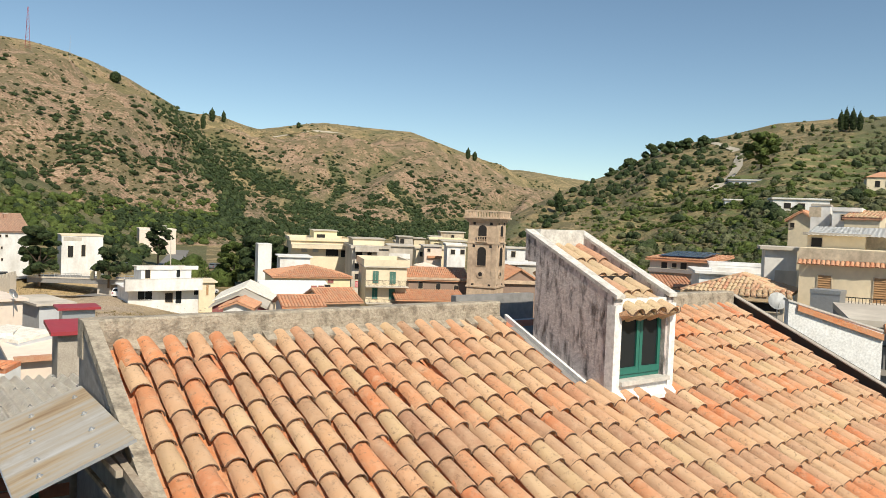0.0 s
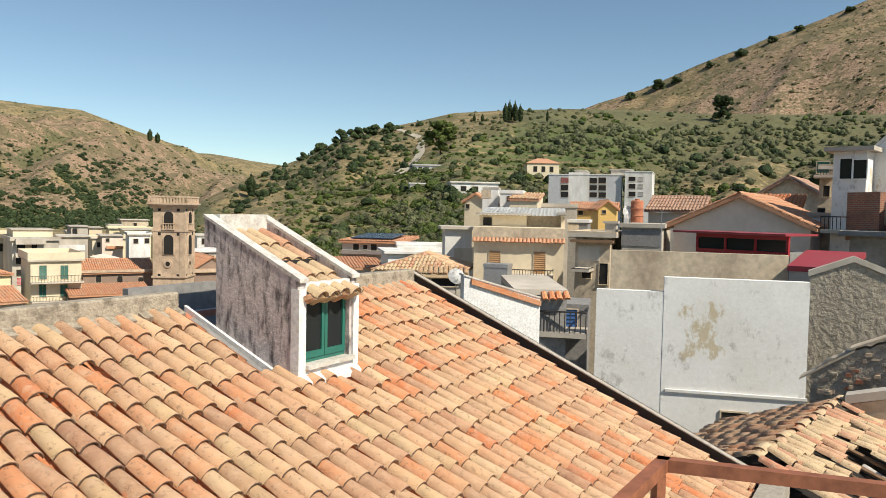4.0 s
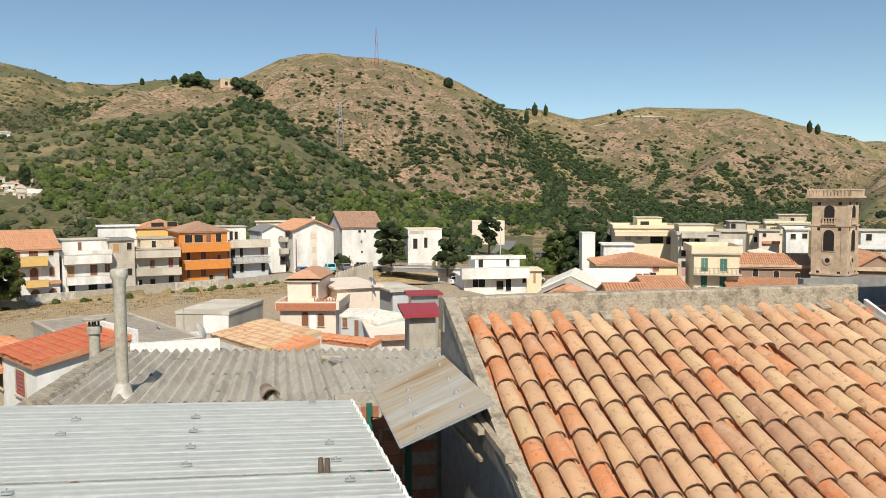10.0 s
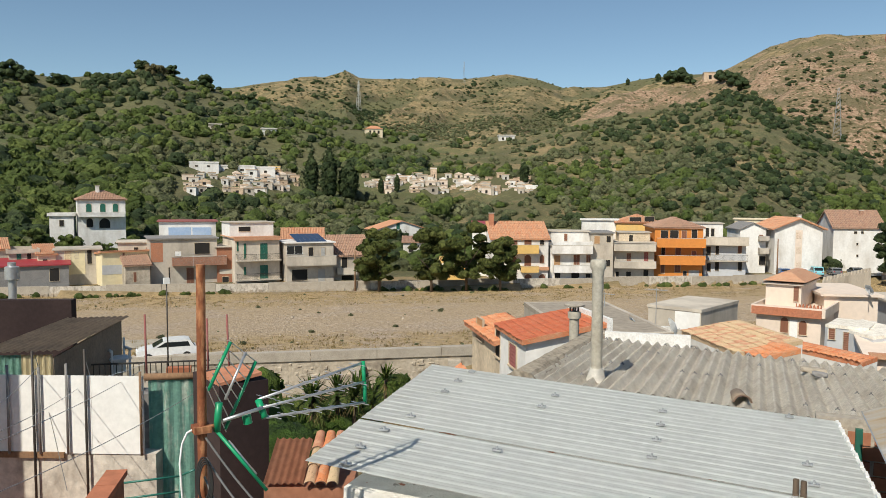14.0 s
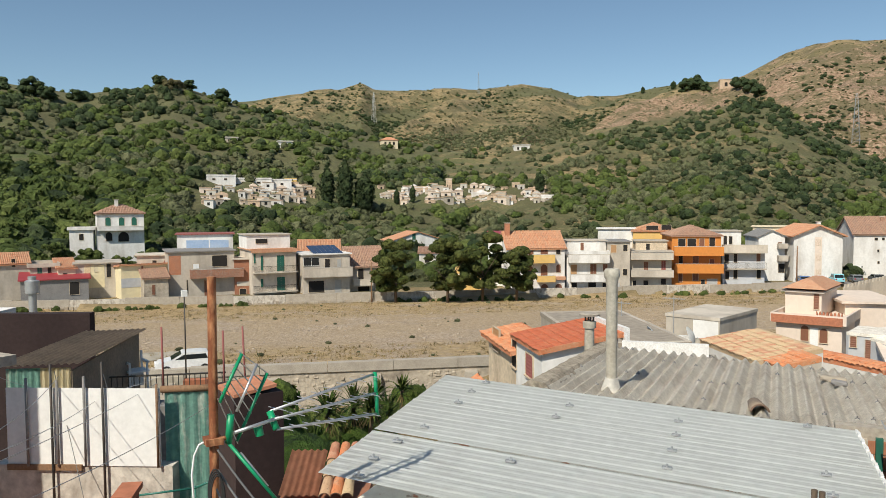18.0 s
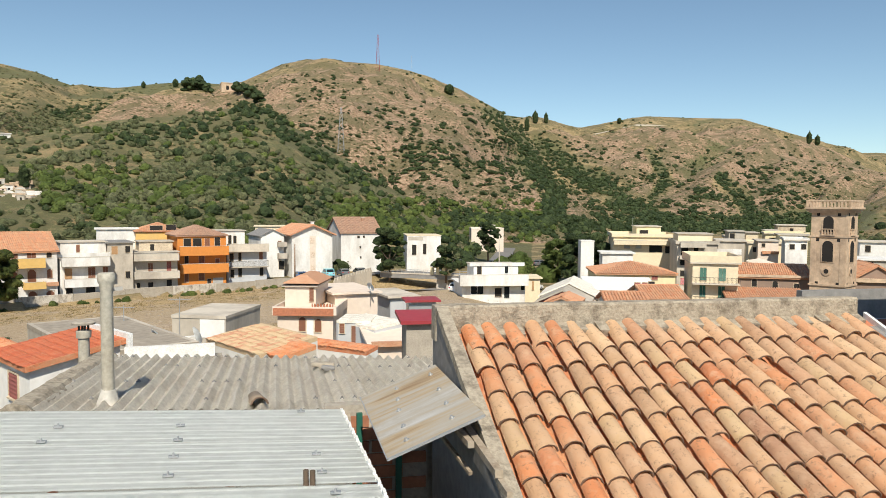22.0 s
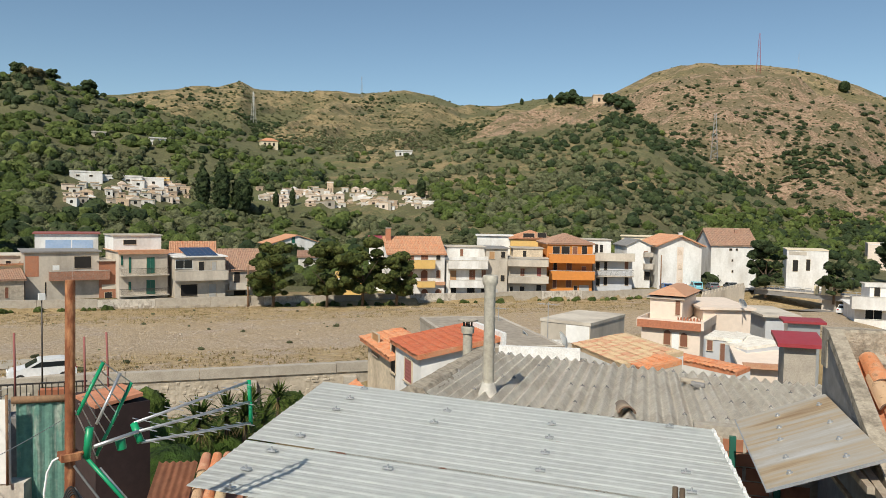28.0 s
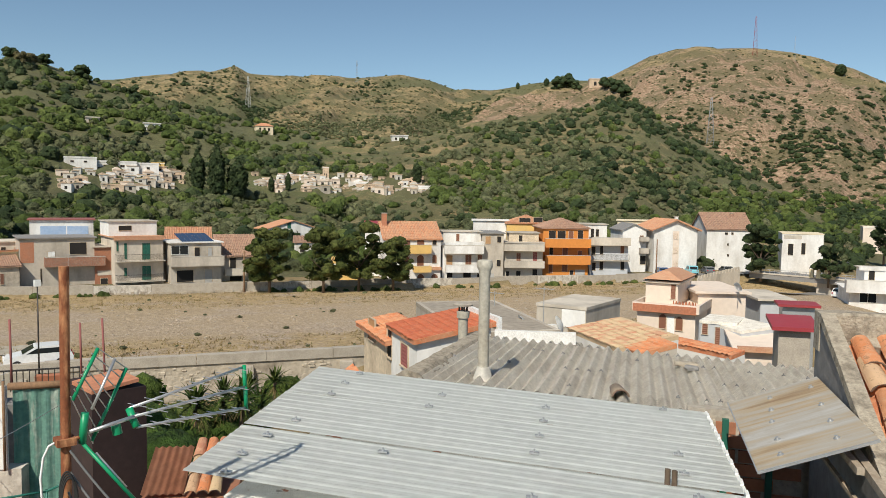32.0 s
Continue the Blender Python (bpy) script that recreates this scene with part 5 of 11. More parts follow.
def balcony(par, x0, z0, x1, z1, mt, out=1.45, rail=False):
    bm = bm_new()
    box(bm, (x0, -out, z0), (x1, 0.0, z0 + 0.16))
    b_ = part("balcony", bm, "concrete_far" if mt in ("rail", "concrete_far") else mt, par)
    if rail:
        bm = bm_new()
        box(bm, (x0, -out, z1 - 0.05), (x1, -out + 0.05, z1))
        n = max(3, int((x1 - x0) / 0.16))
        for i in range(n + 1):
            x = x0 + (x1 - x0 - 0.03) * i / n
            box(bm, (x, -out + 0.01, z0 + 0.16), (x + 0.03, -out + 0.04, z1 - 0.05))
        for x in (x0, x1 - 0.04):
            box(bm, (x, -out + 0.05, z1 - 0.05), (x + 0.04, 0, z1))
        part("railing", bm, "iron", b_)
    else:
        bm = bm_new()
        box(bm, (x0, -out, z0 + 0.161), (x1, -out + 0.14, z1))
        box(bm, (x0, -out + 0.14, z0 + 0.161), (x0 + 0.14, 0, z1))
        box(bm, (x1 - 0.14, -out + 0.14, z0 + 0.161), (x1, 0, z1))
        part("parapet", bm, mt, b_)
        bm = bm_new()
        box(bm, (x0 - 0.03, -out - 0.03, z1), (x1 + 0.03, -out + 0.17, z1 + 0.06))
        part("coping", bm, "mortar", b_)


def house(at, rz, w, d, h, wall, roof, rise, roof_mat, items, label, category="house", group="", name="house", over=0.35, sink=4.0, ribs=True):
    """A house with its front along x at y=0: body, roof, windows, doors, balconies."""
    ob = thing(name, pose(*at, 0, 0, rz), label, category, group)
    bm = bm_new()
    if roof == "gable_x":
        prism(bm, [(0, -sink), (d, -sink), (d, h), (d / 2, h + rise), (0, h)], 0, w, "x")
    elif roof == "gable_y":
        prism(bm, [(0, -sink), (w, -sink), (w, h), (w / 2, h + rise), (0, h)], 0, d, "y")
    elif roof == "shed":
        prism(bm, [(0, -sink), (d, -sink), (d, h + rise), (0, h)], 0, w, "x")
    elif roof == "shed_x":
        prism(bm, [(0, -sink), (w, -sink), (w, h + rise), (0, h)], 0, d, "y")
    else:
        box(bm, (0, 0, -sink), (w, d, h))
    part("wall", bm, wall, ob)
    if roof == "flat":
        bm = bm_new()
        box(bm, (-over, -over, h + 0.002), (w + over, d + over, h + 0.2))
        part("roof_slab", bm, roof_mat, ob)
        if rise > 0:
            for a, c in (((-over, -over), (w + over, -over + 0.18)), ((-over, d + over - 0.18), (w + over, d + over)), ((-over, -over + 0.18), (-over + 0.18, d + over - 0.18)), ((w + over - 0.18, -over + 0.18), (w + over, d + over - 0.18))):
                bm = bm_new()
                box(bm, (*a, h + 0.2), (*c, h + 0.2 + rise))
                part("parapet", bm, wall, ob)
    elif roof != "none":
        bm = bm_new()
        slab_roof(bm, w, d, h + 0.01, roof, rise, over)
        part("roof", bm, roof_mat, ob)
        far = math.hypot(at[0], at[1])
        if ribs and roof_mat in ("roof_far", "roof_brown", "clay_pale", "clay_new") and far < 175:
            barrel_cover(ob, roof_planes(w, d, h + 0.01, roof, rise, over), roof_mat, *((0.24, 0.42) if far < 60 else (0.30, 0.8)))
    for k, x0, z0, x1, z1, mt in items:
        if k == "w":
            pane_window(ob, x0, z0, x1, z1, mt)
        elif k == "a":
            pane_window(ob, x0, z0, x1, z1, mt, arch=True)
        elif k == "b":
            balcony(ob, x0, z0, x1, z1, mt)
        elif k == "r":
            balcony(ob, x0, z0, x1, z1, "rail", rail=True)
        elif k == "e":  # short tiled eave
            barrel_cover(ob, [((x0, -0.30, z0), (1, 0, 0), (0, 0.8, 0.6), [(0, 0), (x1 - x0, 0), (x1 - x0, (z1 - z0) / 0.6), (0, (z1 - z0) / 0.6)])], mt, 0.24, 0.42)
        elif k == "o":  # sheet roof over the upper storey
            bm = bm_new()
            n = int((x1 - x0) / 0.25)
            rows_ = []
            for i in range(n * 4 + 1):
                x = x0 + (x1 - x0) * i / (n * 4)
                e = 0.022 if i % 4 in (1, 2) else 0.0
                rows_.append([bm.verts.new((x, y_, z_ + e)) for y_, z_ in ((d * 0.3 - 0.5, z0), (d, z1))])
            for a, c in zip(rows_, rows_[1:]):
                bm.faces.new((a[0], c[0], c[1], a[1]))
            bmesh.ops.solidify(bm, geom=bm.faces[:], thickness=0.03)
            part("sheet_roof", bm, mt, ob)
        elif k == "U":  # shaded loggia
            bm = bm_new()
            box(bm, (x0, d * 0.3 + 1.2, z0), (x1, d * 0.95, z1))
            part("loggia_wall", bm, "beige_stained", ob)
        elif k == "c":  # cornice or eave band
            bm = bm_new()
            box(bm, (x0, -0.45, z0), (x1, 0.0, z1))
            part("cornice", bm, mt, ob)
        elif k == "l":  # narrow ledge
            bm = bm_new()
            box(bm, (x0, -0.06, z0), (x1, 0.0, z1))
            part("ledge", bm, mt, ob)
        elif k == "h":  # small hipped clay cap
            bm = bm_new()
            xm, y0_, y1_ = (x0 + x1) / 2, d * 0.3 - 0.5, d * 0.95 + 0.3
            base = [bm.verts.new(q) for q in ((x0, y0_, z0), (x1, y0_, z0), (x1, y1_, z0), (x0, y1_, z0))]
            top = [bm.verts.new(q) for q in ((xm - 0.3, y0_ + 1.2, z1), (xm + 0.3, y0_ + 1.2, z1), (xm + 0.3, y1_ - 1.2, z1), (xm - 0.3, y1_ - 1.2, z1))]
            for i in range(4):
                bm.faces.new((base[i], base[(i + 1) % 4], top[(i + 1) % 4], top[i]))
            bm.faces.new(top)
            bm.faces.new(base[::-1])
            part("clay_cap", bm, mt, ob)
        elif k == "g":  # scalloped parapet crest
            n = 7
            for i in range(n):
                bm = bm_new()
                xa, w_ = x0 + (x1 - x0) * i / n, (x1 - x0) / n
                pts = [(xa, z0)] + [(xa + w_ * q, z0 + (z1 - z0) * (0.45 + 0.55 * abs(math.cos(math.pi * q)))) for q in (0.0, 0.15, 0.3, 0.5, 0.7, 0.85, 1.0)] + [(xa + w_, z0)]
                prism(bm, pts, -0.06, 0.12, "y")
                part("scallop", bm, mt, ob)
        elif k == "p":  # flat panel of another colour
            bm = bm_new()
            box(bm, (x0, -0.035, z0), (x1, 0.0, z1))
            part("panel", bm, mt, ob)
        elif k == "k":  # chimney
            bm = bm_new()
            box(bm, (x0, d * 0.35, z0 - 1.0), (x1, d * 0.35 + (x1 - x0), z1))
            part("chimney", bm, mt, ob)
            bm = bm_new()
            box(bm, (x0 - 0.1, d * 0.35 - 0.1, z1), (x1 + 0.1, d * 0.35 + (x1 - x0) + 0.1, z1 + 0.12))
            part("chimney_cap", bm, "concrete_far", ob)
        elif k == "u":  # set-back upper storey
            bm = bm_new()
            box(bm, (x0, d * 0.3, z0), (x1, d * 0.95, z1))
            up = part("upper_storey", bm, mt, ob)
            bm = bm_new()
            box(bm, (x0 - 0.25, d * 0.3 - 0.25, z1 + 0.002), (x1 + 0.25, d * 0.95 + 0.2, z1 + 0.15))
            part("upper_roof", bm, "concrete_far", up)
        elif k == "v":  # window in the upper storey
            pane_window(ob, x0, z0, x1, z1, mt, y=d * 0.3)
        elif k == "s":  # solar panels on a rack
            bm = bm_new()
            g0, g1 = (h + 0.45, h + rise + 0.5) if roof == "shed" else (z0, z1)
            bm.free()
            for i in range(6):
                bm = bm_new()
                xa, xb = x0 + (x1 - x0) * i / 6, x0 + (x1 - x0) * (i + 1) / 6 - 0.05
                prism(bm, [(0.5, g0), (d * 0.85, g1), (d * 0.85, g1 + 0.06), (0.5, g0 + 0.06)], xa, xb, "x")
                part("solar_panel", bm, "solar", ob)
    return ob


def tile_shed(ob, w, d, h, rise, over, seed=3, flat=False):
    """Barrel tiles over the sloping roof of a house from house()."""
    dip = Matrix.Translation((-over, -over - 0.06, h + 0.17)) @ Matrix.Rotation(math.atan2(rise, d + 2 * over), 4, "X")
    rng = random.Random(seed)
    roof = [c for c in ob.children if c.name.startswith("roof")][0]
    new_clay = roof.data.materials[0] == M["clay_new"]
    mats = []
    pitch, row = (0.21, 0.33) if flat else (0.235, 0.36)
    for r in range(int((d + 2 * over) / row)):
        for c in range(int((w + 2 * over) / pitch)):
            mats.append(dip @ Matrix.Translation(((c + 0.5) * pitch + rng.uniform(-0.01, 0.01), r * row + rng.uniform(-0.025, 0.025), 0.015)) @ Euler((radians(-2 + rng.uniform(-1, 1)), radians(rng.uniform(-3, 3)), radians(rng.uniform(-3, 3) * (0.2 if flat else 1)))).to_matrix().to_4x4() @ Matrix.Diagonal((1.2, 1.0, 0.30 if flat else 0.8, 1)))
    vs, fs = [], []
    src = TILES_NEW if new_clay else TILES_PALE
    for k, m in enumerate(mats):
        me = src[k % len(src)]
        o = len(vs)
        vs.extend([m @ v.co for v in me.vertices])
        fs.extend([[o + i for i in p.vertices] for p in me.polygons])
    t = raw("roof_tiles", vs, fs, "clay_red" if flat else "clay_new" if new_clay else "clay_pale", ob, smooth=True)
    t["kind"] = "stuff"
    if flat:
        bm = bm_new()
        box(bm, (-over - 0.12, d + over - 0.05, h + rise - 0.1), (w + over + 0.12, d + over + 0.12, h + rise + 0.34))
        part("white_coping", bm, "white_near", ob)
    return ob




def veranda(m, w):
    """A glazed veranda with a red frame and a flat red roof."""
    v = thing("veranda", m, "red-framed glazed veranda on the terrace wall", "veranda")
    bm = bm_new()
    box(bm, (-0.9, -0.35, 0.78), (w + 0.05, 2.2, 0.86))
    part("roof", bm, "red_metal", v)
    bm = bm_new()
    box(bm, (0, 0, 0.62), (w, 0.12, 0.78))
    box(bm, (0, 0, 0.0), (w, 0.12, 0.16))
    part("beam", bm, "car_red", v)
    for k in range(4):
        bm = bm_new()
        box(bm, (k * (w - 0.1) / 3, -0.01, 0.16), (k * (w - 0.1) / 3 + 0.1, 0.11, 0.62))
        part("post", bm, "car_red", v)
    for k in range(3):
        bm = bm_new()
        a = k * (w - 0.1) / 3 + 0.1
        box(bm, (a, 0.05, 0.16), (a + (w - 0.1) / 3 - 0.1, 0.08, 0.62))
        part("pane", bm, "glass", v)
    bm = bm_new()
    box(bm, (0.0, 0.13, -1.5), (w, 2.1, 0.14))
    part("base", bm, "concrete_dark", v)


def water_tank(at, r, h):
    t = thing("water_tank", pose(*at), "terracotta-coloured cylindrical water tank on a roof", "water tank")
    bm = bm_new()
    lathe(bm, [(r, -0.6), (r, h * 0.3), (r + 0.03, h * 0.32), (r, h * 0.36), (r, h * 0.62), (r + 0.03, h * 0.65), (r, h * 0.68), (r, h * 0.95), (r * 0.8, h)], 18)
    part("drum", bm, "terracotta_trim", t)
    bm = bm_new()
    lathe(bm, [(r * 0.4, h), (r * 0.4, h + 0.08), (r * 0.2, h + 0.1)], 12)
    part("lid", bm, "terracotta_trim", t)


def coped_wall(a, c):
    """A thin white wall falling towards the lane, with a strip of clay along its top."""
    a, c = Vector(a), Vector(c)
    L = (c - a).to_2d().length
    rz = math.degrees(math.atan2(c.y - a.y, c.x - a.x))
    dz = c.z - a.z
    wl_ = thing("coped_wall", pose(a.x, a.y, a.z, 0, 0, rz), "white wall with sloping top and terracotta strip", "wall")
    bm = bm_new()
    prism(bm, [(0, -6), (L, -6), (L, dz), (0, 0)], 0, 0.28, "y")
    part("wall", bm, "white_near", wl_)
    bm = bm_new()
    prism(bm, [(0.2, -0.22), (L, dz - 0.20), (L, dz - 0.06), (0.2, -0.08)], -0.07, -0.002, "y")
    part("clay_strip", bm, "clay_new", wl_)
    bm = bm_new()
    prism(bm, [(-0.03, 0.002), (L, dz + 0.002), (L, dz + 0.05), (-0.03, 0.05)], -0.03, 0.31, "y")
    part("coping", bm, "mortar", wl_)
# ---- row of houses across the dry river ----
house((-139.81, 10.67, 0.00), 84.1, 6.88, 8.00, 5.80, 'concrete_far', 'flat', 0.00, 'concrete_far', [('w', 1.57, 3.58, 2.38, 5.67, 'tan_shutter'), ('w', 4.84, 3.46, 5.52, 5.76, 'dark'), ('w', 2.99, 4.44, 3.52, 5.45, 'grey_shutter'), ('p', 1.41, 1.77, 4.50, 5.58, 'pale_yellow')],
      'low grey and ochre house with tan shutters and slab roof', 'house', group='houses across the river')
house((-135.19, 17.17, 0.00), 95.1, 7.84, 9.00, 5.51, 'pale_yellow', 'shed', -1.00, 'roof_far', [('w', 3.25, 4.00, 3.56, 5.38, 'brown_shutter'), ('p', 0.03, 1.90, 3.76, 3.43, 'grey_blue')],
      'pale yellow house with a red sloping roof', 'house', group='houses across the river')
house((-131.37, 20.14, 0.00), 88.3, 3.78, 5.00, 3.42, 'rubble', 'shed', 1.60, 'roof_brown', [('w', 1.20, 0.85, 1.65, 2.47, 'brown_shutter')],
      'low rubble store with pale clay tile roof', 'house', group='houses across the river')
house((-143.42, 20.87, 0.00), 80.5, 5.73, 7.00, 6.58, 'concrete_far', 'flat', 0.00, 'concrete_far', [('w', 2.60, 4.97, 3.29, 5.75, 'dark'), ('w', 4.55, 4.54, 5.24, 5.71, 'dark_red')],
      'low grey shed with flat roof beside brick house', 'house', group='houses across the river')
house((-133.50, 24.42, 0.00), 83.3, 10.76, 10.00, 7.57, 'concrete_far', 'flat', 0.00, 'concrete_dark', [('p', 0.07, 3.79, 1.96, 7.02, 'brick'), ('b', 3.35, 3.12, 12.15, 4.61, 'brick_wall'), ('w', 5.67, -0.08, 6.85, 2.66, 'brown_shutter'), ('w', 7.06, 4.98, 9.54, 6.87, 'dark'), ('w', 3.89, 4.69, 4.91, 5.53, 'plastic_white'), ('w', 2.80, 0.61, 3.01, 2.86, 'dark')],
      'unfinished grey block and brick house with long balcony', 'house', group='houses across the river')
house((-142.96, 27.70, 0.00), 77.1, 9.78, 8.00, 10.18, 'white', 'flat', 0.00, 'dark_red', [('p', 1.62, 7.59, 5.48, 9.18, 'blue_panel'), ('p', 5.70, 7.64, 8.98, 9.15, 'blue_panel')],
      'white rooftop storey with pale blue sheeting', 'house', group='houses across the river')
house((-131.62, 34.91, 0.00), 78.4, 2.99, 7.00, 6.06, 'brick', 'flat', 0.00, 'concrete_far', [('w', 0.82, -0.19, 1.90, 0.96, 'dark'), ('p', 0.39, 1.46, 2.83, 2.23, 'concrete_far')],
      'small bare brick house with dark doorway', 'house', group='houses across the river')
house((-128.62, 37.17, 0.00), 86.2, 7.65, 10.00, 7.68, 'concrete_far', 'flat', 0.00, 'roof_far', [('u', -0.23, 7.58, 7.44, 10.22, 'white'), ('v', 1.35, 8.75, 3.35, 9.52, 'dark'), ('w', 4.28, 4.03, 5.58, 6.73, 'green_shutter'), ('w', 4.23, 0.27, 5.63, 2.97, 'green_shutter'), ('w', 1.46, 4.23, 1.89, 6.80, 'green_shutter'), ('w', 0.27, 5.50, 0.61, 7.11, 'green_shutter'), ('w', 1.41, 1.37, 1.85, 2.80, 'green_shutter'), ('r', 0.05, 3.80, 7.60, 5.03, 'rail'), ('r', 0.01, 0.48, 7.57, 1.72, 'rail'), ('c', -0.18, 7.31, 7.74, 7.97, 'roof_far')],
      'grey three-storey house with green shutters and terracotta band', 'house', group='houses across the river')
house((-138.07, 48.83, 0.00), 68.9, 7.70, 9.00, 6.09, 'white', 'gable_x', 2.40, 'roof_far', [('w', 1.83, 4.60, 2.64, 5.55, 'dark')],
      'white house with low orange tiled gable roof', 'house', group='houses across the river')
house((-125.56, 45.16, 0.00), 80.4, 8.22, 9.00, 6.77, 'concrete_far', 'flat', 0.00, 'white', [('w', 0.09, 4.94, 2.74, 6.29, 'glass'), ('w', 5.95, 4.50, 6.72, 5.97, 'grey_shutter'), ('w', 3.81, 4.07, 4.66, 6.02, 'dark'), ('b', -0.12, 2.93, 8.40, 4.56, 'concrete_far'), ('w', 5.43, -0.19, 6.69, 2.26, 'grey_shutter'), ('w', 0.90, 0.28, 3.57, 2.22, 'dark'), ('s', 1.91, 6.93, 7.23, 7.99, 'solar')],
      'grey two-storey house with balcony and solar panels', 'house', group='houses across the river')
house((-125.56, 53.53, 0.00), 75.5, 6.62, 10.00, 4.34, 'concrete_far', 'gable_x', 3.20, 'roof_brown', [('w', 1.78, 2.00, 2.77, 4.01, 'dark'), ('b', 0.78, 1.02, 4.27, 2.22, 'concrete_far'), ('w', 1.76, -0.51, 3.76, 0.79, 'dark')],
      'grey house with brown tiled gable roof', 'house', group='houses across the river')
house((-162.33, 80.52, 1.00), 79.6, 13.12, 9.00, 5.94, 'white', 'gable_y', 2.00, 'roof_far', [('a', 1.10, 3.80, 2.20, 5.53, 'green_shutter'), ('w', 5.13, 6.16, 5.97, 7.64, 'green_shutter'), ('a', 4.85, 4.41, 5.55, 5.35, 'dark'), ('a', 6.11, 4.39, 6.82, 5.34, 'dark')],
      'white gabled villa with green shutters and tiled porch', 'house', group='houses across the river')
house((-144.92, 78.44, 0.00), 60.4, 6.07, 6.00, 4.88, 'white', 'shed', 1.00, 'roof_brown', [('w', 1.21, 2.93, 2.18, 4.15, 'dark')],
      'small white annexe with tiled roof behind the pines', 'house', group='houses across the river')
house((-116.78, 70.85, 0.00), 57.8, 4.36, 8.00, 2.76, 'yellow', 'flat', 0.60, 'white', [('a', 0.51, 0.72, 1.53, 2.25, 'dark'), ('w', 2.13, 0.93, 3.15, 2.56, 'brown_shutter')],
      'yellow and white house half hidden by pines', 'house', group='houses across the river')
house((-119.83, 79.66, 0.00), 55.5, 3.95, 8.00, 8.77, 'white', 'shed', 1.20, 'red_metal', [('w', 1.40, 5.36, 2.27, 6.65, 'brown_shutter')],
      'white wing with red awning roof', 'house', group='houses across the river')
house((-112.58, 79.01, 0.00), 64.7, 10.49, 10.00, 7.33, 'white', 'gable_x', 2.80, 'roof_far', [('b', 2.09, 4.77, 8.40, 6.31, 'yellow'), ('b', 5.37, 1.34, 8.45, 2.48, 'yellow'), ('a', 3.46, 2.29, 4.64, 4.24, 'brown_shutter'), ('a', 6.08, 2.37, 7.27, 4.44, 'brown_shutter'), ('w', 3.44, 6.10, 4.70, 7.02, 'brown_shutter'), ('w', 6.05, 6.19, 7.33, 7.12, 'brown_shutter'), ('a', 8.90, 6.29, 9.65, 7.22, 'dark'), ('a', 8.94, 2.97, 9.70, 4.42, 'brown_shutter'), ('a', 6.12, -0.12, 7.40, 0.92, 'brown_shutter'), ('a', 8.77, -0.14, 9.95, 0.90, 'brown_shutter'), ('k', 0.16, 9.57, 1.03, 11.86, 'brick'), ('c', 8.33, 1.63, 10.57, 2.25, 'roof_far'), ('p', 0.11, 5.80, 0.95, 6.82, 'brown_shutter')],
      'white house with orange tiled roof and yellow balconies', 'house', group='houses across the river')
house((-108.61, 89.34, 0.00), 57.0, 7.42, 9.00, 6.02, 'white', 'flat', 0.60, 'concrete_far', [('u', 0.42, 5.92, 7.59, 8.51, 'white'), ('v', 2.88, 6.82, 3.43, 8.10, 'brown_shutter'), ('b', 0.57, 1.22, 7.61, 2.58, 'white'), ('w', 0.75, 2.47, 1.83, 4.25, 'tan_shutter'), ('w', 4.31, 2.60, 5.38, 4.37, 'brown_shutter'), ('w', 6.61, 3.03, 7.37, 4.39, 'brown_shutter'), ('w', 0.90, 0.06, 1.86, 1.01, 'dark'), ('w', 3.94, 0.08, 5.32, 1.02, 'dark'), ('w', 6.56, 0.20, 7.41, 0.93, 'dark'), ('b', 0.21, 4.67, 7.55, 6.13, 'white')],
      'white house with scalloped terrace parapet and long balcony', 'house', group='houses across the river')
house((-105.81, 96.65, 0.00), 54.7, 4.10, 10.00, 8.28, 'concrete_far', 'flat', 0.00, 'concrete_dark', [('w', 0.64, 6.39, 1.61, 7.76, 'tan_shutter'), ('w', 2.85, 6.62, 3.61, 7.78, 'dark'), ('w', 2.82, 2.17, 3.58, 3.34, 'dark'), ('w', 0.87, -0.07, 2.36, 0.78, 'grey_shutter')],
      'plain grey house with brown roller shutters', 'house', group='houses across the river')
house((-104.21, 100.78, 0.00), 50.4, 7.42, 9.00, 6.46, 'concrete_far', 'flat', 0.00, 'concrete_far', [('u', 1.18, 6.36, 6.96, 8.26, 'beige_stained'), ('v', 3.10, 6.67, 3.77, 7.85, 'dark'), ('b', 0.00, 5.07, 7.56, 6.35, 'concrete_far'), ('b', 0.06, 1.88, 7.63, 3.16, 'concrete_far'), ('w', 2.45, 2.87, 3.22, 4.58, 'brown_shutter'), ('w', 5.58, 3.13, 6.35, 4.83, 'dark_red'), ('w', 0.52, 0.07, 1.07, 1.13, 'dark'), ('w', 2.41, 0.20, 3.27, 1.16, 'dark'), ('w', 5.55, 0.36, 6.41, 1.53, 'dark')],
      'grey house with two long concrete balconies', 'house', group='houses across the river')
house((-115.74, 112.67, 0.00), 48.2, 8.67, 9.00, 9.76, 'yellow', 'hip', 1.60, 'roof_far', [('w', 2.65, 9.90, 4.98, 10.85, 'dark'), ('w', 5.65, 9.82, 7.52, 11.00, 'dark'), ('p', 0.12, 8.10, 8.94, 9.64, 'yellow')],
      'ochre rooftop house with clay roof and open loggia', 'house', group='houses across the river')
house((-121.63, 108.50, 0.00), 48.8, 7.92, 8.00, 10.10, 'white', 'flat', 0.00, 'white', [],
      'long low white wall-like rooftop building', 'house', group='houses across the river')
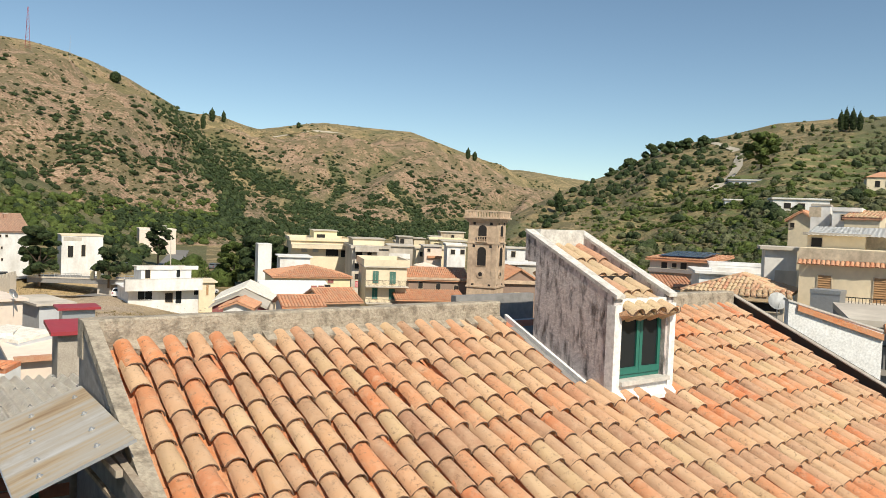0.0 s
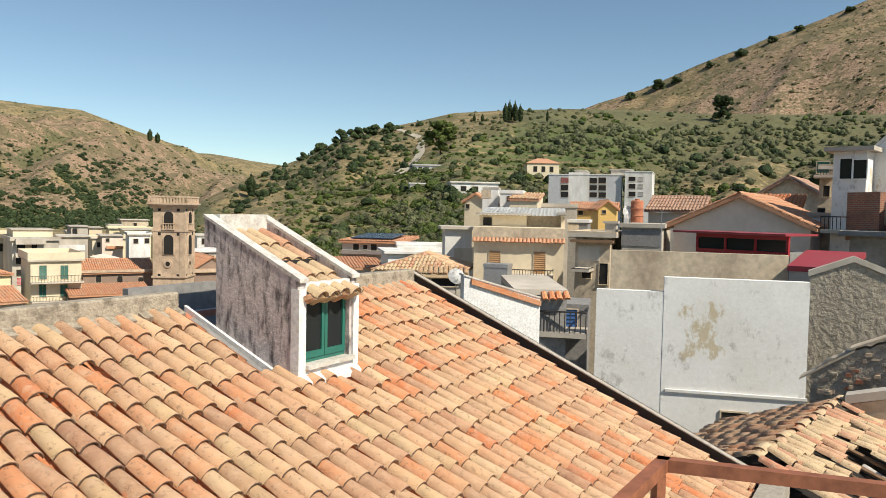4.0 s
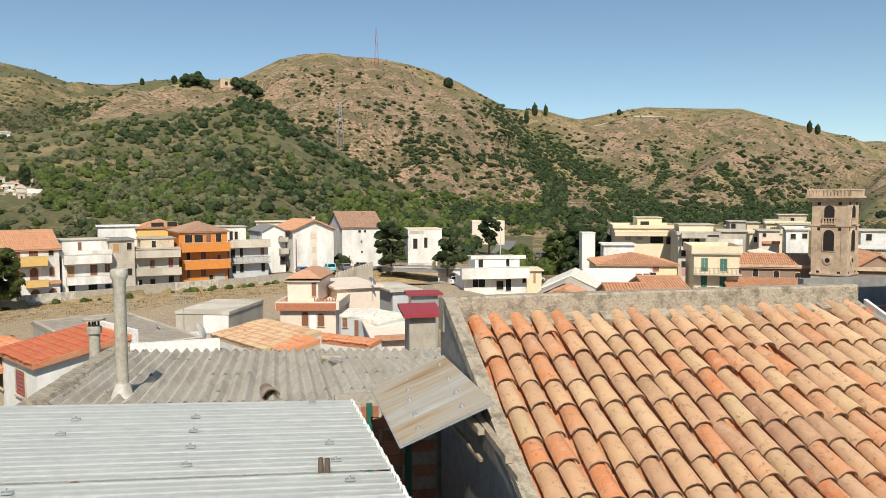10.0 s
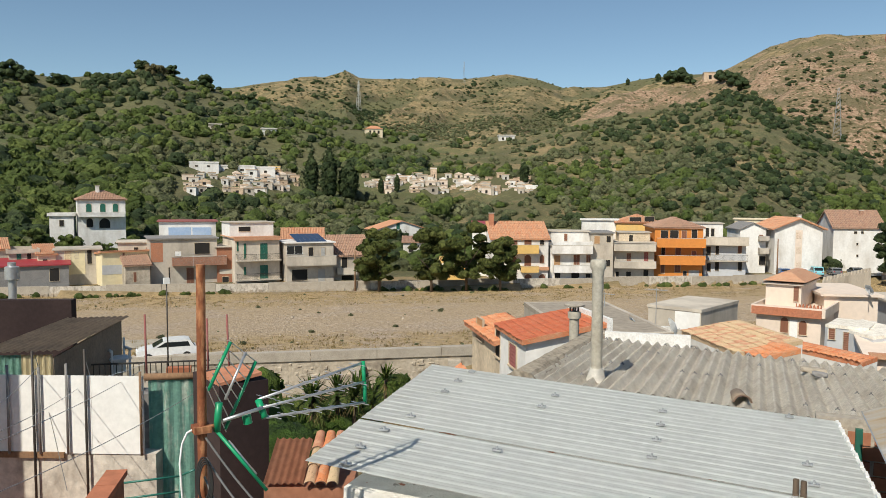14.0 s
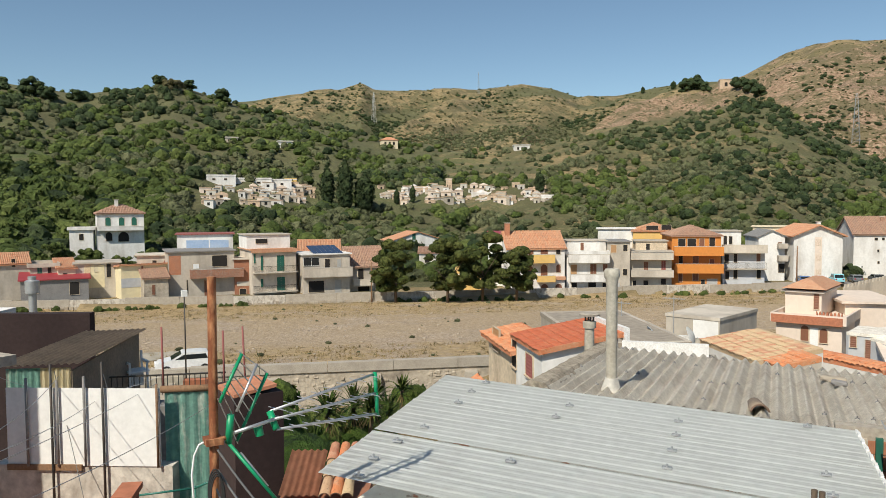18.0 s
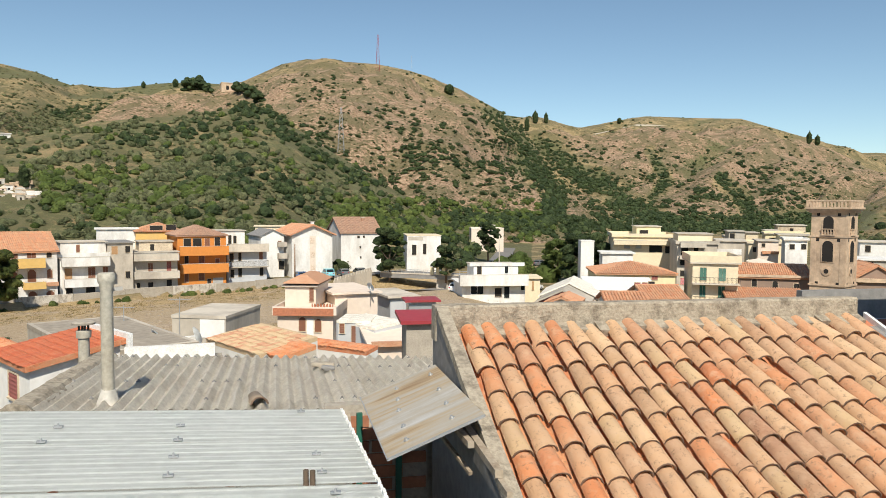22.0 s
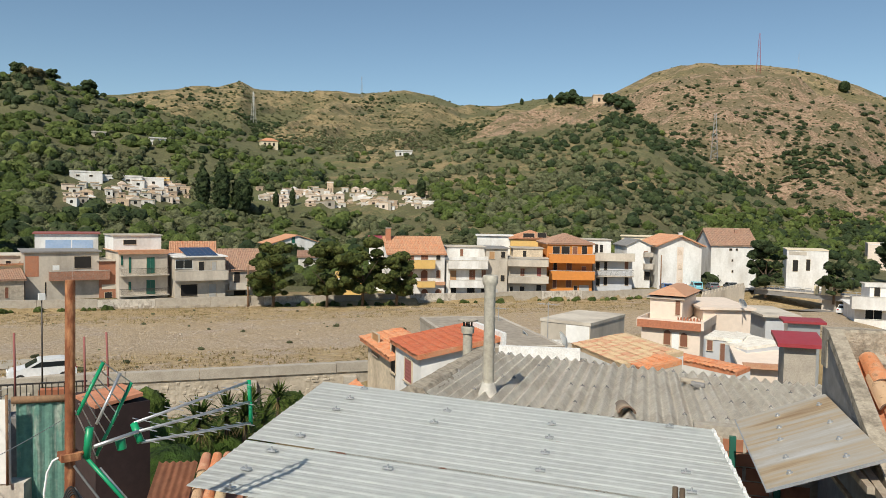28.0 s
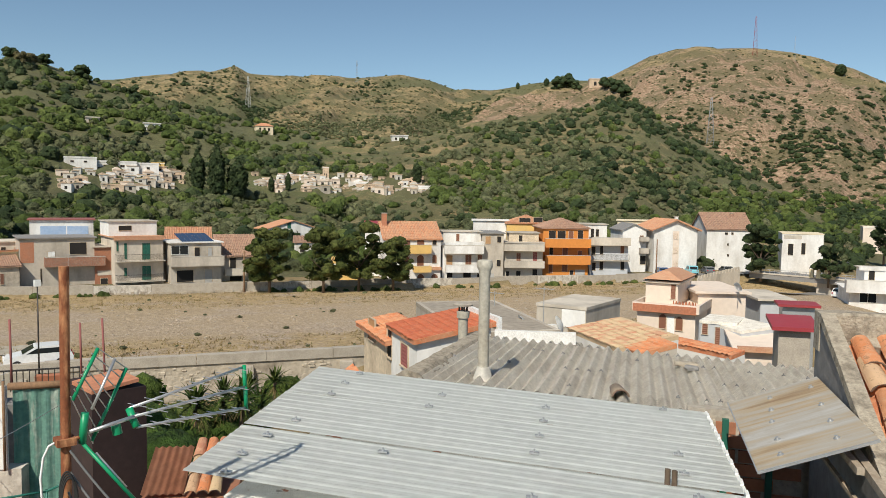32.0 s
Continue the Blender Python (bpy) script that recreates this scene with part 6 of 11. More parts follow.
house((-101.28, 108.50, 0.00), 53.3, 8.83, 11.00, 9.31, 'orange', 'hip', 1.80, 'roof_brown', [('b', 0.15, 5.65, 9.04, 7.37, 'orange'), ('b', 0.22, 2.41, 9.01, 4.14, 'orange'), ('w', 1.08, 7.27, 2.39, 8.78, 'dark'), ('w', 2.78, 7.29, 4.31, 8.80, 'dark'), ('w', 4.91, 7.31, 5.80, 8.81, 'brown_shutter'), ('w', 6.72, 7.33, 7.72, 8.94, 'dark'), ('w', 3.82, 4.17, 4.81, 5.79, 'brown_shutter'), ('w', 1.26, 4.15, 1.93, 5.55, 'dark'), ('w', 6.82, 3.99, 7.59, 4.96, 'brown_shutter'), ('w', 3.79, 0.93, 4.79, 2.55, 'brown_shutter'), ('w', 1.23, 0.68, 1.90, 2.31, 'brown_shutter'), ('w', 6.38, 0.20, 8.22, 1.28, 'grey_shutter'), ('w', 5.31, 0.19, 5.98, 1.16, 'dark')],
      'bright orange three-storey house with brown hipped roof', 'house', group='houses across the river')
house((-97.64, 117.86, 0.00), 48.2, 7.61, 10.00, 6.11, 'grey_blue', 'flat', 0.00, 'concrete_far', [('u', -2.35, 6.01, 3.89, 9.93, 'white'), ('v', 0.71, 7.40, 1.30, 9.08, 'dark'), ('v', 1.69, 7.53, 2.27, 8.98, 'dark'), ('b', -0.04, 6.00, 7.82, 7.54, 'concrete_far'), ('r', 0.26, 2.94, 7.70, 4.25, 'rail'), ('w', 0.44, 4.04, 1.22, 5.68, 'dark'), ('w', 2.13, 4.18, 2.71, 5.82, 'dark'), ('w', 0.63, 0.97, 1.31, 2.50, 'dark'), ('w', 2.11, 1.10, 2.79, 2.75, 'dark'), ('w', 6.15, 4.46, 6.82, 5.88, 'brown_shutter'), ('w', 6.24, 1.19, 6.92, 2.83, 'dark')],
      'grey and white house with terrace and two balconies', 'house', group='houses across the river')
house((-98.54, 129.57, 0.00), 52.4, 4.96, 10.00, 8.71, 'white', 'gable_y', 1.20, 'concrete_dark', [('b', 3.49, 3.92, 5.22, 5.07, 'concrete_far'), ('b', 3.42, 6.45, 5.14, 7.37, 'concrete_far'), ('w', 3.64, 6.45, 4.35, 7.60, 'brown_shutter'), ('w', 3.77, 1.62, 4.95, 3.35, 'dark')],
      'white house with dark sloping roof and curved balconies', 'house', group='houses across the river')
house((-110.48, 143.20, 0.00), 36.0, 9.78, 7.00, 10.17, 'cream', 'flat', 0.00, 'cream', [],
      'low pale wall and roof behind the white houses', 'house', group='houses across the river')
house((-93.73, 133.74, 0.00), 53.5, 9.07, 13.00, 8.94, 'white', 'gable_y', 1.90, 'roof_far', [('p', 3.93, 0.21, 5.23, 8.64, 'pinkish'), ('w', 4.06, 7.05, 4.88, 8.18, 'tan_shutter'), ('w', 4.16, 4.09, 4.98, 5.23, 'tan_shutter'), ('w', 4.26, 1.24, 5.08, 2.38, 'tan_shutter'), ('k', 5.88, 10.48, 6.60, 11.52, 'white')],
      'white gabled house with orange roof and brown stair windows', 'house', group='houses across the river', over=0.70)
house((-90.41, 148.00, 0.00), 45.9, 9.43, 13.00, 8.94, 'white', 'gable_x', 3.30, 'roof_brown', [('w', 3.78, 7.82, 4.34, 8.29, 'dark'), ('w', 5.10, 7.84, 5.55, 8.31, 'dark'), ('w', 4.30, 5.48, 4.65, 5.95, 'dark'), ('w', 4.39, 3.14, 4.74, 3.61, 'dark'), ('k', 6.07, 11.04, 6.67, 12.35, 'roof_brown')],
      'large white apartment house with brown gable roof', 'house', group='houses across the river')
house((-137.49, 2.66, 0.00), 86.7, 9.80, 5.00, 3.58, 'concrete_dark', 'shed', 0.90, 'red_metal', [('w', 6.99, 1.07, 8.38, 3.12, 'dark'), ('w', 1.60, 1.60, 2.54, 3.15, 'dark')],
      'dark low shed with red sheet roof beside the river wall', 'house', group='houses across the river')
house((-143.04, -0.58, 0.00), 93.2, 4.78, 8.00, 5.98, 'concrete_far', 'gable_x', 1.50, 'roof_far', [('w', 2.21, 5.55, 2.76, 6.87, 'dark')],
      'low grey and ochre house in the bank row', 'house', group='houses across the river')
house((-141.21, 4.19, 0.00), 91.3, 4.09, 8.00, 5.41, 'concrete_far', 'flat', 0.50, 'concrete_far', [('w', 1.05, 4.21, 1.76, 5.54, 'green_shutter'), ('w', 2.56, 4.14, 3.13, 5.49, 'dark')],
      'grey block house with flat roof', 'house', group='houses across the river')
house((-139.69, 8.17, 0.00), 90.0, 2.62, 8.00, 5.09, 'cream', 'shed', 1.20, 'roof_far', [('w', 0.75, 3.27, 1.33, 4.44, 'dark')],
      'low house with orange clay roof', 'house', group='houses across the river')
# ---- roofs on this bank ----
house((-38.84, 53.17, 2.50), 21.8, 4.75, 9.00, 3.26, 'pinkish', 'flat', 0.50, 'pinkish', [('a', 1.85, 1.85, 2.41, 3.06, 'brown_shutter'), ('a', 3.20, 1.80, 3.76, 2.92, 'brown_shutter'), ('p', 2.52, 1.22, 3.08, 2.92, 'plastic_white'), ('c', -0.28, 3.21, 4.85, 3.84, 'terracotta_trim'), ('u', 0.00, 3.16, 2.74, 5.35, 'pinkish'), ('h', -0.18, 5.67, 3.14, 6.35, 'roof_far'), ('g', 2.93, 3.40, 4.75, 4.23, 'terracotta_trim'), ('v', 2.17, 4.04, 2.55, 5.25, 'brown_shutter')],
      'cream house with terracotta trim and scalloped roof parapet', 'house', group='houses on the near bank')
house((-36.93, 59.27, 2.50), 48.1, 4.10, 8.00, 4.42, 'pinkish', 'flat', 0.00, 'pinkish', [],
      'plain cream wing with a blank wall', 'house', group='houses on the near bank')
house((-23.33, 41.75, 2.00), 37.7, 2.12, 3.00, 4.17, 'pinkish', 'shed', 0.50, 'pinkish', [('c', -0.06, 4.17, 2.12, 4.46, 'roof_far')],
      'pale pink lean-to with sloping clay strip', 'house', group='houses on the near bank')
house((-17.85, 35.59, 3.00), 35.3, 1.41, 1.60, 5.81, 'concrete', 'shed', 0.30, 'red_metal', [],
      'grey block store with red sheet roof', 'house', group='houses on the near bank')
house((-34.87, 66.20, 2.00), 46.6, 2.71, 7.00, 3.98, 'grey_blue', 'flat', 0.00, 'concrete_far', [],
      'pale blue corrugated shed', 'house', group='houses on the near bank')
house((-27.48, 55.37, 3.00), 35.2, 2.22, 1.50, 4.20, 'galv', 'shed', 0.05, 'red_metal', [],
      'small shed of striped metal sheets with red roof', 'house', group='houses on the near bank')
house((-35.73, 37.61, 4.00), 16.3, 3.61, 6.00, 3.70, 'concrete_far', 'flat', 0.00, 'concrete_far', [('p', 1.89, 2.47, 3.54, 3.65, 'white')],
      'grey roof-top room with pale rendered wall', 'house', group='houses on the near bank', over=0.05)
house((-26.11, 24.62, 3.00), 57.7, 3.24, 0.30, 5.93, 'whitewall', 'none', 0.00, 'concrete_far', [],
      'low whitewashed wall of the gravel-roofed house', 'house', group='houses on the near bank', over=0.10)
# ---- village centre ----
house((-44.78, 109.10, -1.20), 32.0, 9.97, 9.00, 4.13, 'white', 'flat', 0.00, 'white', [('u', 2.25, 4.03, 9.50, 6.92, 'white'), ('b', -0.62, 4.06, 10.16, 5.77, 'white'), ('w', 1.32, 2.67, 3.30, 4.13, 'glass'), ('w', 5.14, 2.23, 6.20, 3.58, 'dark'), ('w', 6.62, 2.00, 7.47, 3.84, 'glass'), ('w', 9.29, 3.22, 9.91, 4.69, 'glass'), ('c', 1.01, 7.05, 9.73, 7.59, 'white'), ('v', 2.81, 5.54, 3.51, 6.84, 'dark'), ('v', 7.29, 5.66, 7.84, 6.78, 'glass')],
      'white modern villa with roof terrace and flat overhanging roof', 'house', group='village houses')
house((-37.48, 118.12, -1.20), 25.1, 2.41, 6.00, 4.69, 'cream', 'flat', 0.00, 'cream', [('w', 1.10, 2.81, 1.43, 4.33, 'tan_shutter')],
      'yellowish annexe beside the white villa', 'house', group='village houses')
house((-33.20, 137.97, -1.20), 21.1, 2.40, 4.00, 10.03, 'white', 'flat', 0.00, 'white', [],
      'tall blank white stair tower', 'house', group='village houses', over=0.05)
house((-29.48, 149.02, -1.20), 15.0, 11.67, 14.00, 10.64, 'cream', 'flat', 0.50, 'pale_yellow', [('u', 4.75, 10.54, 9.42, 12.57, 'pale_yellow'), ('v', 5.34, 11.15, 7.00, 11.89, 'dark'), ('b', 0.06, 9.20, 11.71, 10.01, 'cream'), ('w', 2.05, 8.43, 3.15, 9.24, 'grey_shutter'), ('w', 4.21, 8.47, 5.31, 9.28, 'grey_shutter'), ('w', 6.81, 7.77, 9.20, 9.11, 'dark'), ('w', 9.81, 7.61, 11.12, 8.95, 'dark')],
      'cream apartment house with balconies and yellow rooftop room', 'house', group='village houses')
house((-16.30, 138.95, -1.20), 13.4, 6.74, 12.00, 10.02, 'concrete_far', 'flat', 0.40, 'concrete_far', [('u', 0.53, 9.92, 6.43, 11.63, 'cream'), ('b', 0.37, 9.47, 4.68, 10.36, 'concrete_far'), ('w', 0.67, 8.09, 1.85, 9.43, 'dark'), ('w', 2.77, 8.26, 3.57, 9.48, 'dark'), ('b', 0.32, 7.39, 2.64, 8.00, 'concrete_far'), ('w', 0.53, 6.29, 2.29, 7.39, 'dark'), ('w', 0.58, 4.34, 2.34, 5.36, 'dark'), ('w', 0.66, 2.87, 2.30, 4.01, 'car_red')],
      'grey apartment house with dark balconies', 'house', group='village houses')
house((-10.27, 149.54, -1.20), 7.1, 4.59, 10.00, 10.22, 'concrete_far', 'flat', 0.00, 'concrete_far', [('p', -0.26, 7.86, 4.08, 8.84, 'white'), ('w', 1.62, 6.64, 2.76, 7.79, 'plastic_white')],
      'grey house with pale shutters above the terrace', 'house', group='village houses')
house((-23.92, 109.33, -1.20), 19.6, 11.14, 11.00, 6.78, 'pale_yellow', 'hip', 1.40, 'roof_far', [('w', 7.77, 5.98, 8.62, 6.48, 'dark_red')],
      'pale yellow house with hipped orange roof', 'house', group='village houses')
house((-26.92, 127.09, -1.20), 16.9, 5.02, 6.00, 8.61, 'white', 'flat', 0.00, 'white', [],
      'white flat roofed block with pale sheet roof', 'house', group='village houses')
house((-22.03, 95.40, -1.20), 16.6, 8.47, 9.00, 5.85, 'cream', 'shed', 0.70, 'plastic_white', [('w', 5.81, 6.16, 6.50, 6.87, 'dark_red'), ('w', 6.71, 6.19, 7.40, 6.89, 'dark_red'), ('w', 7.49, 6.36, 8.24, 7.03, 'dark')],
      'long shed with white metal roof', 'house', group='village houses')
house((-24.63, 82.31, -1.20), 8.9, 5.49, 6.00, 5.61, 'dark_red', 'gable_y', 1.30, 'concrete_far', [],
      'dull red gabled shed wall with grey roof behind', 'house', group='village houses')
house((-25.96, 88.18, -1.20), 10.4, 6.52, 9.00, 5.65, 'concrete_far', 'gable_y', 1.50, 'asbestos', [],
      'grey gabled shed with asbestos roof', 'house', group='village houses')
house((-20.24, 71.09, -1.20), 5.0, 2.55, 4.00, 6.96, 'white', 'gable_y', 0.50, 'roof_far', [],
      'small house with orange clay roofs at two levels', 'house', group='village houses')
house((-15.14, 74.39, -1.20), 22.2, 3.78, 5.00, 6.80, 'white', 'gable_x', 0.75, 'roof_far', [],
      'tiled orange roof of a low house', 'house', group='village houses')
house((-12.72, 82.94, -1.20), 29.5, 4.29, 6.00, 6.40, 'concrete_far', 'gable_x', 1.10, 'roof_far', [],
      'steep clay roof of a low stone house', 'house', group='village houses')
house((-10.56, 107.38, -1.20), 12.2, 5.83, 10.00, 8.83, 'cream', 'flat', 0.90, 'concrete_far', [('w', 0.97, 6.58, 1.80, 8.30, 'green_shutter'), ('w', 3.38, 6.54, 4.27, 8.25, 'green_shutter'), ('r', -0.11, 6.11, 5.91, 7.11, 'rail'), ('w', 0.95, 4.33, 1.72, 5.89, 'green_shutter'), ('w', 3.34, 4.27, 4.19, 5.83, 'green_shutter'), ('r', -0.04, 3.73, 5.98, 4.54, 'rail')],
      'cream house with green shutters and slab balcony', 'house', group='village houses')
house((-4.99, 115.79, -1.20), 10.3, 9.27, 8.00, 6.56, 'brown_plaster', 'gable_x', 1.50, 'roof_far', [('a', 1.63, 5.25, 2.33, 6.30, 'dark'), ('a', 4.38, 5.04, 5.10, 6.11, 'dark'), ('a', 7.16, 4.83, 7.89, 5.86, 'dark'), ('c', -0.35, 6.65, 9.27, 6.98, 'stone')],
      'brown church nave with orange roof and arched windows', 'church', group='village houses', name='church')
house((-5.86, 105.73, -1.20), 12.8, 9.46, 4.00, 4.40, 'brown_plaster', 'shed', 1.00, 'roof_far', [],
      'low orange roof along the church', 'house', group='village houses')
house((-4.97, 149.81, -1.20), -13.6, 8.19, 8.00, 6.66, 'white', 'shed_x', -2.40, 'pinkish', [],
      'house with long pinkish sloping roof', 'house', group='village houses')
house((-3.97, 171.85, -1.20), 6.7, 3.97, 9.00, 9.57, 'pinkish', 'flat', 0.00, 'concrete_far', [('w', 0.74, 8.40, 1.42, 9.12, 'dark'), ('c', 0.79, 6.96, 4.06, 7.53, 'roof_far')],
      'pale pink village house with clay eave', 'house', group='village houses')
house((0.14, 179.89, -1.20), 5.1, 5.55, 9.00, 10.64, 'pale_yellow', 'flat', 0.00, 'concrete_far', [('w', 3.58, 9.50, 4.71, 10.48, 'dark'), ('b', 0.34, 6.68, 5.24, 7.92, 'white'), ('a', 2.39, 5.01, 3.54, 6.25, 'dark')],
      'pale yellow village house with white balcony', 'house', group='village houses')
house((-10.62, 187.60, -1.20), 8.7, 3.45, 9.00, 11.01, 'concrete_far', 'flat', 0.00, 'concrete_far', [('w', 0.28, 9.43, 1.30, 10.65, 'dark')],
      'grey far village house', 'house', group='village houses')
house((-7.26, 195.76, -1.20), 7.8, 2.79, 9.00, 10.50, 'cream', 'flat', 0.00, 'concrete_far', [],
      'cream far village house', 'house', group='village houses')
house((-2.89, 203.87, -1.20), 6.5, 2.81, 9.00, 10.96, 'cream', 'flat', 0.00, 'concrete_far', [('w', 0.53, 9.84, 1.06, 10.52, 'dark')],
      'small cream far house', 'house', group='village houses')
house((-0.35, 211.89, -1.20), 5.3, 6.47, 9.00, 12.16, 'beige_stained', 'flat', 0.00, 'concrete_far', [('w', 2.86, 10.59, 3.67, 11.47, 'dark')],
      'beige far house with small windows', 'house', group='village houses')
house((9.30, 118.64, -1.20), 8.2, 6.42, 10.00, 6.46, 'brown_plaster', 'gable_y', 2.00, 'roof_far', [('c', -0.13, 6.29, 6.43, 6.82, 'stone'), ('w', 1.85, 4.21, 3.24, 4.92, 'dark')],
      'church front gable in brown plaster with stone cornice', 'church', name='church')
house((11.74, 139.51, -1.20), 2.0, 6.83, 9.00, 8.10, 'concrete_far', 'flat', 0.00, 'white', [('w', 0.60, 6.89, 2.20, 7.92, 'dark')],
      'dark roofed house behind the tower', 'house', group='village houses')
house((14.10, 164.40, -1.20), -1.6, 4.54, 8.00, 10.09, 'white', 'flat', 0.00, 'concrete_far', [('w', 0.92, 8.30, 1.82, 9.52, 'dark')],
      'white house behind the tower', 'house', group='village houses')
house((-5.89, 174.90, -1.20), 5.9, 6.98, 9.00, 8.91, 'cream', 'flat', 0.30, 'concrete_far', [('w', 0.88, 7.12, 1.83, 8.16, 'dark'), ('w', 3.09, 7.20, 4.04, 8.24, 'dark')],
      'cream far house with dark windows', 'house', group='village houses')
house((-2.88, 189.98, -1.20), 4.6, 8.91, 9.00, 10.53, 'pale_yellow', 'flat', 0.30, 'concrete_far', [('w', 0.87, 8.59, 1.90, 9.72, 'dark'), ('w', 3.27, 8.68, 4.31, 9.80, 'dark')],
      'pale yellow far house', 'house', group='village houses')
house((-11.91, 199.65, -1.20), 7.6, 6.43, 9.00, 9.16, 'concrete_far', 'flat', 0.30, 'concrete_far', [('w', 0.95, 7.12, 2.03, 8.31, 'dark'), ('w', 3.48, 7.21, 4.56, 8.39, 'dark')],
      'grey far house with flat roof', 'house', group='village houses')
house((1.14, 160.00, -1.20), 4.0, 3.85, 9.00, 10.25, 'white', 'flat', 0.30, 'concrete_far', [('w', 0.78, 8.62, 1.65, 9.57, 'dark'), ('w', 2.80, 8.69, 3.68, 9.64, 'dark')],
      'white far house with red shade', 'house', group='village houses')
house((-79.39, 159.14, 0.00), 31.2, 8.00, 10.00, 8.21, 'white', 'flat', 0.00, 'cream', [('w', 1.23, 3.77, 2.22, 6.11, 'dark'), ('w', 3.81, 3.98, 4.56, 6.33, 'dark'), ('p', 0.36, 7.17, 3.82, 7.95, 'concrete_far')],
      'long white house beside the valley bridge', 'house', group='village houses', over=0.10)
house((-99.57, 250.80, 0.00), 26.4, 11.47, 10.00, 7.29, 'pinkish', 'flat', 0.30, 'white', [('w', 2.64, 5.27, 4.22, 6.47, 'dark'), ('w', 7.44, 5.22, 9.04, 6.42, 'dark'), ('u', 4.24, 7.19, 8.68, 8.58, 'white')],
      'pinkish flat-topped house up the valley', 'house', group='village houses', over=0.10)
# ---- right-hand houses ----
house((20.62, 75.36, 4.00), -31.3, 5.89, 9.00, 7.62, 'concrete_far', 'shed', 0.25, 'roof_far', [('w', 1.15, 6.89, 1.75, 7.48, 'dark'), ('w', 2.19, 7.00, 2.64, 7.44, 'dark'), ('w', 3.00, 6.88, 3.60, 7.52, 'dark'), ('s', 0.70, 8.52, 5.14, 7.85, 'solar'), ('c', -0.03, 6.51, 4.43, 6.86, 'concrete_dark')],
      'grey house with orange roof carrying solar panels', 'house', group='houses on the right')
house((17.78, 67.84, 4.00), -10.3, 4.44, 7.00, 5.44, 'white', 'shed', 0.55, 'roof_far', [],
      'low orange roofed house below the solar roof', 'house', group='houses on the right')
house((20.61, 60.74, 4.00), -12.7, 4.89, 6.00, 7.36, 'white', 'flat', 0.00, 'white', [('p', 0.93, 7.36, 4.64, 7.90, 'white')],
      'white terrace walls stepping up behind roofs', 'house', group='houses on the right')
house((23.27, 66.17, 4.00), -17.0, 4.49, 3.00, 7.82, 'white', 'flat', 0.00, 'white', [],
      'long white parapet above the terrace walls', 'house', group='houses on the right', over=0.05)
house((21.94, 51.69, 4.00), -19.8, 1.97, 4.00, 9.69, 'white', 'flat', 0.00, 'concrete_far', [('p', 0.66, 7.02, 2.02, 8.31, 'concrete_far')],
      'white block wall beside the cream house', 'house', group='houses on the right')
house((14.29, 43.87, 5.00), -30.8, 4.82, 6.50, 6.36, 'cream', 'hip', 0.95, 'clay_pale', [],
      'pale clay hipped roof of a low house', 'house', group='houses on the right')
house((14.01, 35.48, 6.00), -22.7, 1.88, 2.20, 5.69, 'concrete_far', 'shed', 0.15, 'clay_pale', [('w', 0.36, 5.26, 1.67, 5.63, 'dark')],
      'small house with pale striped canopy', 'house', group='houses on the right')
house((20.49, 43.58, 6.00), -31.3, 5.60, 8.00, 8.08, 'cream', 'none', 0.00, 'concrete_far', [('w', 0.99, 5.82, 1.67, 6.56, 'tan_shutter'), ('w', 3.77, 5.19, 4.48, 6.59, 'tan_shutter'), ('p', -0.07, 7.44, 5.61, 8.06, 'beige_stained'), ('e', -0.10, 7.14, 5.69, 7.44, 'roof_far'), ('u', 0.10, 7.98, 3.15, 8.81, 'cream'), ('v', 0.32, 8.12, 0.89, 8.66, 'dark'), ('U', 3.12, 8.08, 5.47, 8.88, 'dark'), ('u', 5.39, 7.98, 5.66, 8.92, 'cream'), ('o', -0.00, 8.82, 5.69, 9.37, 'white_sheet'), ('r', 2.14, 5.07, 5.00, 5.57, 'rail'), ('p', 2.15, 4.96, 5.00, 5.20, 'beige_stained')],
      'cream two-storey house with brown shutters and white sheet roof', 'house', group='houses on the right', over=0.10)
house((19.33, 39.70, 7.50), -40.6, 1.40, 1.20, 4.32, 'galv', 'flat', 0.00, 'galv', [],
      'grey corrugated balcony enclosure', 'house', group='houses on the right', over=0.03)
house((21.71, 33.80, 6.00), -43.7, 1.77, 5.00, 7.83, 'beige_stained', 'flat', 0.10, 'concrete_far', [('p', 0.17, 6.61, 1.27, 7.37, 'concrete_far'), ('w', 0.39, 5.70, 0.84, 6.23, 'dark'), ('c', -0.21, 7.55, 1.97, 7.70, 'wood'), ('k', 1.20, 7.82, 1.80, 8.53, 'concrete_far'), ('w', 1.27, 5.43, 1.69, 6.50, 'dark'), ('r', 0.12, 6.11, 0.98, 6.30, 'rail')],
      'narrow grey house with stacked chimneys and terraces', 'house', group='houses on the right')
house((23.64, 32.50, 7.00), -43.2, 1.97, 6.00, 7.37, 'concrete_far', 'flat', 0.00, 'concrete_far', [('p', -0.02, 6.43, 1.91, 7.31, 'concrete_dark')],
      'grey rendered house behind the terrace wall', 'house', group='houses on the right', over=0.15)
house((27.75, 44.18, 7.00), -36.6, 1.27, 4.00, 7.42, 'concrete_dark', 'flat', 0.00, 'white', [('p', -0.01, 6.46, 0.70, 7.30, 'beige_stained')],
      'low grey room with a roof hatch', 'house', group='houses on the right', over=0.10)
house((17.45, 24.62, 8.00), -36.0, 6.35, 0.35, 5.64, 'beige_stained', 'none', 0.00, 'concrete_far', [],
      'long stained beige terrace wall', 'wall', group='houses on the right', name='terrace_wall')
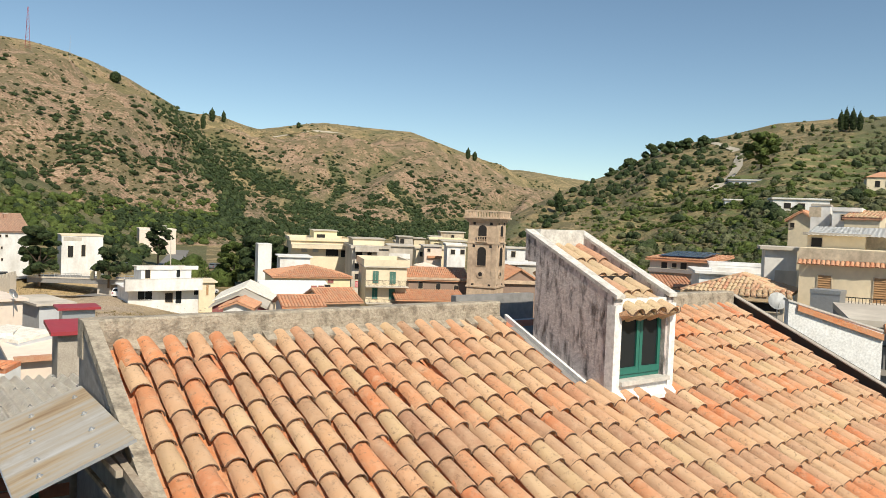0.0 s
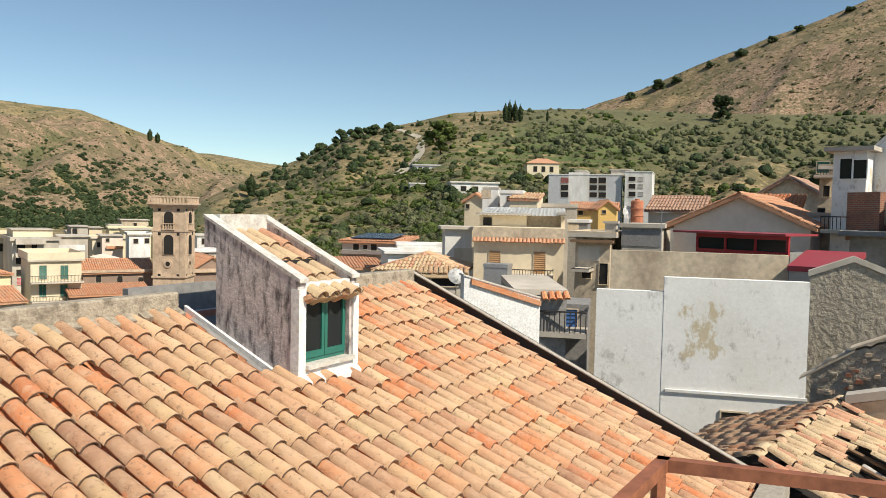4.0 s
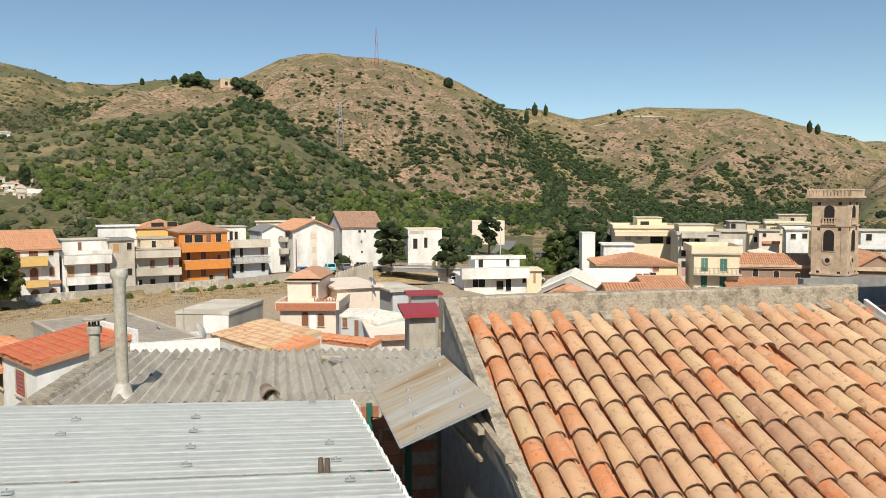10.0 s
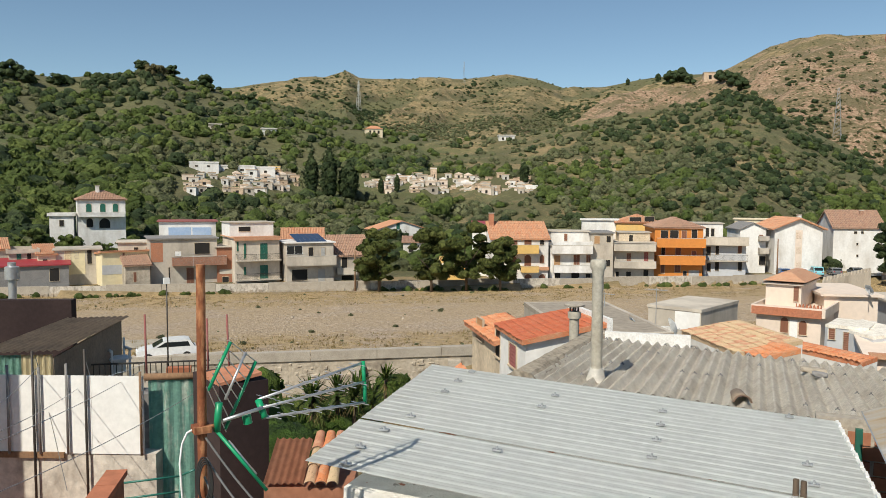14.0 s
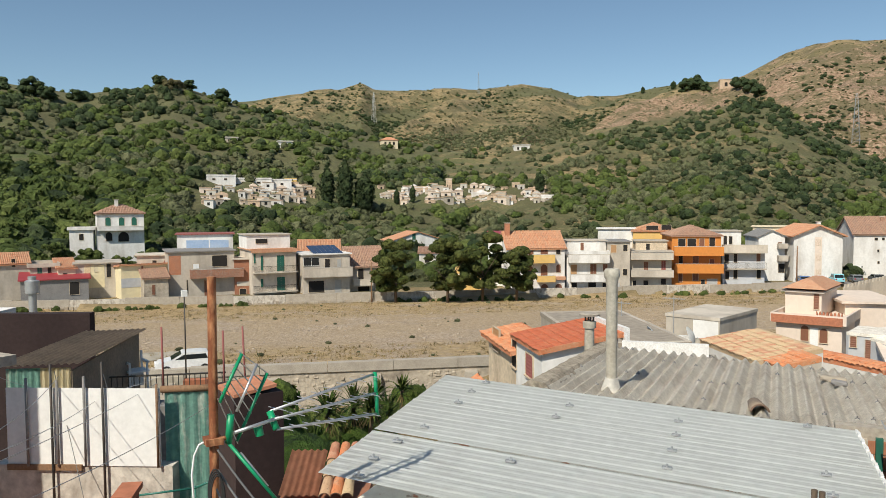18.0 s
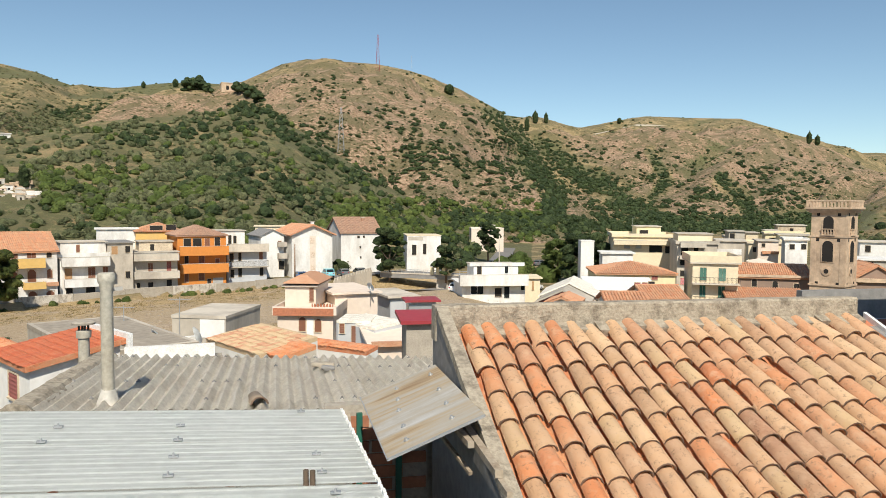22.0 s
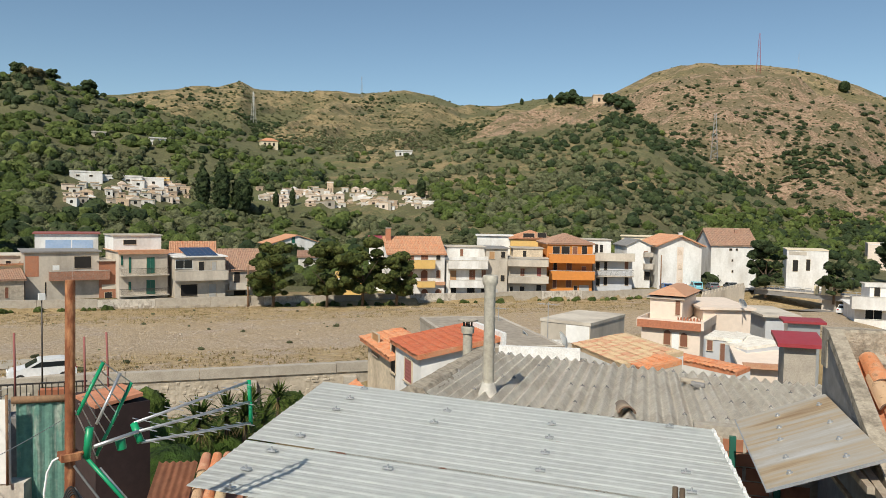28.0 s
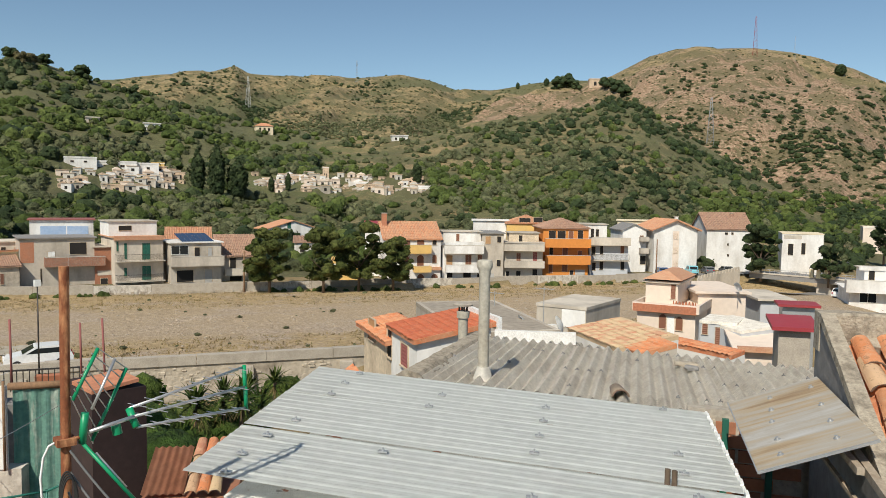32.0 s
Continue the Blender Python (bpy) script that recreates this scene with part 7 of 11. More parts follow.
house((26.28, 31.72, 8.00), -56.0, 6.40, 9.00, 6.51, 'pinkish', 'gable_y', 1.45, 'roof_far', [],
      'grey gabled house wall with orange roof slope', 'house', group='houses on the right', over=0.30)
house((35.41, 38.35, 10.00), -51.1, 4.51, 7.00, 5.14, 'white', 'shed', 1.30, 'clay_new', [],
      'white house with long orange barrel-tile roof', 'house', group='houses on the right', over=0.10)
house((45.40, 45.39, 10.00), -56.9, 4.56, 8.00, 6.57, 'beige_stained', 'gable_y', 1.40, 'roof_brown', [],
      'pale house with dark gable behind the orange roof', 'house', group='houses on the right')
house((46.08, 59.41, 11.00), -47.5, 4.77, 8.00, 4.41, 'concrete_far', 'gable_x', 1.30, 'roof_brown', [],
      'brown roofed far house in the village edge', 'house', group='houses on the right')
house((39.33, 34.33, 10.00), -49.2, 0.81, 6.00, 8.03, 'beige_stained', 'flat', 0.10, 'concrete_far', [('w', -0.17, 7.81, 0.51, 8.47, 'green_shutter'), ('r', -0.32, 7.47, 0.73, 7.92, 'rail'), ('w', 0.23, 6.37, 0.57, 7.03, 'dark')],
      'tall dark house with balconies beside the lane', 'house', group='houses on the right', over=0.10)
house((58.65, 93.27, 9.00), -37.7, 6.37, 8.00, 6.62, 'yellow', 'gable_x', 0.90, 'roof_far', [('w', 1.19, 5.89, 1.83, 6.48, 'dark'), ('w', 3.69, 5.86, 4.33, 6.53, 'dark')],
      'ochre house with orange roof below the flats', 'house', group='houses on the right')
house((56.37, 82.82, 9.00), -24.8, 2.32, 6.00, 6.75, 'yellow', 'gable_y', 0.90, 'roof_far', [('w', 0.48, 6.12, 0.96, 6.57, 'dark')],
      'small ochre gabled house beside a dark tree', 'house', group='houses on the right')
house((39.25, 86.68, 10.00), -35.1, 2.75, 8.00, 6.21, 'cream', 'gable_y', 0.90, 'roof_far', [('w', 0.18, 5.38, 0.63, 5.93, 'dark')],
      'small pale house with tiled roof on the slope', 'house', group='houses on the right')
house((38.22, 79.44, 10.00), -30.2, 1.80, 4.00, 7.67, 'white', 'flat', 0.00, 'concrete_far', [('p', -0.15, 6.57, 0.98, 7.57, 'beige_stained')],
      'white block with tall chimney wall', 'house', group='houses on the right', over=0.05)
house((38.23, 74.98, 10.00), -31.7, 2.43, 7.00, 7.08, 'white', 'flat', 0.20, 'white', [('w', 0.76, 6.23, 1.26, 6.78, 'dark')],
      'white house with flat terraces by the cream house', 'house', group='houses on the right', over=0.10)
house((37.30, 70.96, 10.00), -34.6, 2.88, 7.00, 6.24, 'cream', 'shed', 0.80, 'clay_pale', [],
      'tan house with low tiled roof', 'house', group='houses on the right', over=0.20)
house((41.86, 74.17, 9.00), -32.9, 4.82, 8.00, 6.65, 'concrete_far', 'flat', 0.25, 'concrete_far', [('w', 0.45, 6.02, 1.11, 6.50, 'dark'), ('w', 3.05, 6.07, 3.70, 6.56, 'dark')],
      'grey flats behind the cream house with white railing', 'house', group='houses on the right', over=0.10)
house((87.47, 148.29, 8.00), -37.2, 15.82, 12.00, 15.60, 'grey_blue', 'flat', 0.00, 'white', [('p', 4.37, 9.66, 8.91, 16.18, 'white'), ('w', 2.70, 13.81, 4.43, 14.99, 'dark_red'), ('w', 2.74, 12.25, 4.47, 13.42, 'dark'), ('w', 2.78, 10.68, 4.51, 11.85, 'dark'), ('w', 8.96, 13.77, 10.55, 14.94, 'dark'), ('w', 9.00, 12.34, 10.58, 13.38, 'dark'), ('w', 9.04, 10.78, 10.63, 11.82, 'dark'), ('w', 10.90, 13.80, 12.48, 15.09, 'dark'), ('w', 10.94, 12.24, 12.52, 13.41, 'dark'), ('w', 10.99, 10.69, 12.57, 11.85, 'dark'), ('u', 5.42, 15.50, 7.77, 16.78, 'concrete_far'), ('u', 13.34, 15.50, 17.95, 17.00, 'concrete_far')],
      'long white apartment block with balconies of four storeys', 'apartment building', group='houses on the right', name='apartment_block', over=0.10)
house((100.15, 137.59, 8.00), -41.0, 5.65, 10.00, 16.27, 'white', 'flat', 0.00, 'white', [('w', 0.76, 14.36, 2.18, 15.26, 'dark'), ('w', 0.80, 12.70, 2.23, 13.72, 'dark'), ('w', 2.79, 14.38, 3.76, 15.15, 'grey_shutter'), ('w', 2.83, 12.85, 3.80, 13.62, 'grey_shutter'), ('w', 0.85, 11.03, 2.28, 12.06, 'dark'), ('w', 2.88, 11.19, 3.85, 11.96, 'grey_shutter')],
      'white end block of the flats with small windows', 'apartment building', group='houses on the right', name='apartment_block', over=0.10)
house((30.65, 26.02, 8.00), -64.7, 1.40, 8.00, 10.14, 'whitewall', 'flat', 0.00, 'concrete_far', [('w', 0.30, 8.88, 0.83, 9.80, 'glass'), ('w', 0.84, 8.88, 1.41, 9.73, 'glass'), ('r', -0.05, 6.37, 0.81, 7.14, 'rail')],
      'white rendered house with rooftop window bay', 'house', group='houses on the right')
house((32.42, 25.44, 8.00), -67.5, 2.31, 6.00, 10.20, 'whitewall', 'shed_x', 2.20, 'white', [],
      'whitewashed high gable wall with sloping top', 'house', group='houses on the right', over=0.02)
house((36.53, 24.90, 8.00), -77.3, 2.41, 8.00, 12.44, 'beige_stained', 'flat', 0.00, 'concrete_far', [('c', -0.36, 10.85, 2.00, 11.08, 'white'), ('w', 0.53, 8.45, 0.99, 9.29, 'dark')],
      'grey upper house at the street end', 'house', group='houses on the right')
house((30.03, 21.97, 14.43), -67.1, 1.76, 3.20, 1.42, 'brick_wall', 'shed', 0.75, 'clay_pale', [('w', 0.39, 0.74, 0.79, 1.30, 'dark'), ('c', -0.18, 1.39, 1.87, 1.54, 'concrete_far')],
      'bare brick room with clay tile roof and small window', 'house', group='houses on the right', over=0.15, sink=0.3)
house((30.70, 23.58, 14.37), -7.1, 1.19, 2.00, 1.88, 'brick_wall', 'none', 0.00, 'brick', [('w', 0.31, 0.47, 0.67, 1.42, 'dark')],
      'dark brick side room', 'house', group='houses on the right', sink=0.3)
house((28.07, 22.86, 6.00), -64.0, 4.04, 4.00, 8.33, 'rubble', 'flat', 0.00, 'concrete_dark', [('w', 2.53, 7.70, 2.85, 7.95, 'dark'), ('r', 2.40, 8.25, 4.04, 8.58, 'rail')],
      'old rubble wall under the brick room', 'house', group='houses on the right')
house((32.29, 28.71, 7.00), -54.9, 1.04, 5.00, 8.13, 'beige_stained', 'flat', 0.00, 'concrete_far', [('w', 0.37, 8.20, 0.71, 8.55, 'dark'), ('p', -0.11, 6.70, 0.55, 8.04, 'white')],
      'dark stacked house with pipes beside the lane', 'house', group='houses on the right', over=0.10)
tile_shed(house((24.60, 17.54, 7.00), -89.5, 1.53, 2.20, 6.17, 'concrete_far', 'shed', 0.75, 'clay_pale', [],
      'low house with clay tile roof and satellite dish', 'house', group='houses on the right', over=0.05, ribs=False), 1.53, 2.20, 6.17, 0.75, 0.05)
house((20.41, 17.99, 6.00), -46.8, 2.45, 0.35, 7.17, 'roughcast', 'gable_y', 0.50, 'concrete_far', [],
      'roughcast gabled wall beside the white wall', 'house', group='houses on the right', over=0.05)
house((21.09, 19.47, 7.00), -58.9, 1.87, 3.00, 6.20, 'concrete_far', 'shed', 0.45, 'red_metal', [],
      'low store with red sheet roof behind the roughcast wall', 'house', group='houses on the right', over=0.05)
house((22.50, 16.35, 6.00), -62.0, 2.23, 5.00, 7.12, 'rubble_plaster', 'flat', 0.00, 'concrete_far', [('p', -0.13, 6.18, 0.86, 7.08, 'white'), ('p', 0.85, 6.25, 2.27, 7.15, 'white'), ('p', -0.13, 7.08, 2.23, 7.14, 'galv')],
      'low parapet terrace with white rail panels', 'house', group='houses on the right', over=0.10)
house((13.80, 11.10, 6.0), -55.0, 4.6, 0.35, 5.22, 'beige_stained', 'shed_x', 1.35, 'concrete_far', [('w', 1.15, 4.05, 1.85, 4.92, 'tan_shutter'), ('l', 0.05, 3.55, 4.5, 3.62, 'concrete_far')],
      'stained grey-beige house end with a sloping top and brown window', 'house', group='houses on the right', over=0.04)


def collapsed_gable():
    """A broken rubble gable, its stones showing, with slipped verge slabs."""
    g = thing("collapsed_gable", pose(15.23, 13.27, 0, 0, 0, -54.6), "broken rubble gable wall with slipped verge slabs", "wall")
    rr = random.Random(12)
    top = [(0.0, 11.3), (0.3, 11.72), (0.75, 11.9), (1.2, 12.1), (1.75, 12.38), (2.1, 12.3), (2.6, 12.05), (3.2, 11.75), (4.0, 11.4)]
    fine = []
    for (a, b2), (c, d) in zip(top, top[1:]):
        for k in range(4):
            fine.append((a + (c - a) * k / 4, b2 + (d - b2) * k / 4 + rr.uniform(-0.07, 0.05)))
    bm = bm_new()
    prism(bm, [(0, 6)] + fine + [(4.0, 11.4), (4.0, 6)], 0.0, 0.45, "y")
    part("wall", bm, "roughcast", g)
    for k in range(150):
        x, z = rr.uniform(0.05, 3.9), rr.uniform(10.2, 12.3)
        if z > np.interp(x, [p[0] for p in top], [p[1] for p in top]) - 0.12:
            continue
        bm = bm_new()
        w, h = rr.uniform(0.07, 0.20), rr.uniform(0.05, 0.11)
        prism(bm, [(x, z + h * 0.2), (x + w * 0.3, z), (x + w, z + h * 0.1), (x + w * 0.95, z + h), (x + w * 0.2, z + h * 0.95)], -rr.uniform(0.02, 0.06), 0.01, "y")
        part("stone", bm, rr.choice(("stone", "stone", "terracotta_trim", "rubble")), g)
    for x0, z0, x1, z1 in ((-0.25, 11.15, 0.9, 11.95), (0.8, 11.98, 1.8, 12.45), (1.85, 12.42, 2.9, 11.98), (2.8, 12.0, 4.1, 11.4)):
        bm = bm_new()
        prism(bm, [(x0, z0), (x1, z1), (x1, z1 + 0.045), (x0, z0 + 0.045)], -0.05, 0.5, "y")
        soften(bm, 0.01, 1)
        part("verge_slab", bm, "beige_stained", g)


collapsed_gable()
veranda(pose(22.19, 25.36, 13.54, 0, 0, -74.3), 3.96)
water_tank((27.81, 36.87, 14.51), 0.36, 1.35)
# ---- near bank houses in front ----
tile_shed(house((-23.77, 16.89, 8.40), -20.0, 3.26, 2.75, 1.48, 'white', 'shed', 0.52, 'clay_new', [('w', 1.40, 0.40, 2.26, 1.21, 'dark_red')],
      'white house with red tiled lean-to roof', 'house', group='houses on the near bank', over=0.18, ribs=False), 3.26, 2.75, 1.48, 0.52, 0.18, flat=True)
tile_shed(house((-28.03, 18.47, 6.62), -20.0, 4.34, 1.30, 2.58, 'beige_stained', 'shed', 0.35, 'clay_new', [('w', 0.86, 2.27, 1.93, 3.15, 'tan_shutter'), ('w', 3.93, 2.10, 4.60, 3.16, 'dark'), ('e', -3.12, -0.15, 4.46, 0.21, 'clay_new')],
      'narrow annexe with orange roof and tiled balcony floor', 'house', group='houses on the near bank', over=0.30, ribs=False), 4.34, 1.30, 2.58, 0.35, 0.30)
house((-22.70, 19.53, 8.77), 64.0, 4.17, 9.00, 0.62, 'concrete_far', 'flat', 0.02, 'gravel_roof', [],
      'wide grey gravel flat roof with low kerb', 'house', group='houses on the near bank', over=0.02)
tile_shed(house((-23.34, 26.59, 6.32), -24.8, 4.92, 2.70, 2.50, 'white', 'shed', 0.45, 'clay_pale', [],
      'house with pale barrel-tile roof slope', 'house', group='houses on the near bank', over=0.00, ribs=False), 4.92, 2.70, 2.50, 0.45, 0.00)
tile_shed(house((-19.39, 25.21, 6.32), -27.6, 1.82, 1.62, 2.50, 'concrete_far', 'shed', 0.35, 'clay_new', [],
      'low house with bright orange tiled roof', 'house', group='houses on the near bank', over=0.00, ribs=False), 1.82, 1.62, 2.50, 0.35, 0.00)
tile_shed(house((-19.99, 29.30, 5.92), -7.5, 3.58, 0.87, 2.50, 'white', 'shed', 0.15, 'clay_new', [],
      'long low roof with clay tile edge', 'house', group='houses on the near bank', over=0.00, ribs=False), 3.58, 0.87, 2.50, 0.15, 0.00)
house((-18.93, 17.75, 8.0), 43.0, 2.75, 0.22, 2.42, 'white_near', 'none', 0.0, 'white', [],
      'low whitewashed parapet with flaking paint', 'wall', name='white_parapet')
house((-18.45, 17.15, 8.0), 43.0, 3.0, 1.2, 1.82, 'white_near', 'flat', 0.0, 'gravel_roof', [],
      'small flat grey roof beside the white parapet', 'house', group='houses on the near bank', over=0.05)
house((-28.23, 45.43, 3.82), -24.3, 4.47, 2.58, 3.00, 'grey_blue', 'shed', 0.25, 'asbestos', [],
      'low cottage with fibre-cement roof', 'house', group='houses on the near bank', over=0.00)
house((-27.26, 44.09, 2.20), 20.2, 2.20, 3.00, 4.85, 'grey_blue', 'flat', 0.00, 'asbestos', [('w', 0.10, 4.15, 0.44, 4.81, 'brown_shutter'), ('w', 0.92, 3.46, 1.29, 4.66, 'brown_shutter'), ('w', 1.65, 3.77, 1.95, 4.47, 'brown_shutter')],
      'red shuttered front of the low cottage', 'house', group='houses on the near bank', over=0.05)
# ---- white wall beside the tiled roof ----
house((15.28, 18.75, 8.14), -36.0, 4.08, 0.40, 5.00, 'whitewall', 'none', 0.00, 'white', [('l', 0.12, 1.52, 4.12, 1.60, 'white'), ('w', 1.77, 0.68, 2.50, 1.02, 'dark')],
      'patched whitewashed house wall with stone ledge and small window', 'wall', name='whitewashed_wall', sink=6.0)
house((13.66, 19.94, 8.00), -36.0, 2.15, 0.34, 4.69, 'whitewall', 'none', 0.00, 'white', [],
      'lower whitewashed parapet beside the house wall', 'wall', name='whitewashed_wall', sink=6.0)
coped_wall((8.41, 18.31, 13.31), (10.60, 18.10, 12.68))
house((11.51, 21.25, 10.45), -20.0, 1.65, 3.50, 1.96, 'concrete_dark', 'shed', 0.15, 'concrete_far', [('e', 0.77, 1.86, 1.73, 2.04, 'clay_new')],
      'dark lane-side lean-to with tile edge', 'house', over=0.02, sink=6.0)
house((13.08, 22.09, 10.19), -36.0, 1.43, 2.00, 1.63, 'concrete_dark', 'flat', 0.00, 'concrete_dark', [('r', -0.04, 0.92, 1.45, 1.76, 'rail'), ('w', 0.63, 1.02, 1.09, 1.65, 'car_blue')],
      'lane balcony with iron rail and blue tank', 'house', over=0.02, sink=6.0)


# ---- river walls, track and bridge ----
def along(s, d, z=0.0):
    """A place s metres along the far river wall and d metres towards this bank."""
    return Vector((RIVER_P[0] + RIVER_S[0] * s + RIVER_N[0] * d, RIVER_P[1] + RIVER_S[1] * s + RIVER_N[1] * d, z))


RIVER_Z = math.degrees(math.atan2(RIVER_S[1], RIVER_S[0]))
far_wall = thing("river_wall_far", pose(*along(0, 0), 0, 0, RIVER_Z), "long grey masonry river wall with rough stone foot", "wall", kind="structure")
for k in range(22):
    s0 = -110 + k * 8.4
    bm = bm_new()
    hh = 0.62 + 0.10 * math.sin(k * 1.9)
    box(bm, (s0, -0.25, -1.3), (s0 + 8.36, 0.25, hh))
    soften(bm, 0.05, 1)
    part("wall_panel", bm, "concrete" if k % 3 else "rubble_plaster", far_wall)
bm = bm_new()
rr = random.Random(8)
for k in range(260):
    s0 = -110 + k * 0.71
    box(bm, (s0, -0.42 - rr.uniform(0, 0.12), -1.6), (s0 + rr.uniform(0.4, 0.68), -0.2, -0.62 + rr.uniform(-0.2, 0.2)))
ob = part("stone_footing", bm, "rubble", far_wall)
near_wall = thing("river_wall_near", pose(*along(0, 70.2), 0, 0, RIVER_Z), "old stone retaining wall with concrete coping below the track", "wall", kind="structure")
bm = bm_new()
box(bm, (-75, -0.5, -2.2), (20, 0.0, 2.55))
part("wall_core", bm, "rubble", near_wall)
for k in range(19):
    bm = bm_new()
    box(bm, (-75 + k * 5, -0.62, 2.56), (-75 + k * 5 + 4.97, 0.12, 3.25 + rr.uniform(-0.04, 0.04)))
    soften(bm, 0.04, 1)
    part("coping", bm, "concrete", near_wall)
for k in range(10):
    bm = bm_new()
    s0 = -62 + k * 7.5
    prism(bm, [(-0.5, -2), (-1.5, -2), (-0.85, 2.2), (-0.5, 2.3)], s0, s0 + 1.0, "x")
    part("buttress", bm, "concrete", near_wall)
rr = random.Random(21)
vs, fs = [], []
for k in range(900):
    s0, z0 = rr.uniform(-74, 18), rr.uniform(-1.8, 2.3)
    w, h = rr.uniform(0.2, 0.5), rr.uniform(0.12, 0.28)
    o = len(vs)
    y = -0.5 - rr.uniform(0.02, 0.08)
    vs += [(s0, -0.5, z0), (s0 + w, -0.5, z0), (s0 + w, -0.5, z0 + h), (s0, -0.5, z0 + h), (s0 + 0.05, y, z0 + 0.04), (s0 + w - 0.05, y, z0 + 0.03), (s0 + w - 0.04, y, z0 + h - 0.05), (s0 + 0.04, y, z0 + h - 0.04)]
    fs += [[o + 4, o + 5, o + 6, o + 7], [o, o + 1, o + 5, o + 4], [o + 1, o + 2, o + 6, o + 5], [o + 2, o + 3, o + 7, o + 6], [o + 3, o, o + 4, o + 7]]
st = raw("wall_stones", vs, fs, "rubble", near_wall)
st["kind"] = "stuff"
# dusty track in the river bed
bm = bm_new()
for k in range(13):
    s0 = -58 + k * 2.2
    d0 = 60 - 0.03 * (k - 4) ** 2 + (0 if k > 6 else (6 - k) * -4.0)
    row = [along(s0 + w * 0.25, d0 + w) for w in (-2.6, -0.8, 0.8, 2.6)]
    vv = [bm.verts.new((p.x, p.y, ground_z(p.x, p.y) + 0.06)) for p in row]
    if k:
        for i in range(3):
            bm.faces.new((last[i], last[i + 1], vv[i + 1], vv[i]))
    last = vv
solo("dirt_track", bm, "dirt_road", None, "pale dusty track across the dry river bed", "road", kind="structure")
# street along the far bank
bm = bm_new()
for k in range(40):
    s0 = -120 + k * 6
    vv = [bm.verts.new((*along(s0, d).xy, 0.05)) for d in (-4.6, -0.3)]
    if k:
        bm.faces.new((last[0], last[1], vv[1], vv[0]))
    last = vv
solo("street", bm, "asphalt", None, "narrow grey street behind the river wall", "road", kind="structure")
# bridge
BR0, BR1 = Vector((-77.953, 145.361, 0.600)), Vector((-59.337, 147.016, 0.600))
bridge = thing("bridge", pose(BR0.x, BR0.y, 0.25, 0, 0, math.degrees(math.atan2(BR1.y - BR0.y, BR1.x - BR0.x))), "low concrete road bridge over the dry river", "bridge")
bm = bm_new()
box(bm, (-1, 0, -0.55), (24, 7, 0.35))
part("deck", bm, "concrete_dark", bridge)
bm = bm_new()
box(bm, (-1, -0.1, 0.352), (24, 0.12, 0.62))
part("kerb", bm, "concrete_far", bridge)
bm = bm_new()
for k in range(26):
    box(bm, (-1 + k, -0.05, 0.62), (-0.93 + k, 0.02, 1.35))
box(bm, (-1, -0.05, 1.3), (24, 0.02, 1.38))
box(bm, (-1, -0.05, 0.95), (24, 0.02, 1.0))
part("railing", bm, "galv", bridge)
for x in (11.5,):
    bm = bm_new()
    prism(bm, [(x, -5), (x + 3.2, -5), (x + 2.6, -0.56), (x + 0.2, -0.56)], 1.0, 6.0, "y")
    part("pier", bm, "concrete_far", bridge)
for x in (10.6, 11.9, 13.2, 14.5):
    bm = bm_new()
    box(bm, (x, -0.12, 0.36), (x + 0.7, 0.5, 2.0))
    part("yellow_post", bm, "pale_yellow", bridge, "yellow painted concrete post")
RW0, RW1 = Vector((-79.980, 128.469, 0.300)), Vector((-78.640, 146.161, 1.000))
rising = thing("sloping_roadside_wall", pose(RW0.x, RW0.y, 0.1, 0, 0, math.degrees(math.atan2(RW1.y - RW0.y, RW1.x - RW0.x))), "crenellated concrete road wall rising to the bridge", "wall", kind="structure")
for k in range(14):
    bm = bm_new()
    box(bm, (k * 0.95, 0, -2), (k * 0.95 + 0.93, 0.3, 0.2 + k * 0.09))
    part("wall_panel", bm, "concrete_far", rising)
    bm = bm_new()
    box(bm, (k * 0.95 + 0.2, 0, 0.202 + k * 0.09), (k * 0.95 + 0.7, 0.3, 0.75 + k * 0.09))
    part("merlon", bm, "concrete_far", rising)


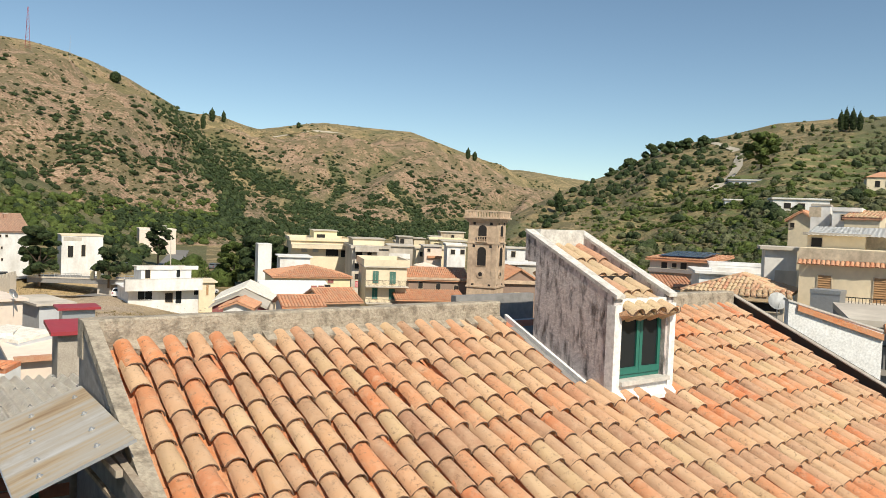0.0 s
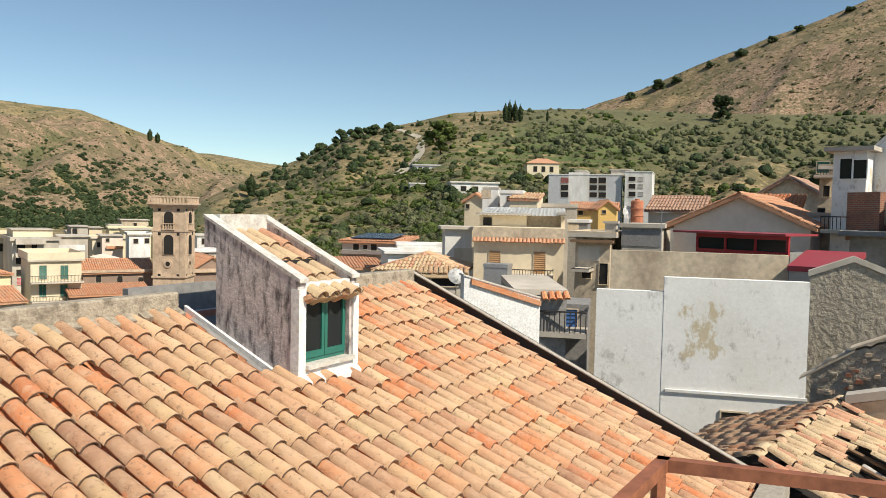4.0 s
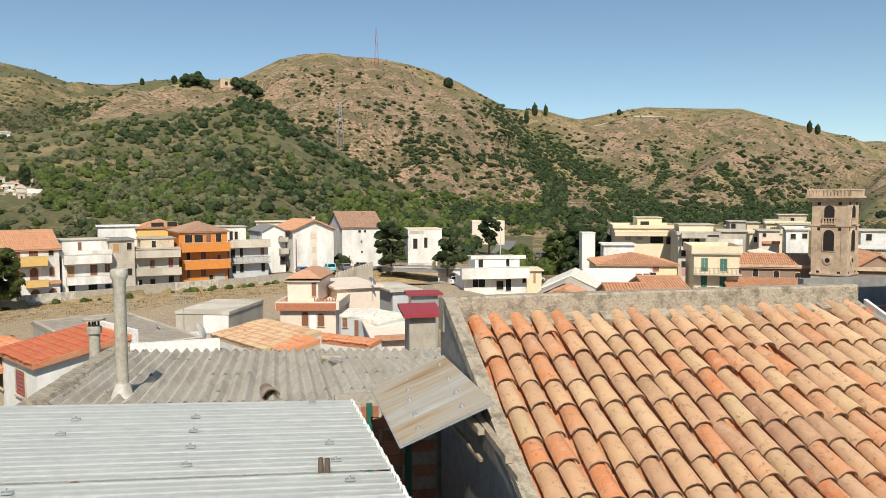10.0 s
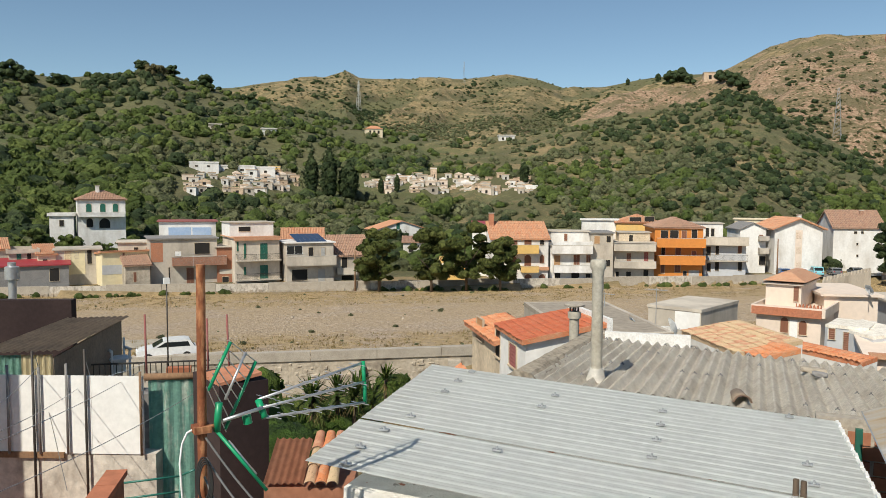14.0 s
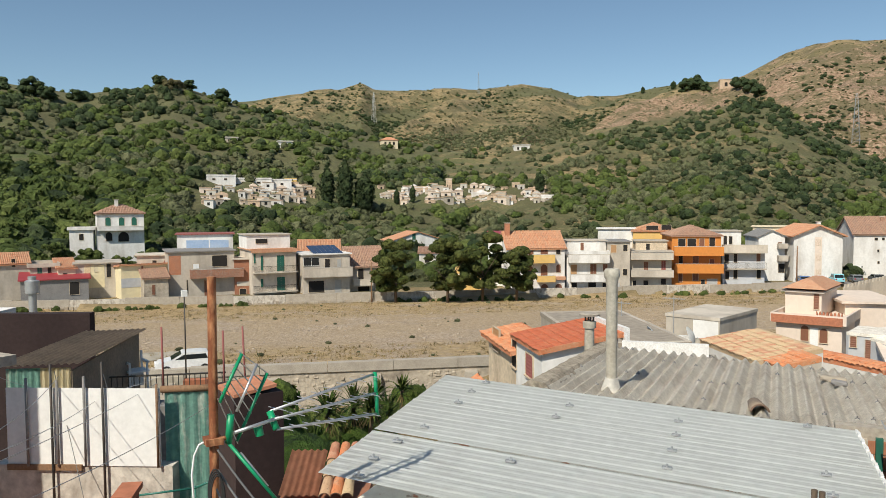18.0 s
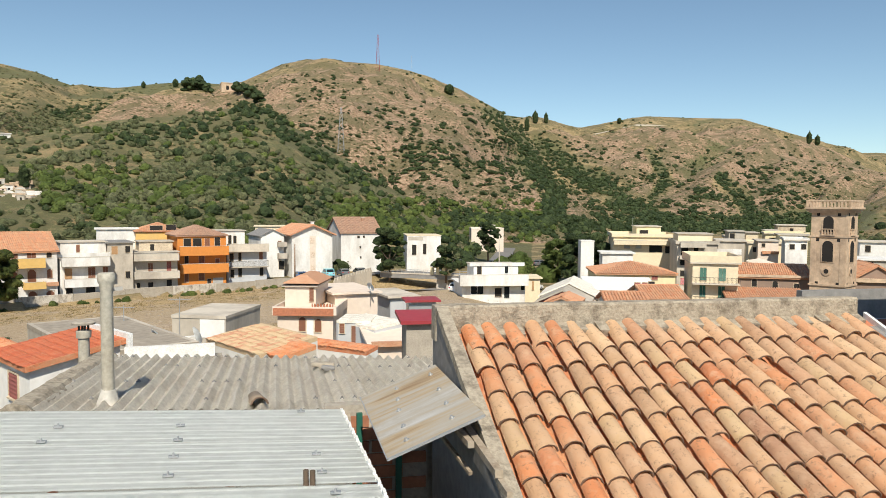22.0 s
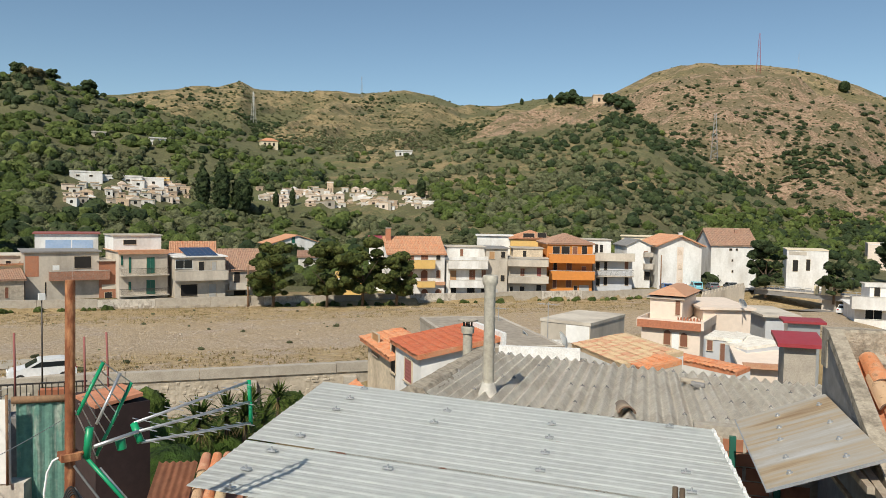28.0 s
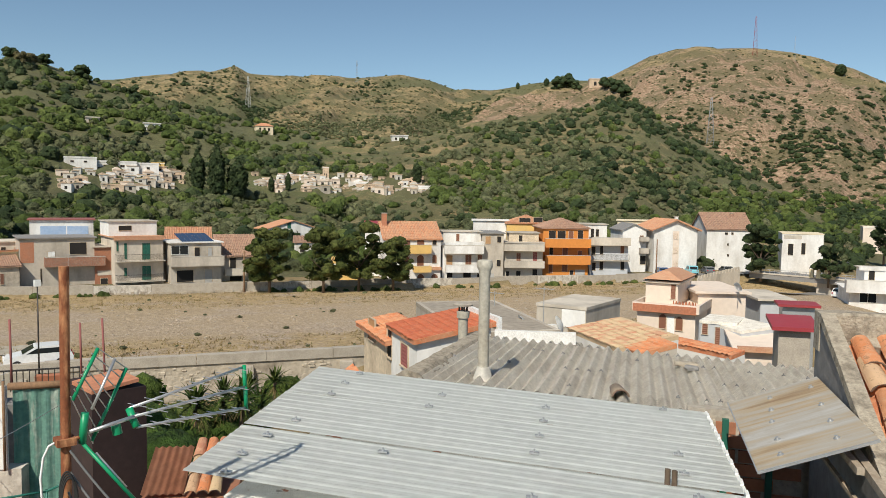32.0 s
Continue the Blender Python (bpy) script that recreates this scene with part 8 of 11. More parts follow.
# ---- bell tower ----
def bell_tower():
    base = Vector((3.95, 114.938, 4.75))
    tw = thing("bell_tower", pose(base.x, base.y, base.z, 0, 0, azel_t - 20), "old sandstone bell tower with arched openings and stone balustrade", "tower")
    W = 4.45
    H = 10.7
    bm = bm_new()
    box(bm, (0, 0, -14), (W, W, H - 0.9))
    part("shaft", bm, "stone", tw)
    for z, o in ((6.55, 0.12), (0.0, 0.16)):
        bm = bm_new()
        box(bm, (-o, -o, z), (W + o, W + o, z + 0.25))
        part("string_course", bm, "stone", tw)
    bm = bm_new()
    for k, (o, z) in enumerate(((0.25, H - 0.9), (0.5, H - 0.6), (0.68, H - 0.35))):
        box(bm, (-o, -o, z), (W + o, W + o, z + (0.3 if k < 2 else 0.25)))
    part("cornice", bm, "stone", tw)
    for i in range(13):
        x = -0.5 + i * (W + 1.0 - 0.22) / 12
        for p, q in (((x, -0.5), (x + 0.22, -0.28)), ((W + 0.28, x), (W + 0.5, x + 0.22))):
            bm = bm_new()
            box(bm, (*p, H - 0.1), (*q, H + 0.65))
            part("baluster", bm, "stone", tw)
    bm = bm_new()
    box(bm, (-0.55, -0.55, H + 0.652), (W + 0.55, -0.22, H + 0.86))
    box(bm, (W + 0.22, -0.22, H + 0.652), (W + 0.55, W + 0.55, H + 0.86))
    box(bm, (-0.55, -0.55, H - 0.098), (-0.4, W, H + 0.65))
    part("balustrade_rail", bm, "stone", tw)
    for side in (None, Matrix.Translation((W, 0, 0)) @ Matrix.Rotation(radians(90), 4, "Z")):
        tr = Matrix.Identity(4) if side is None else side
        for z0, z1, w in ((7.3, 9.4, 1.3), (3.3, 6.1, 1.35)):
            bm = bm_new()
            x0, x1 = W / 2 - w / 2, W / 2 + w / 2
            pts = [(x0, z0), (x1, z0), (x1, z1 - w / 2)] + [(W / 2 + w / 2 * math.cos(a), z1 - w / 2 + w / 2 * math.sin(a)) for a in np.linspace(0.3, math.pi - 0.3, 9)] + [(x0, z1 - w / 2)]
            prism(bm, [(W / 2 + (p[0] - W / 2) * 1.22, z0 + (p[1] - z0) * 1.06 - 0.1) for p in pts], -0.08, 0.02, "y", tr)
            fr = part("arch_surround", bm, "stone", tw)
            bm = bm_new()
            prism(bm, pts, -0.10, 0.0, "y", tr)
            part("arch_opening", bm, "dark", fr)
        bm = bm_new()
        for k in range(5):
            box(bm, (W / 2 - 0.8 + k * 0.36, -0.22, 6.95), (W / 2 - 0.66 + k * 0.36, -0.08, 7.6), tr)
        box(bm, (W / 2 - 0.9, -0.26, 7.6), (W / 2 + 0.9, -0.06, 7.72), tr)
        box(bm, (W / 2 - 0.9, -0.26, 6.8), (W / 2 + 0.9, -0.06, 6.96), tr)
        part("balconet", bm, "stone", tw)
        bm = bm_new()
        lathe(bm, [(0.62, 0.0), (0.62, 0.09), (0.42, 0.10)], 16)
        bm.transform(tr @ Matrix.Translation((W / 2 - 0.1, 0, 2.0)) @ Matrix.Rotation(radians(90), 4, "X"))
        ring = part("round_window", bm, "stone", tw)
        bm = bm_new()
        lathe(bm, [(0.32, 0.0), (0.32, 0.12), (0.2, 0.125)], 12)
        bm.transform(tr @ Matrix.Translation((W / 2 - 0.1, 0, 2.0)) @ Matrix.Rotation(radians(90), 4, "X"))
        part("dark_oculus", bm, "dark", ring)
        for x, z in ((0.9, 6.2), (W - 0.9, 6.2), (0.9, 0.35), (W - 0.9, 0.35), (0.9, 9.6), (W - 0.9, 9.6)):
            bm = bm_new()
            box(bm, (x - 0.2, -0.02, z - 0.2), (x + 0.2, 0.05, z + 0.2), tr)
            part("putlog_hole", bm, "dark", tw)
        for x in (0.0, W - 0.7):
            bm = bm_new()
            box(bm, (x + 0.002, -0.05, 0.26), (x + 0.698, 0.0, 6.54), tr)
            part("corner_pilaster", bm, "stone", tw)


azel_t = -1.7
bell_tower()


# ---- cars ----
def car(at, rz, paint, label, long=4.3, tall=1.55):
    c = thing("car", pose(*at, 0, 0, rz), label, "car", "parked cars")
    w = 0.88
    k = long / 4.3
    side = [(-2.1, 0.35), (-2.12, 0.75), (-2.0, 0.98), (-1.85, 1.02), (-1.55, tall - 0.06), (-1.2, tall), (0.2, tall - 0.02), (0.95, 1.05), (1.85, 0.88), (2.1, 0.7), (2.12, 0.35)]
    bm = bm_new()
    prism(bm, [(x * k, z) for x, z in side], -w, w, "y")
    soften(bm, 0.09, 2)
    part("body", bm, paint, c)
    for sy in (-1, 1):
        bm = bm_new()
        prism(bm, [(-1.55 * k, 1.06), (-1.38 * k, tall - 0.14), (0.12 * k, tall - 0.14), (0.75 * k, 1.06)], sy * (w + 0.004) - 0.004, sy * (w + 0.004) + 0.004, "y")
        part("side_glass", bm, "glass", c)
    for a, c2 in (((0.98, 1.09), (0.27, tall - 0.08)), ((-1.87, 1.07), (-1.60, tall - 0.12))):
        bm = bm_new()
        prism(bm, [(a[0] * k + 0.03, a[1]), (c2[0] * k + 0.03, c2[1]), (c2[0] * k, c2[1]), (a[0] * k, a[1])], -w + 0.12, w - 0.12, "y")
        part("windscreen", bm, "glass", c)
    for sx in (-1.3, 1.32):
        for sy in (-w, w):
            bm = bm_new()
            lathe(bm, [(0.2, -0.1), (0.32, -0.09), (0.33, 0.09), (0.2, 0.1)], 16)
            bm.transform(Matrix.Translation((sx * k, sy * 0.96, 0.33)) @ Matrix.Rotation(radians(90), 4, "X"))
            wh = part("wheel", bm, "rubber", c)
            bm = bm_new()
            lathe(bm, [(0.19, -0.11), (0.19, 0.11)], 10)
            bm.transform(Matrix.Translation((sx * k, sy * 0.965, 0.33)) @ Matrix.Rotation(radians(90), 4, "X"))
            part("rim", bm, "galv", wh)
    for sy in (-0.62, 0.62):
        bm = bm_new()
        box(bm, (2.04 * k, sy - 0.17, 0.66), (2.14 * k, sy + 0.17, 0.80))
        part("headlight", bm, "plastic_white", c)
        bm = bm_new()
        box(bm, (-2.14 * k, sy - 0.14, 0.72), (-2.06 * k, sy + 0.14, 0.9))
        part("tail_light", bm, "car_red", c)
    return c


p = Vector((-58.910, 11.700, 3.054))
bm = bm_new()
prism(bm, [(-4.5, -4), (4.5, -4), (4.5, 0.0), (-4.5, 0.0)], -1.6, 1.6, "y")
solo("track_shoulder", bm, "dirt_road", pose(p.x, p.y, p.z - 0.35, 0, 0, RIVER_Z - 168), "raised dusty shoulder of the river track", "road", kind="structure")
car((p.x, p.y, p.z - 0.33), RIVER_Z - 168, "car_white", "white hatchback parked on the river track", 4.4)
for s0, paint, lab in ((70, "car_blue", "dark blue car parked by the river wall"), (73.5, "car_white", "white car parked by the river wall"), (77, "car_cyan", "pale blue van parked by the river wall"), (81, "car_grey", "dark grey car parked by the river wall"), (85.5, "car_grey", "grey car parked near the white houses")):
    q = along(s0, -2.6)
    car((q.x, q.y, 0.06), RIVER_Z + 70, paint, lab, 4.0, 1.75 if paint == "car_cyan" else 1.5)
for t_px, paint, lab in (((-48.999, 118.102, 1.623), "car_white", "white car parked beside the white villa"), ((-43.627, 143.381, 2.284), "car_white", "white car on the village road"), ((-61.087, 206.006, 2.092), "car_grey", "pale car on the rising road"), ((-73.126, 175.215, 3.495), "car_grey", "dark car by the far verge")):
    car((t_px[0], t_px[1], ground_z(t_px[0], t_px[1]) + 0.05), 75, paint, lab, 4.1)


# ---- nearer roofs on this bank ----
def tiled_plane(ob, w, d, dip, mat, name="roof_tiles", pitch=0.24, row=0.36, seed=1, holes=()):
    """Rows of barrel tiles over a sloping w x d plane: x along the eave, y up the slope."""
    rng = random.Random(seed)
    mats = []
    for r in range(int(d / row)):
        for c in range(int(w / pitch)):
            x, y = (c + 0.5) * pitch, r * row
            if rng.random() < 0.05 or any(a + 0.2 * math.sin(9 * y) < x < b2 + 0.2 * math.sin(7 * y) and e < y < f for a, b2, e, f in holes):
                continue
            mats.append(dip @ Matrix.Translation((x + rng.uniform(-0.012, 0.012), y + rng.uniform(-0.07, 0.07), 0.03 + 0.03 * rng.random())) @ Euler((radians(-2 + rng.uniform(-4, 4)), radians(rng.uniform(-9, 9)), radians(rng.uniform(-8, 8)))).to_matrix().to_4x4() @ Matrix.Diagonal((1.25, 1.0, 1.1, 1)))
    return joined_tiles(name, mats, TILES_PALE, mat, ob)



# ---- ruined roof below the white wall ----
ruin = thing("ruined_roof", pose(9.48, 9.19, 11.19, 0, 0, 26.65), "collapsing old barrel-tile roof with holes over a rubble house", "roof")
LEFT = Matrix.Rotation(radians(180), 4, "Z") @ Matrix.Translation((-5.0, -2.4, -0.95)) @ Matrix.Rotation(radians(21.5), 4, "X")
RIGHT = Matrix.Translation((-0.3, -3.9, -1.30)) @ Matrix.Rotation(radians(18.5), 4, "X")
tiled_plane(ruin, 5.2, 2.6, LEFT, "clay", seed=5)
tiled_plane(ruin, 6.4, 4.1, RIGHT, "clay_pale", seed=6, holes=[(0.7, 2.6, 1.0, 2.7), (1.8, 3.0, 2.4, 3.2), (2.4, 3.4, 1.0, 1.7), (3.6, 4.4, 1.8, 2.4)])
for k in range(16):
    ob = new("ridge_tile", TILES_PALE[k % 3])
    ob.parent = ruin
    ob.matrix_basis = Matrix.Translation((-0.2 + k * 0.34, 0.03 * math.sin(k * 1.7), 0.02 + 0.03 * math.sin(k * 2.1))) @ pose(0, 0, 0, 0, -3, -90 + 3 * math.sin(k)) @ Matrix.Diagonal((1.25, 1, 0.95, 1))
for k in range(9):
    bm = bm_new()
    tube(bm, (0.2 + k * 0.62, -3.7, -1.32), (0.2 + k * 0.62, -0.05, -0.10), 0.045, n=6)
    part("rafter", bm, "wood", ruin)
for x0, x1 in ((0.7, 1.6), (1.5, 2.6)):
    bm = bm_new()
    tube(bm, (x0, -2.7, -0.95), (x1, -1.0, -0.55), 0.05, n=6)
    part("fallen_beam", bm, "asbestos", ruin)
bm = bm_new()
box(bm, (-0.1, -3.7, -5), (6.0, -3.4, -1.45))
box(bm, (-0.1, -3.4, -5), (0.2, 2.0, -1.2))
box(bm, (-0.1, 2.0, -5), (6.0, 2.3, -1.2))
part("wall", bm, "rubble", ruin)
# solid near-black fill, no real floor, so the roof holes look unlit
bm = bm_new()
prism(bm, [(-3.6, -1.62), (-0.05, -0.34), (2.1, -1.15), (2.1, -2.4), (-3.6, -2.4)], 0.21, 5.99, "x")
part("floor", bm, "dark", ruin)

# ---- rusty rail of the terrace ----
rail = thing("terrace_rail", None, "red-oxide painted steel handrail with rusty welds", "railing")
C1, C2, C0 = Vector((1.91, 2.24, 14.12)), Vector((2.47, 1.76, 14.12)), Vector((1.20, 1.73, 14.12))
for a, c in ((C0, C1), (C1, C2)):
    bm = bm_new()
    d_ = (c - a).normalized()
    n_ = d_.cross(Vector((0, 0, 1)))
    e_ = d_ * 0.02
    fr = Matrix((( d_.x, n_.x, 0, 0), (d_.y, n_.y, 0, 0), (d_.z, n_.z, 1, 0), (0, 0, 0, 1)))
    box(bm, (-0.02, -0.022, -0.022), ((c - a).length + 0.018, 0.022, 0.022), Matrix.Translation(a) @ fr)
    soften(bm, 0.005, 1)
    part("top_rail", bm, "rust_paint", rail)
for p_ in (C1 - (C1 - C0).normalized() * 0.05, C2 - (C2 - C1).normalized() * 0.05, C0):
    bm = bm_new()
    box(bm, (p_.x - 0.018, p_.y - 0.018, 13.2), (p_.x + 0.018, p_.y + 0.018, 14.098))
    part("post", bm, "rust_paint", rail)
terrace = thing("terrace", HOME, "plain concrete terrace under the viewer", "terrace", kind="structure")
bm = bm_new()
box(bm, (-3.2, -9.5, -8.0), (1.2, -5.75, -0.62))
part("floor_slab", bm, "concrete", terrace)

# ---- yard on the left: fence, sheets, mast ----
fence = thing("sheet_fence", pose(-12.07, -0.15, 11.42, 0, 0, 57), "white sheet fence on thin posts above a stained concrete wall", "fence")
for k in range(3):
    bm = bm_new()
    box(bm, (k * 0.72, 0, 0.0), (k * 0.72 + 0.715, 0.012, 1.08))
    part("white_sheet", bm, "plastic_white", fence)
for x, lo, hi, mt in ((0.31, 0.0, 1.22, "concrete_dark"), (0.66, -0.9, 1.42, "iron"), (0.74, 0.0, 1.2, "concrete_dark"), (1.12, 0.0, 1.25, "concrete_dark"), (1.38, -0.9, 1.45, "iron"), (2.13, 0.0, 1.15, "wood")):
    bm = bm_new()
    tube(bm, (x, -0.04, lo), (x, -0.04, hi), 0.018, n=8)
    part("post", bm, mt, fence)
bm = bm_new()
box(bm, (-0.2, 0.02, -3.5), (2.3, 0.25, 0.0))
part("wall", bm, "rubble_plaster", fence)
bm = bm_new()
box(bm, (0.0, -0.03, -0.06), (1.05, 0.0, 0.02))
part("batten", bm, "wood", fence)
green = thing("green_sheet_screen", pose(*(-11.101, 1.758, 10.836), 0, 0, 66), "peeling green painted metal sheet screen", "screen")
bm = bm_new()
grid = []
for i in range(25):
    x = 0.72 * i / 24
    y = 0.012 * math.sin(i * 1.3)
    grid.append((bm.verts.new((x, y, -1.2)), bm.verts.new((x, y, 1.58))))
for a, c in zip(grid, grid[1:]):
    bm.faces.new((a[0], c[0], c[1], a[1]))
bmesh.ops.solidify(bm, geom=bm.faces[:], thickness=0.01)
part("panel", bm, "green_sheet", green)
bm = bm_new()
tube(bm, (-0.05, 0.0, 1.60), (0.80, 0.0, 1.60), 0.05, n=8)
part("rolled_mat", bm, "wood", green)
mast = thing("rusty_mast", None, "rusty steel antenna mast with clamp and cables", "mast")
mt0, mt1 = Vector((-4.182, 0.796, 14.582)), Vector((-4.185, 0.782, 13.281))
bm = bm_new()
tube(bm, mt1 - Vector((0, 0, 0.8)), mt0, 0.026, 0.024, n=16)
part("tube", bm, "rust", mast)
bm = bm_new()
cl = Vector((-4.184, 0.786, 13.703))
box(bm, (cl.x - 0.045, cl.y - 0.045, cl.z - 0.018), (cl.x + 0.045, cl.y + 0.045, cl.z + 0.018))
part("clamp", bm, "rust", mast)

aerial = thing("tv_antenna", None, "green and aluminium rooftop television antenna with grid reflector", "antenna")


def rod(name, a, c, r, mt, n=8):
    bm = bm_new()
    tube(bm, a, c, r, n=n)
    part(name, bm, mt, aerial)


A_, B_, C_, D_ = (Vector(q) for q in ((-4.192, 0.952, 14.152), (-4.126, 0.811, 13.917), (-4.249, 1.108, 14.018), (-4.202, 0.917, 13.672)))
rod("reflector_bar", A_, B_, 0.010, "green_plastic")
rod("reflector_bar", C_, D_, 0.010, "green_plastic")
for k in range(8):
    f = k / 7
    a, c = A_.lerp(B_, f), C_.lerp(D_, f)
    rod("reflector_rod", a - (c - a) * 0.1, c + (c - a) * 0.06, 0.0035, "aluminium", 6)
rod("reflector_spine", Vector((-4.218, 1.042, 14.082)), Vector((-4.153, 0.906, 13.849)), 0.008, "aluminium")
E_, F_ = Vector((-4.167, 0.852, 13.697)), Vector((-3.996, 1.080, 13.368))
rod("reflector_bar", E_, F_, 0.010, "green_plastic")
rod("reflector_spine", Vector((-4.168, 0.925, 13.617)), Vector((-4.061, 1.042, 13.441)), 0.008, "aluminium")
BOOMS = ((Vector((-4.246, 1.118, 13.799)), Vector((-4.571, 1.924, 13.858))), (Vector((-4.191, 1.126, 13.766)), Vector((-4.522, 1.909, 13.743))), (Vector((-4.188, 1.137, 13.707)), Vector((-4.519, 1.915, 13.609))))
for a, c in BOOMS:
    rod("boom", a, c, 0.009, "aluminium")
    side = (c - a).cross(Vector((0, 0, 1))).normalized()
    for k in range(8):
        q = a.lerp(c, (k + 0.5) / 8)
        rod("director", q - side * 0.075, q + side * 0.075, 0.003, "aluminium", 6)
rod("end_bracket", BOOMS[0][1] + Vector((0, 0, 0.01)), BOOMS[1][1], 0.014, "green_plastic")
rod("end_bracket", BOOMS[1][1], BOOMS[2][1] - Vector((0, 0, 0.015)), 0.014, "green_plastic")
rod("start_bracket", BOOMS[0][0], BOOMS[2][0], 0.020, "green_plastic")
rod("main_boom", Vector((-4.157, 0.893, 13.735)), BOOMS[1][0], 0.011, "aluminium")
rod("dipole_box", Vector((-4.199, 1.035, 13.736)), Vector((-4.196, 1.043, 13.687)), 0.025, "green_plastic", 10)
rod("reflector_hub", Vector((-4.161, 0.877, 13.836)), Vector((-4.165, 0.863, 13.681)), 0.020, "green_plastic", 8)
rod("mast_arm", Vector((-4.184, 0.786, 13.703)), Vector((-4.164, 0.863, 13.712)), 0.012, "rust", 8)

# left-hand house corner with a green door
lh = thing("left_house", pose(*(-8.572, -0.259, 13.439), 0, 0, 122), "pale rendered house corner with weathered green door", "house")
bm = bm_new()
box(bm, (-4, 0, -6), (0.0, 0.9, 0.0))
part("wall", bm, "mortar", lh)
bm = bm_new()
box(bm, (-4.1, -0.16, 0.002), (0.14, 1.0, 0.10))
part("roof_edge", bm, "concrete", lh)
bm = bm_new()
box(bm, (-1.1, -0.03, -2.7), (-0.32, 0.02, -0.5))
part("door", bm, "green_sheet", lh)
bm = bm_new()
box(bm, (-12.6, -9.0, 0.0), (-10.30, -2.55, 16.6))
solo("neighbour_wall", bm, "mortar", None, "plain rendered wall of the tall neighbouring house", "wall", kind="structure")
# shed with dark corrugated roof
shed = thing("corrugated_shed", pose(*(-15.572, -0.130, 12.180), 0, 0, 66), "low shed with dark corrugated roof and coloured sheet sides", "shed")
part("roof", corrugated(-0.12, 1.25, -0.1, 4.4, lambda u, v: -0.22 * (u > 9) + 0.02 * u - 0.02 * v, 0.13, 0.016), "asbestos_dark", shed)
for x0, x1, mt in ((0.0, 0.58, "green_sheet"), (0.58, 1.1, "pale_yellow")):
    bm = bm_new()
    grid = []
    for i in range(21):
        x = x0 + (x1 - x0) * i / 20
        y = 0.015 * math.sin(i * 1.6)
        grid.append((bm.verts.new((x, y, -3)), bm.verts.new((x, y, -0.06))))
    for a, c in zip(grid, grid[1:]):
        bm.faces.new((a[0], c[0], c[1], a[1]))
    bmesh.ops.solidify(bm, geom=bm.faces[:], thickness=0.008)
    part("side_sheet", bm, mt, shed)
bm = bm_new()
box(bm, (1.08, 0.02, -3), (1.12, 4.2, -0.13))
part("side_sheet", bm, "asbestos_dark", shed)
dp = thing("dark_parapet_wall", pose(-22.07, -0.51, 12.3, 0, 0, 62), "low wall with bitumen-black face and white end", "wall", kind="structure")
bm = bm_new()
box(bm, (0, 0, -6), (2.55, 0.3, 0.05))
part("dark_face", bm, "maroon_and_shade", dp)
bm = bm_new()
box(bm, (-3.0, 0.02, -6), (-0.004, 1.5, 0.03))
part("white_end", bm, "white", dp)
# balustrade, plastic chair and flower box behind the fence
br = thing("iron_balustrade", pose(*(-16.974, 1.635, 11.072), 0, 0, 70), "thin dark iron balustrade on a roof terrace", "railing")
for k in range(22):
    bm = bm_new()
    box(bm, (k * 0.11, 0, 0), (k * 0.11 + 0.018, 0.018, 0.40))
    part("bar", bm, "iron", br)
bm = bm_new()
box(bm, (-0.02, -0.01, 0.401), (2.4, 0.028, 0.43))
part("handrail", bm, "iron", br)
bm = bm_new()
box(bm, (-0.5, 0.03, -6), (3.4, 0.6, -0.25))
solo("roof_terrace_block", bm, "concrete_dark", pose(*(-16.974, 1.635, 11.072), 0, 0, 70), "stained low roof terrace block", "terrace", kind="structure")
chair = thing("plastic_chair", pose(*(-17.911, 2.211, 10.890), 0, 0, 100), "white plastic garden chair stacked upside down", "chair")
for a, c, nm in (((0, 0, 0.42), (0.46, 0.44, 0.46), "seat"), ((0, 0.40, 0.05), (0.46, 0.45, 0.42), "backrest"), ((0, 0, 0.62), (0.05, 0.42, 0.66), "arm"), ((0.41, 0, 0.62), (0.46, 0.42, 0.66), "arm")):
    bm = bm_new()
    box(bm, a, c)
    soften(bm, 0.015, 2)
    part(nm, bm, "plastic_white", chair)
for x in (0.02, 0.40):
    for y in (0.02, 0.38):
        bm = bm_new()
        box(bm, (x, y, 0.0 if y < 0.1 else 0.461), (x + 0.04, y + 0.04, 0.62 if y < 0.1 else 0.85))
        part("leg", bm, "plastic_white", chair)
bm = bm_new()
prism(bm, [(0, 0.02), (0.16, 0.02), (0.18, 0.14), (-0.02, 0.14)], 0, 0.5, "x")
solo("flower_box", bm, "terracotta_trim", pose(*(-16.744, 3.130, 11.151), 0, 0, 70), "empty terracotta flower box on the balustrade", "planter")
for t_px in (((-13.863, 2.218, 12.900), (-13.860, 2.231, 11.744)), ((-13.650, 3.216, 12.780), (-13.648, 3.226, 11.671)), ((-13.564, 3.543, 12.838), (-13.553, 3.580, 11.545))):
    bm = bm_new()
    tube(bm, t_px[1], t_px[0], 0.018, n=8)
    solo("iron_stake", bm, "dark_red", None, "thin rusty red iron stake", "post", "iron stakes")
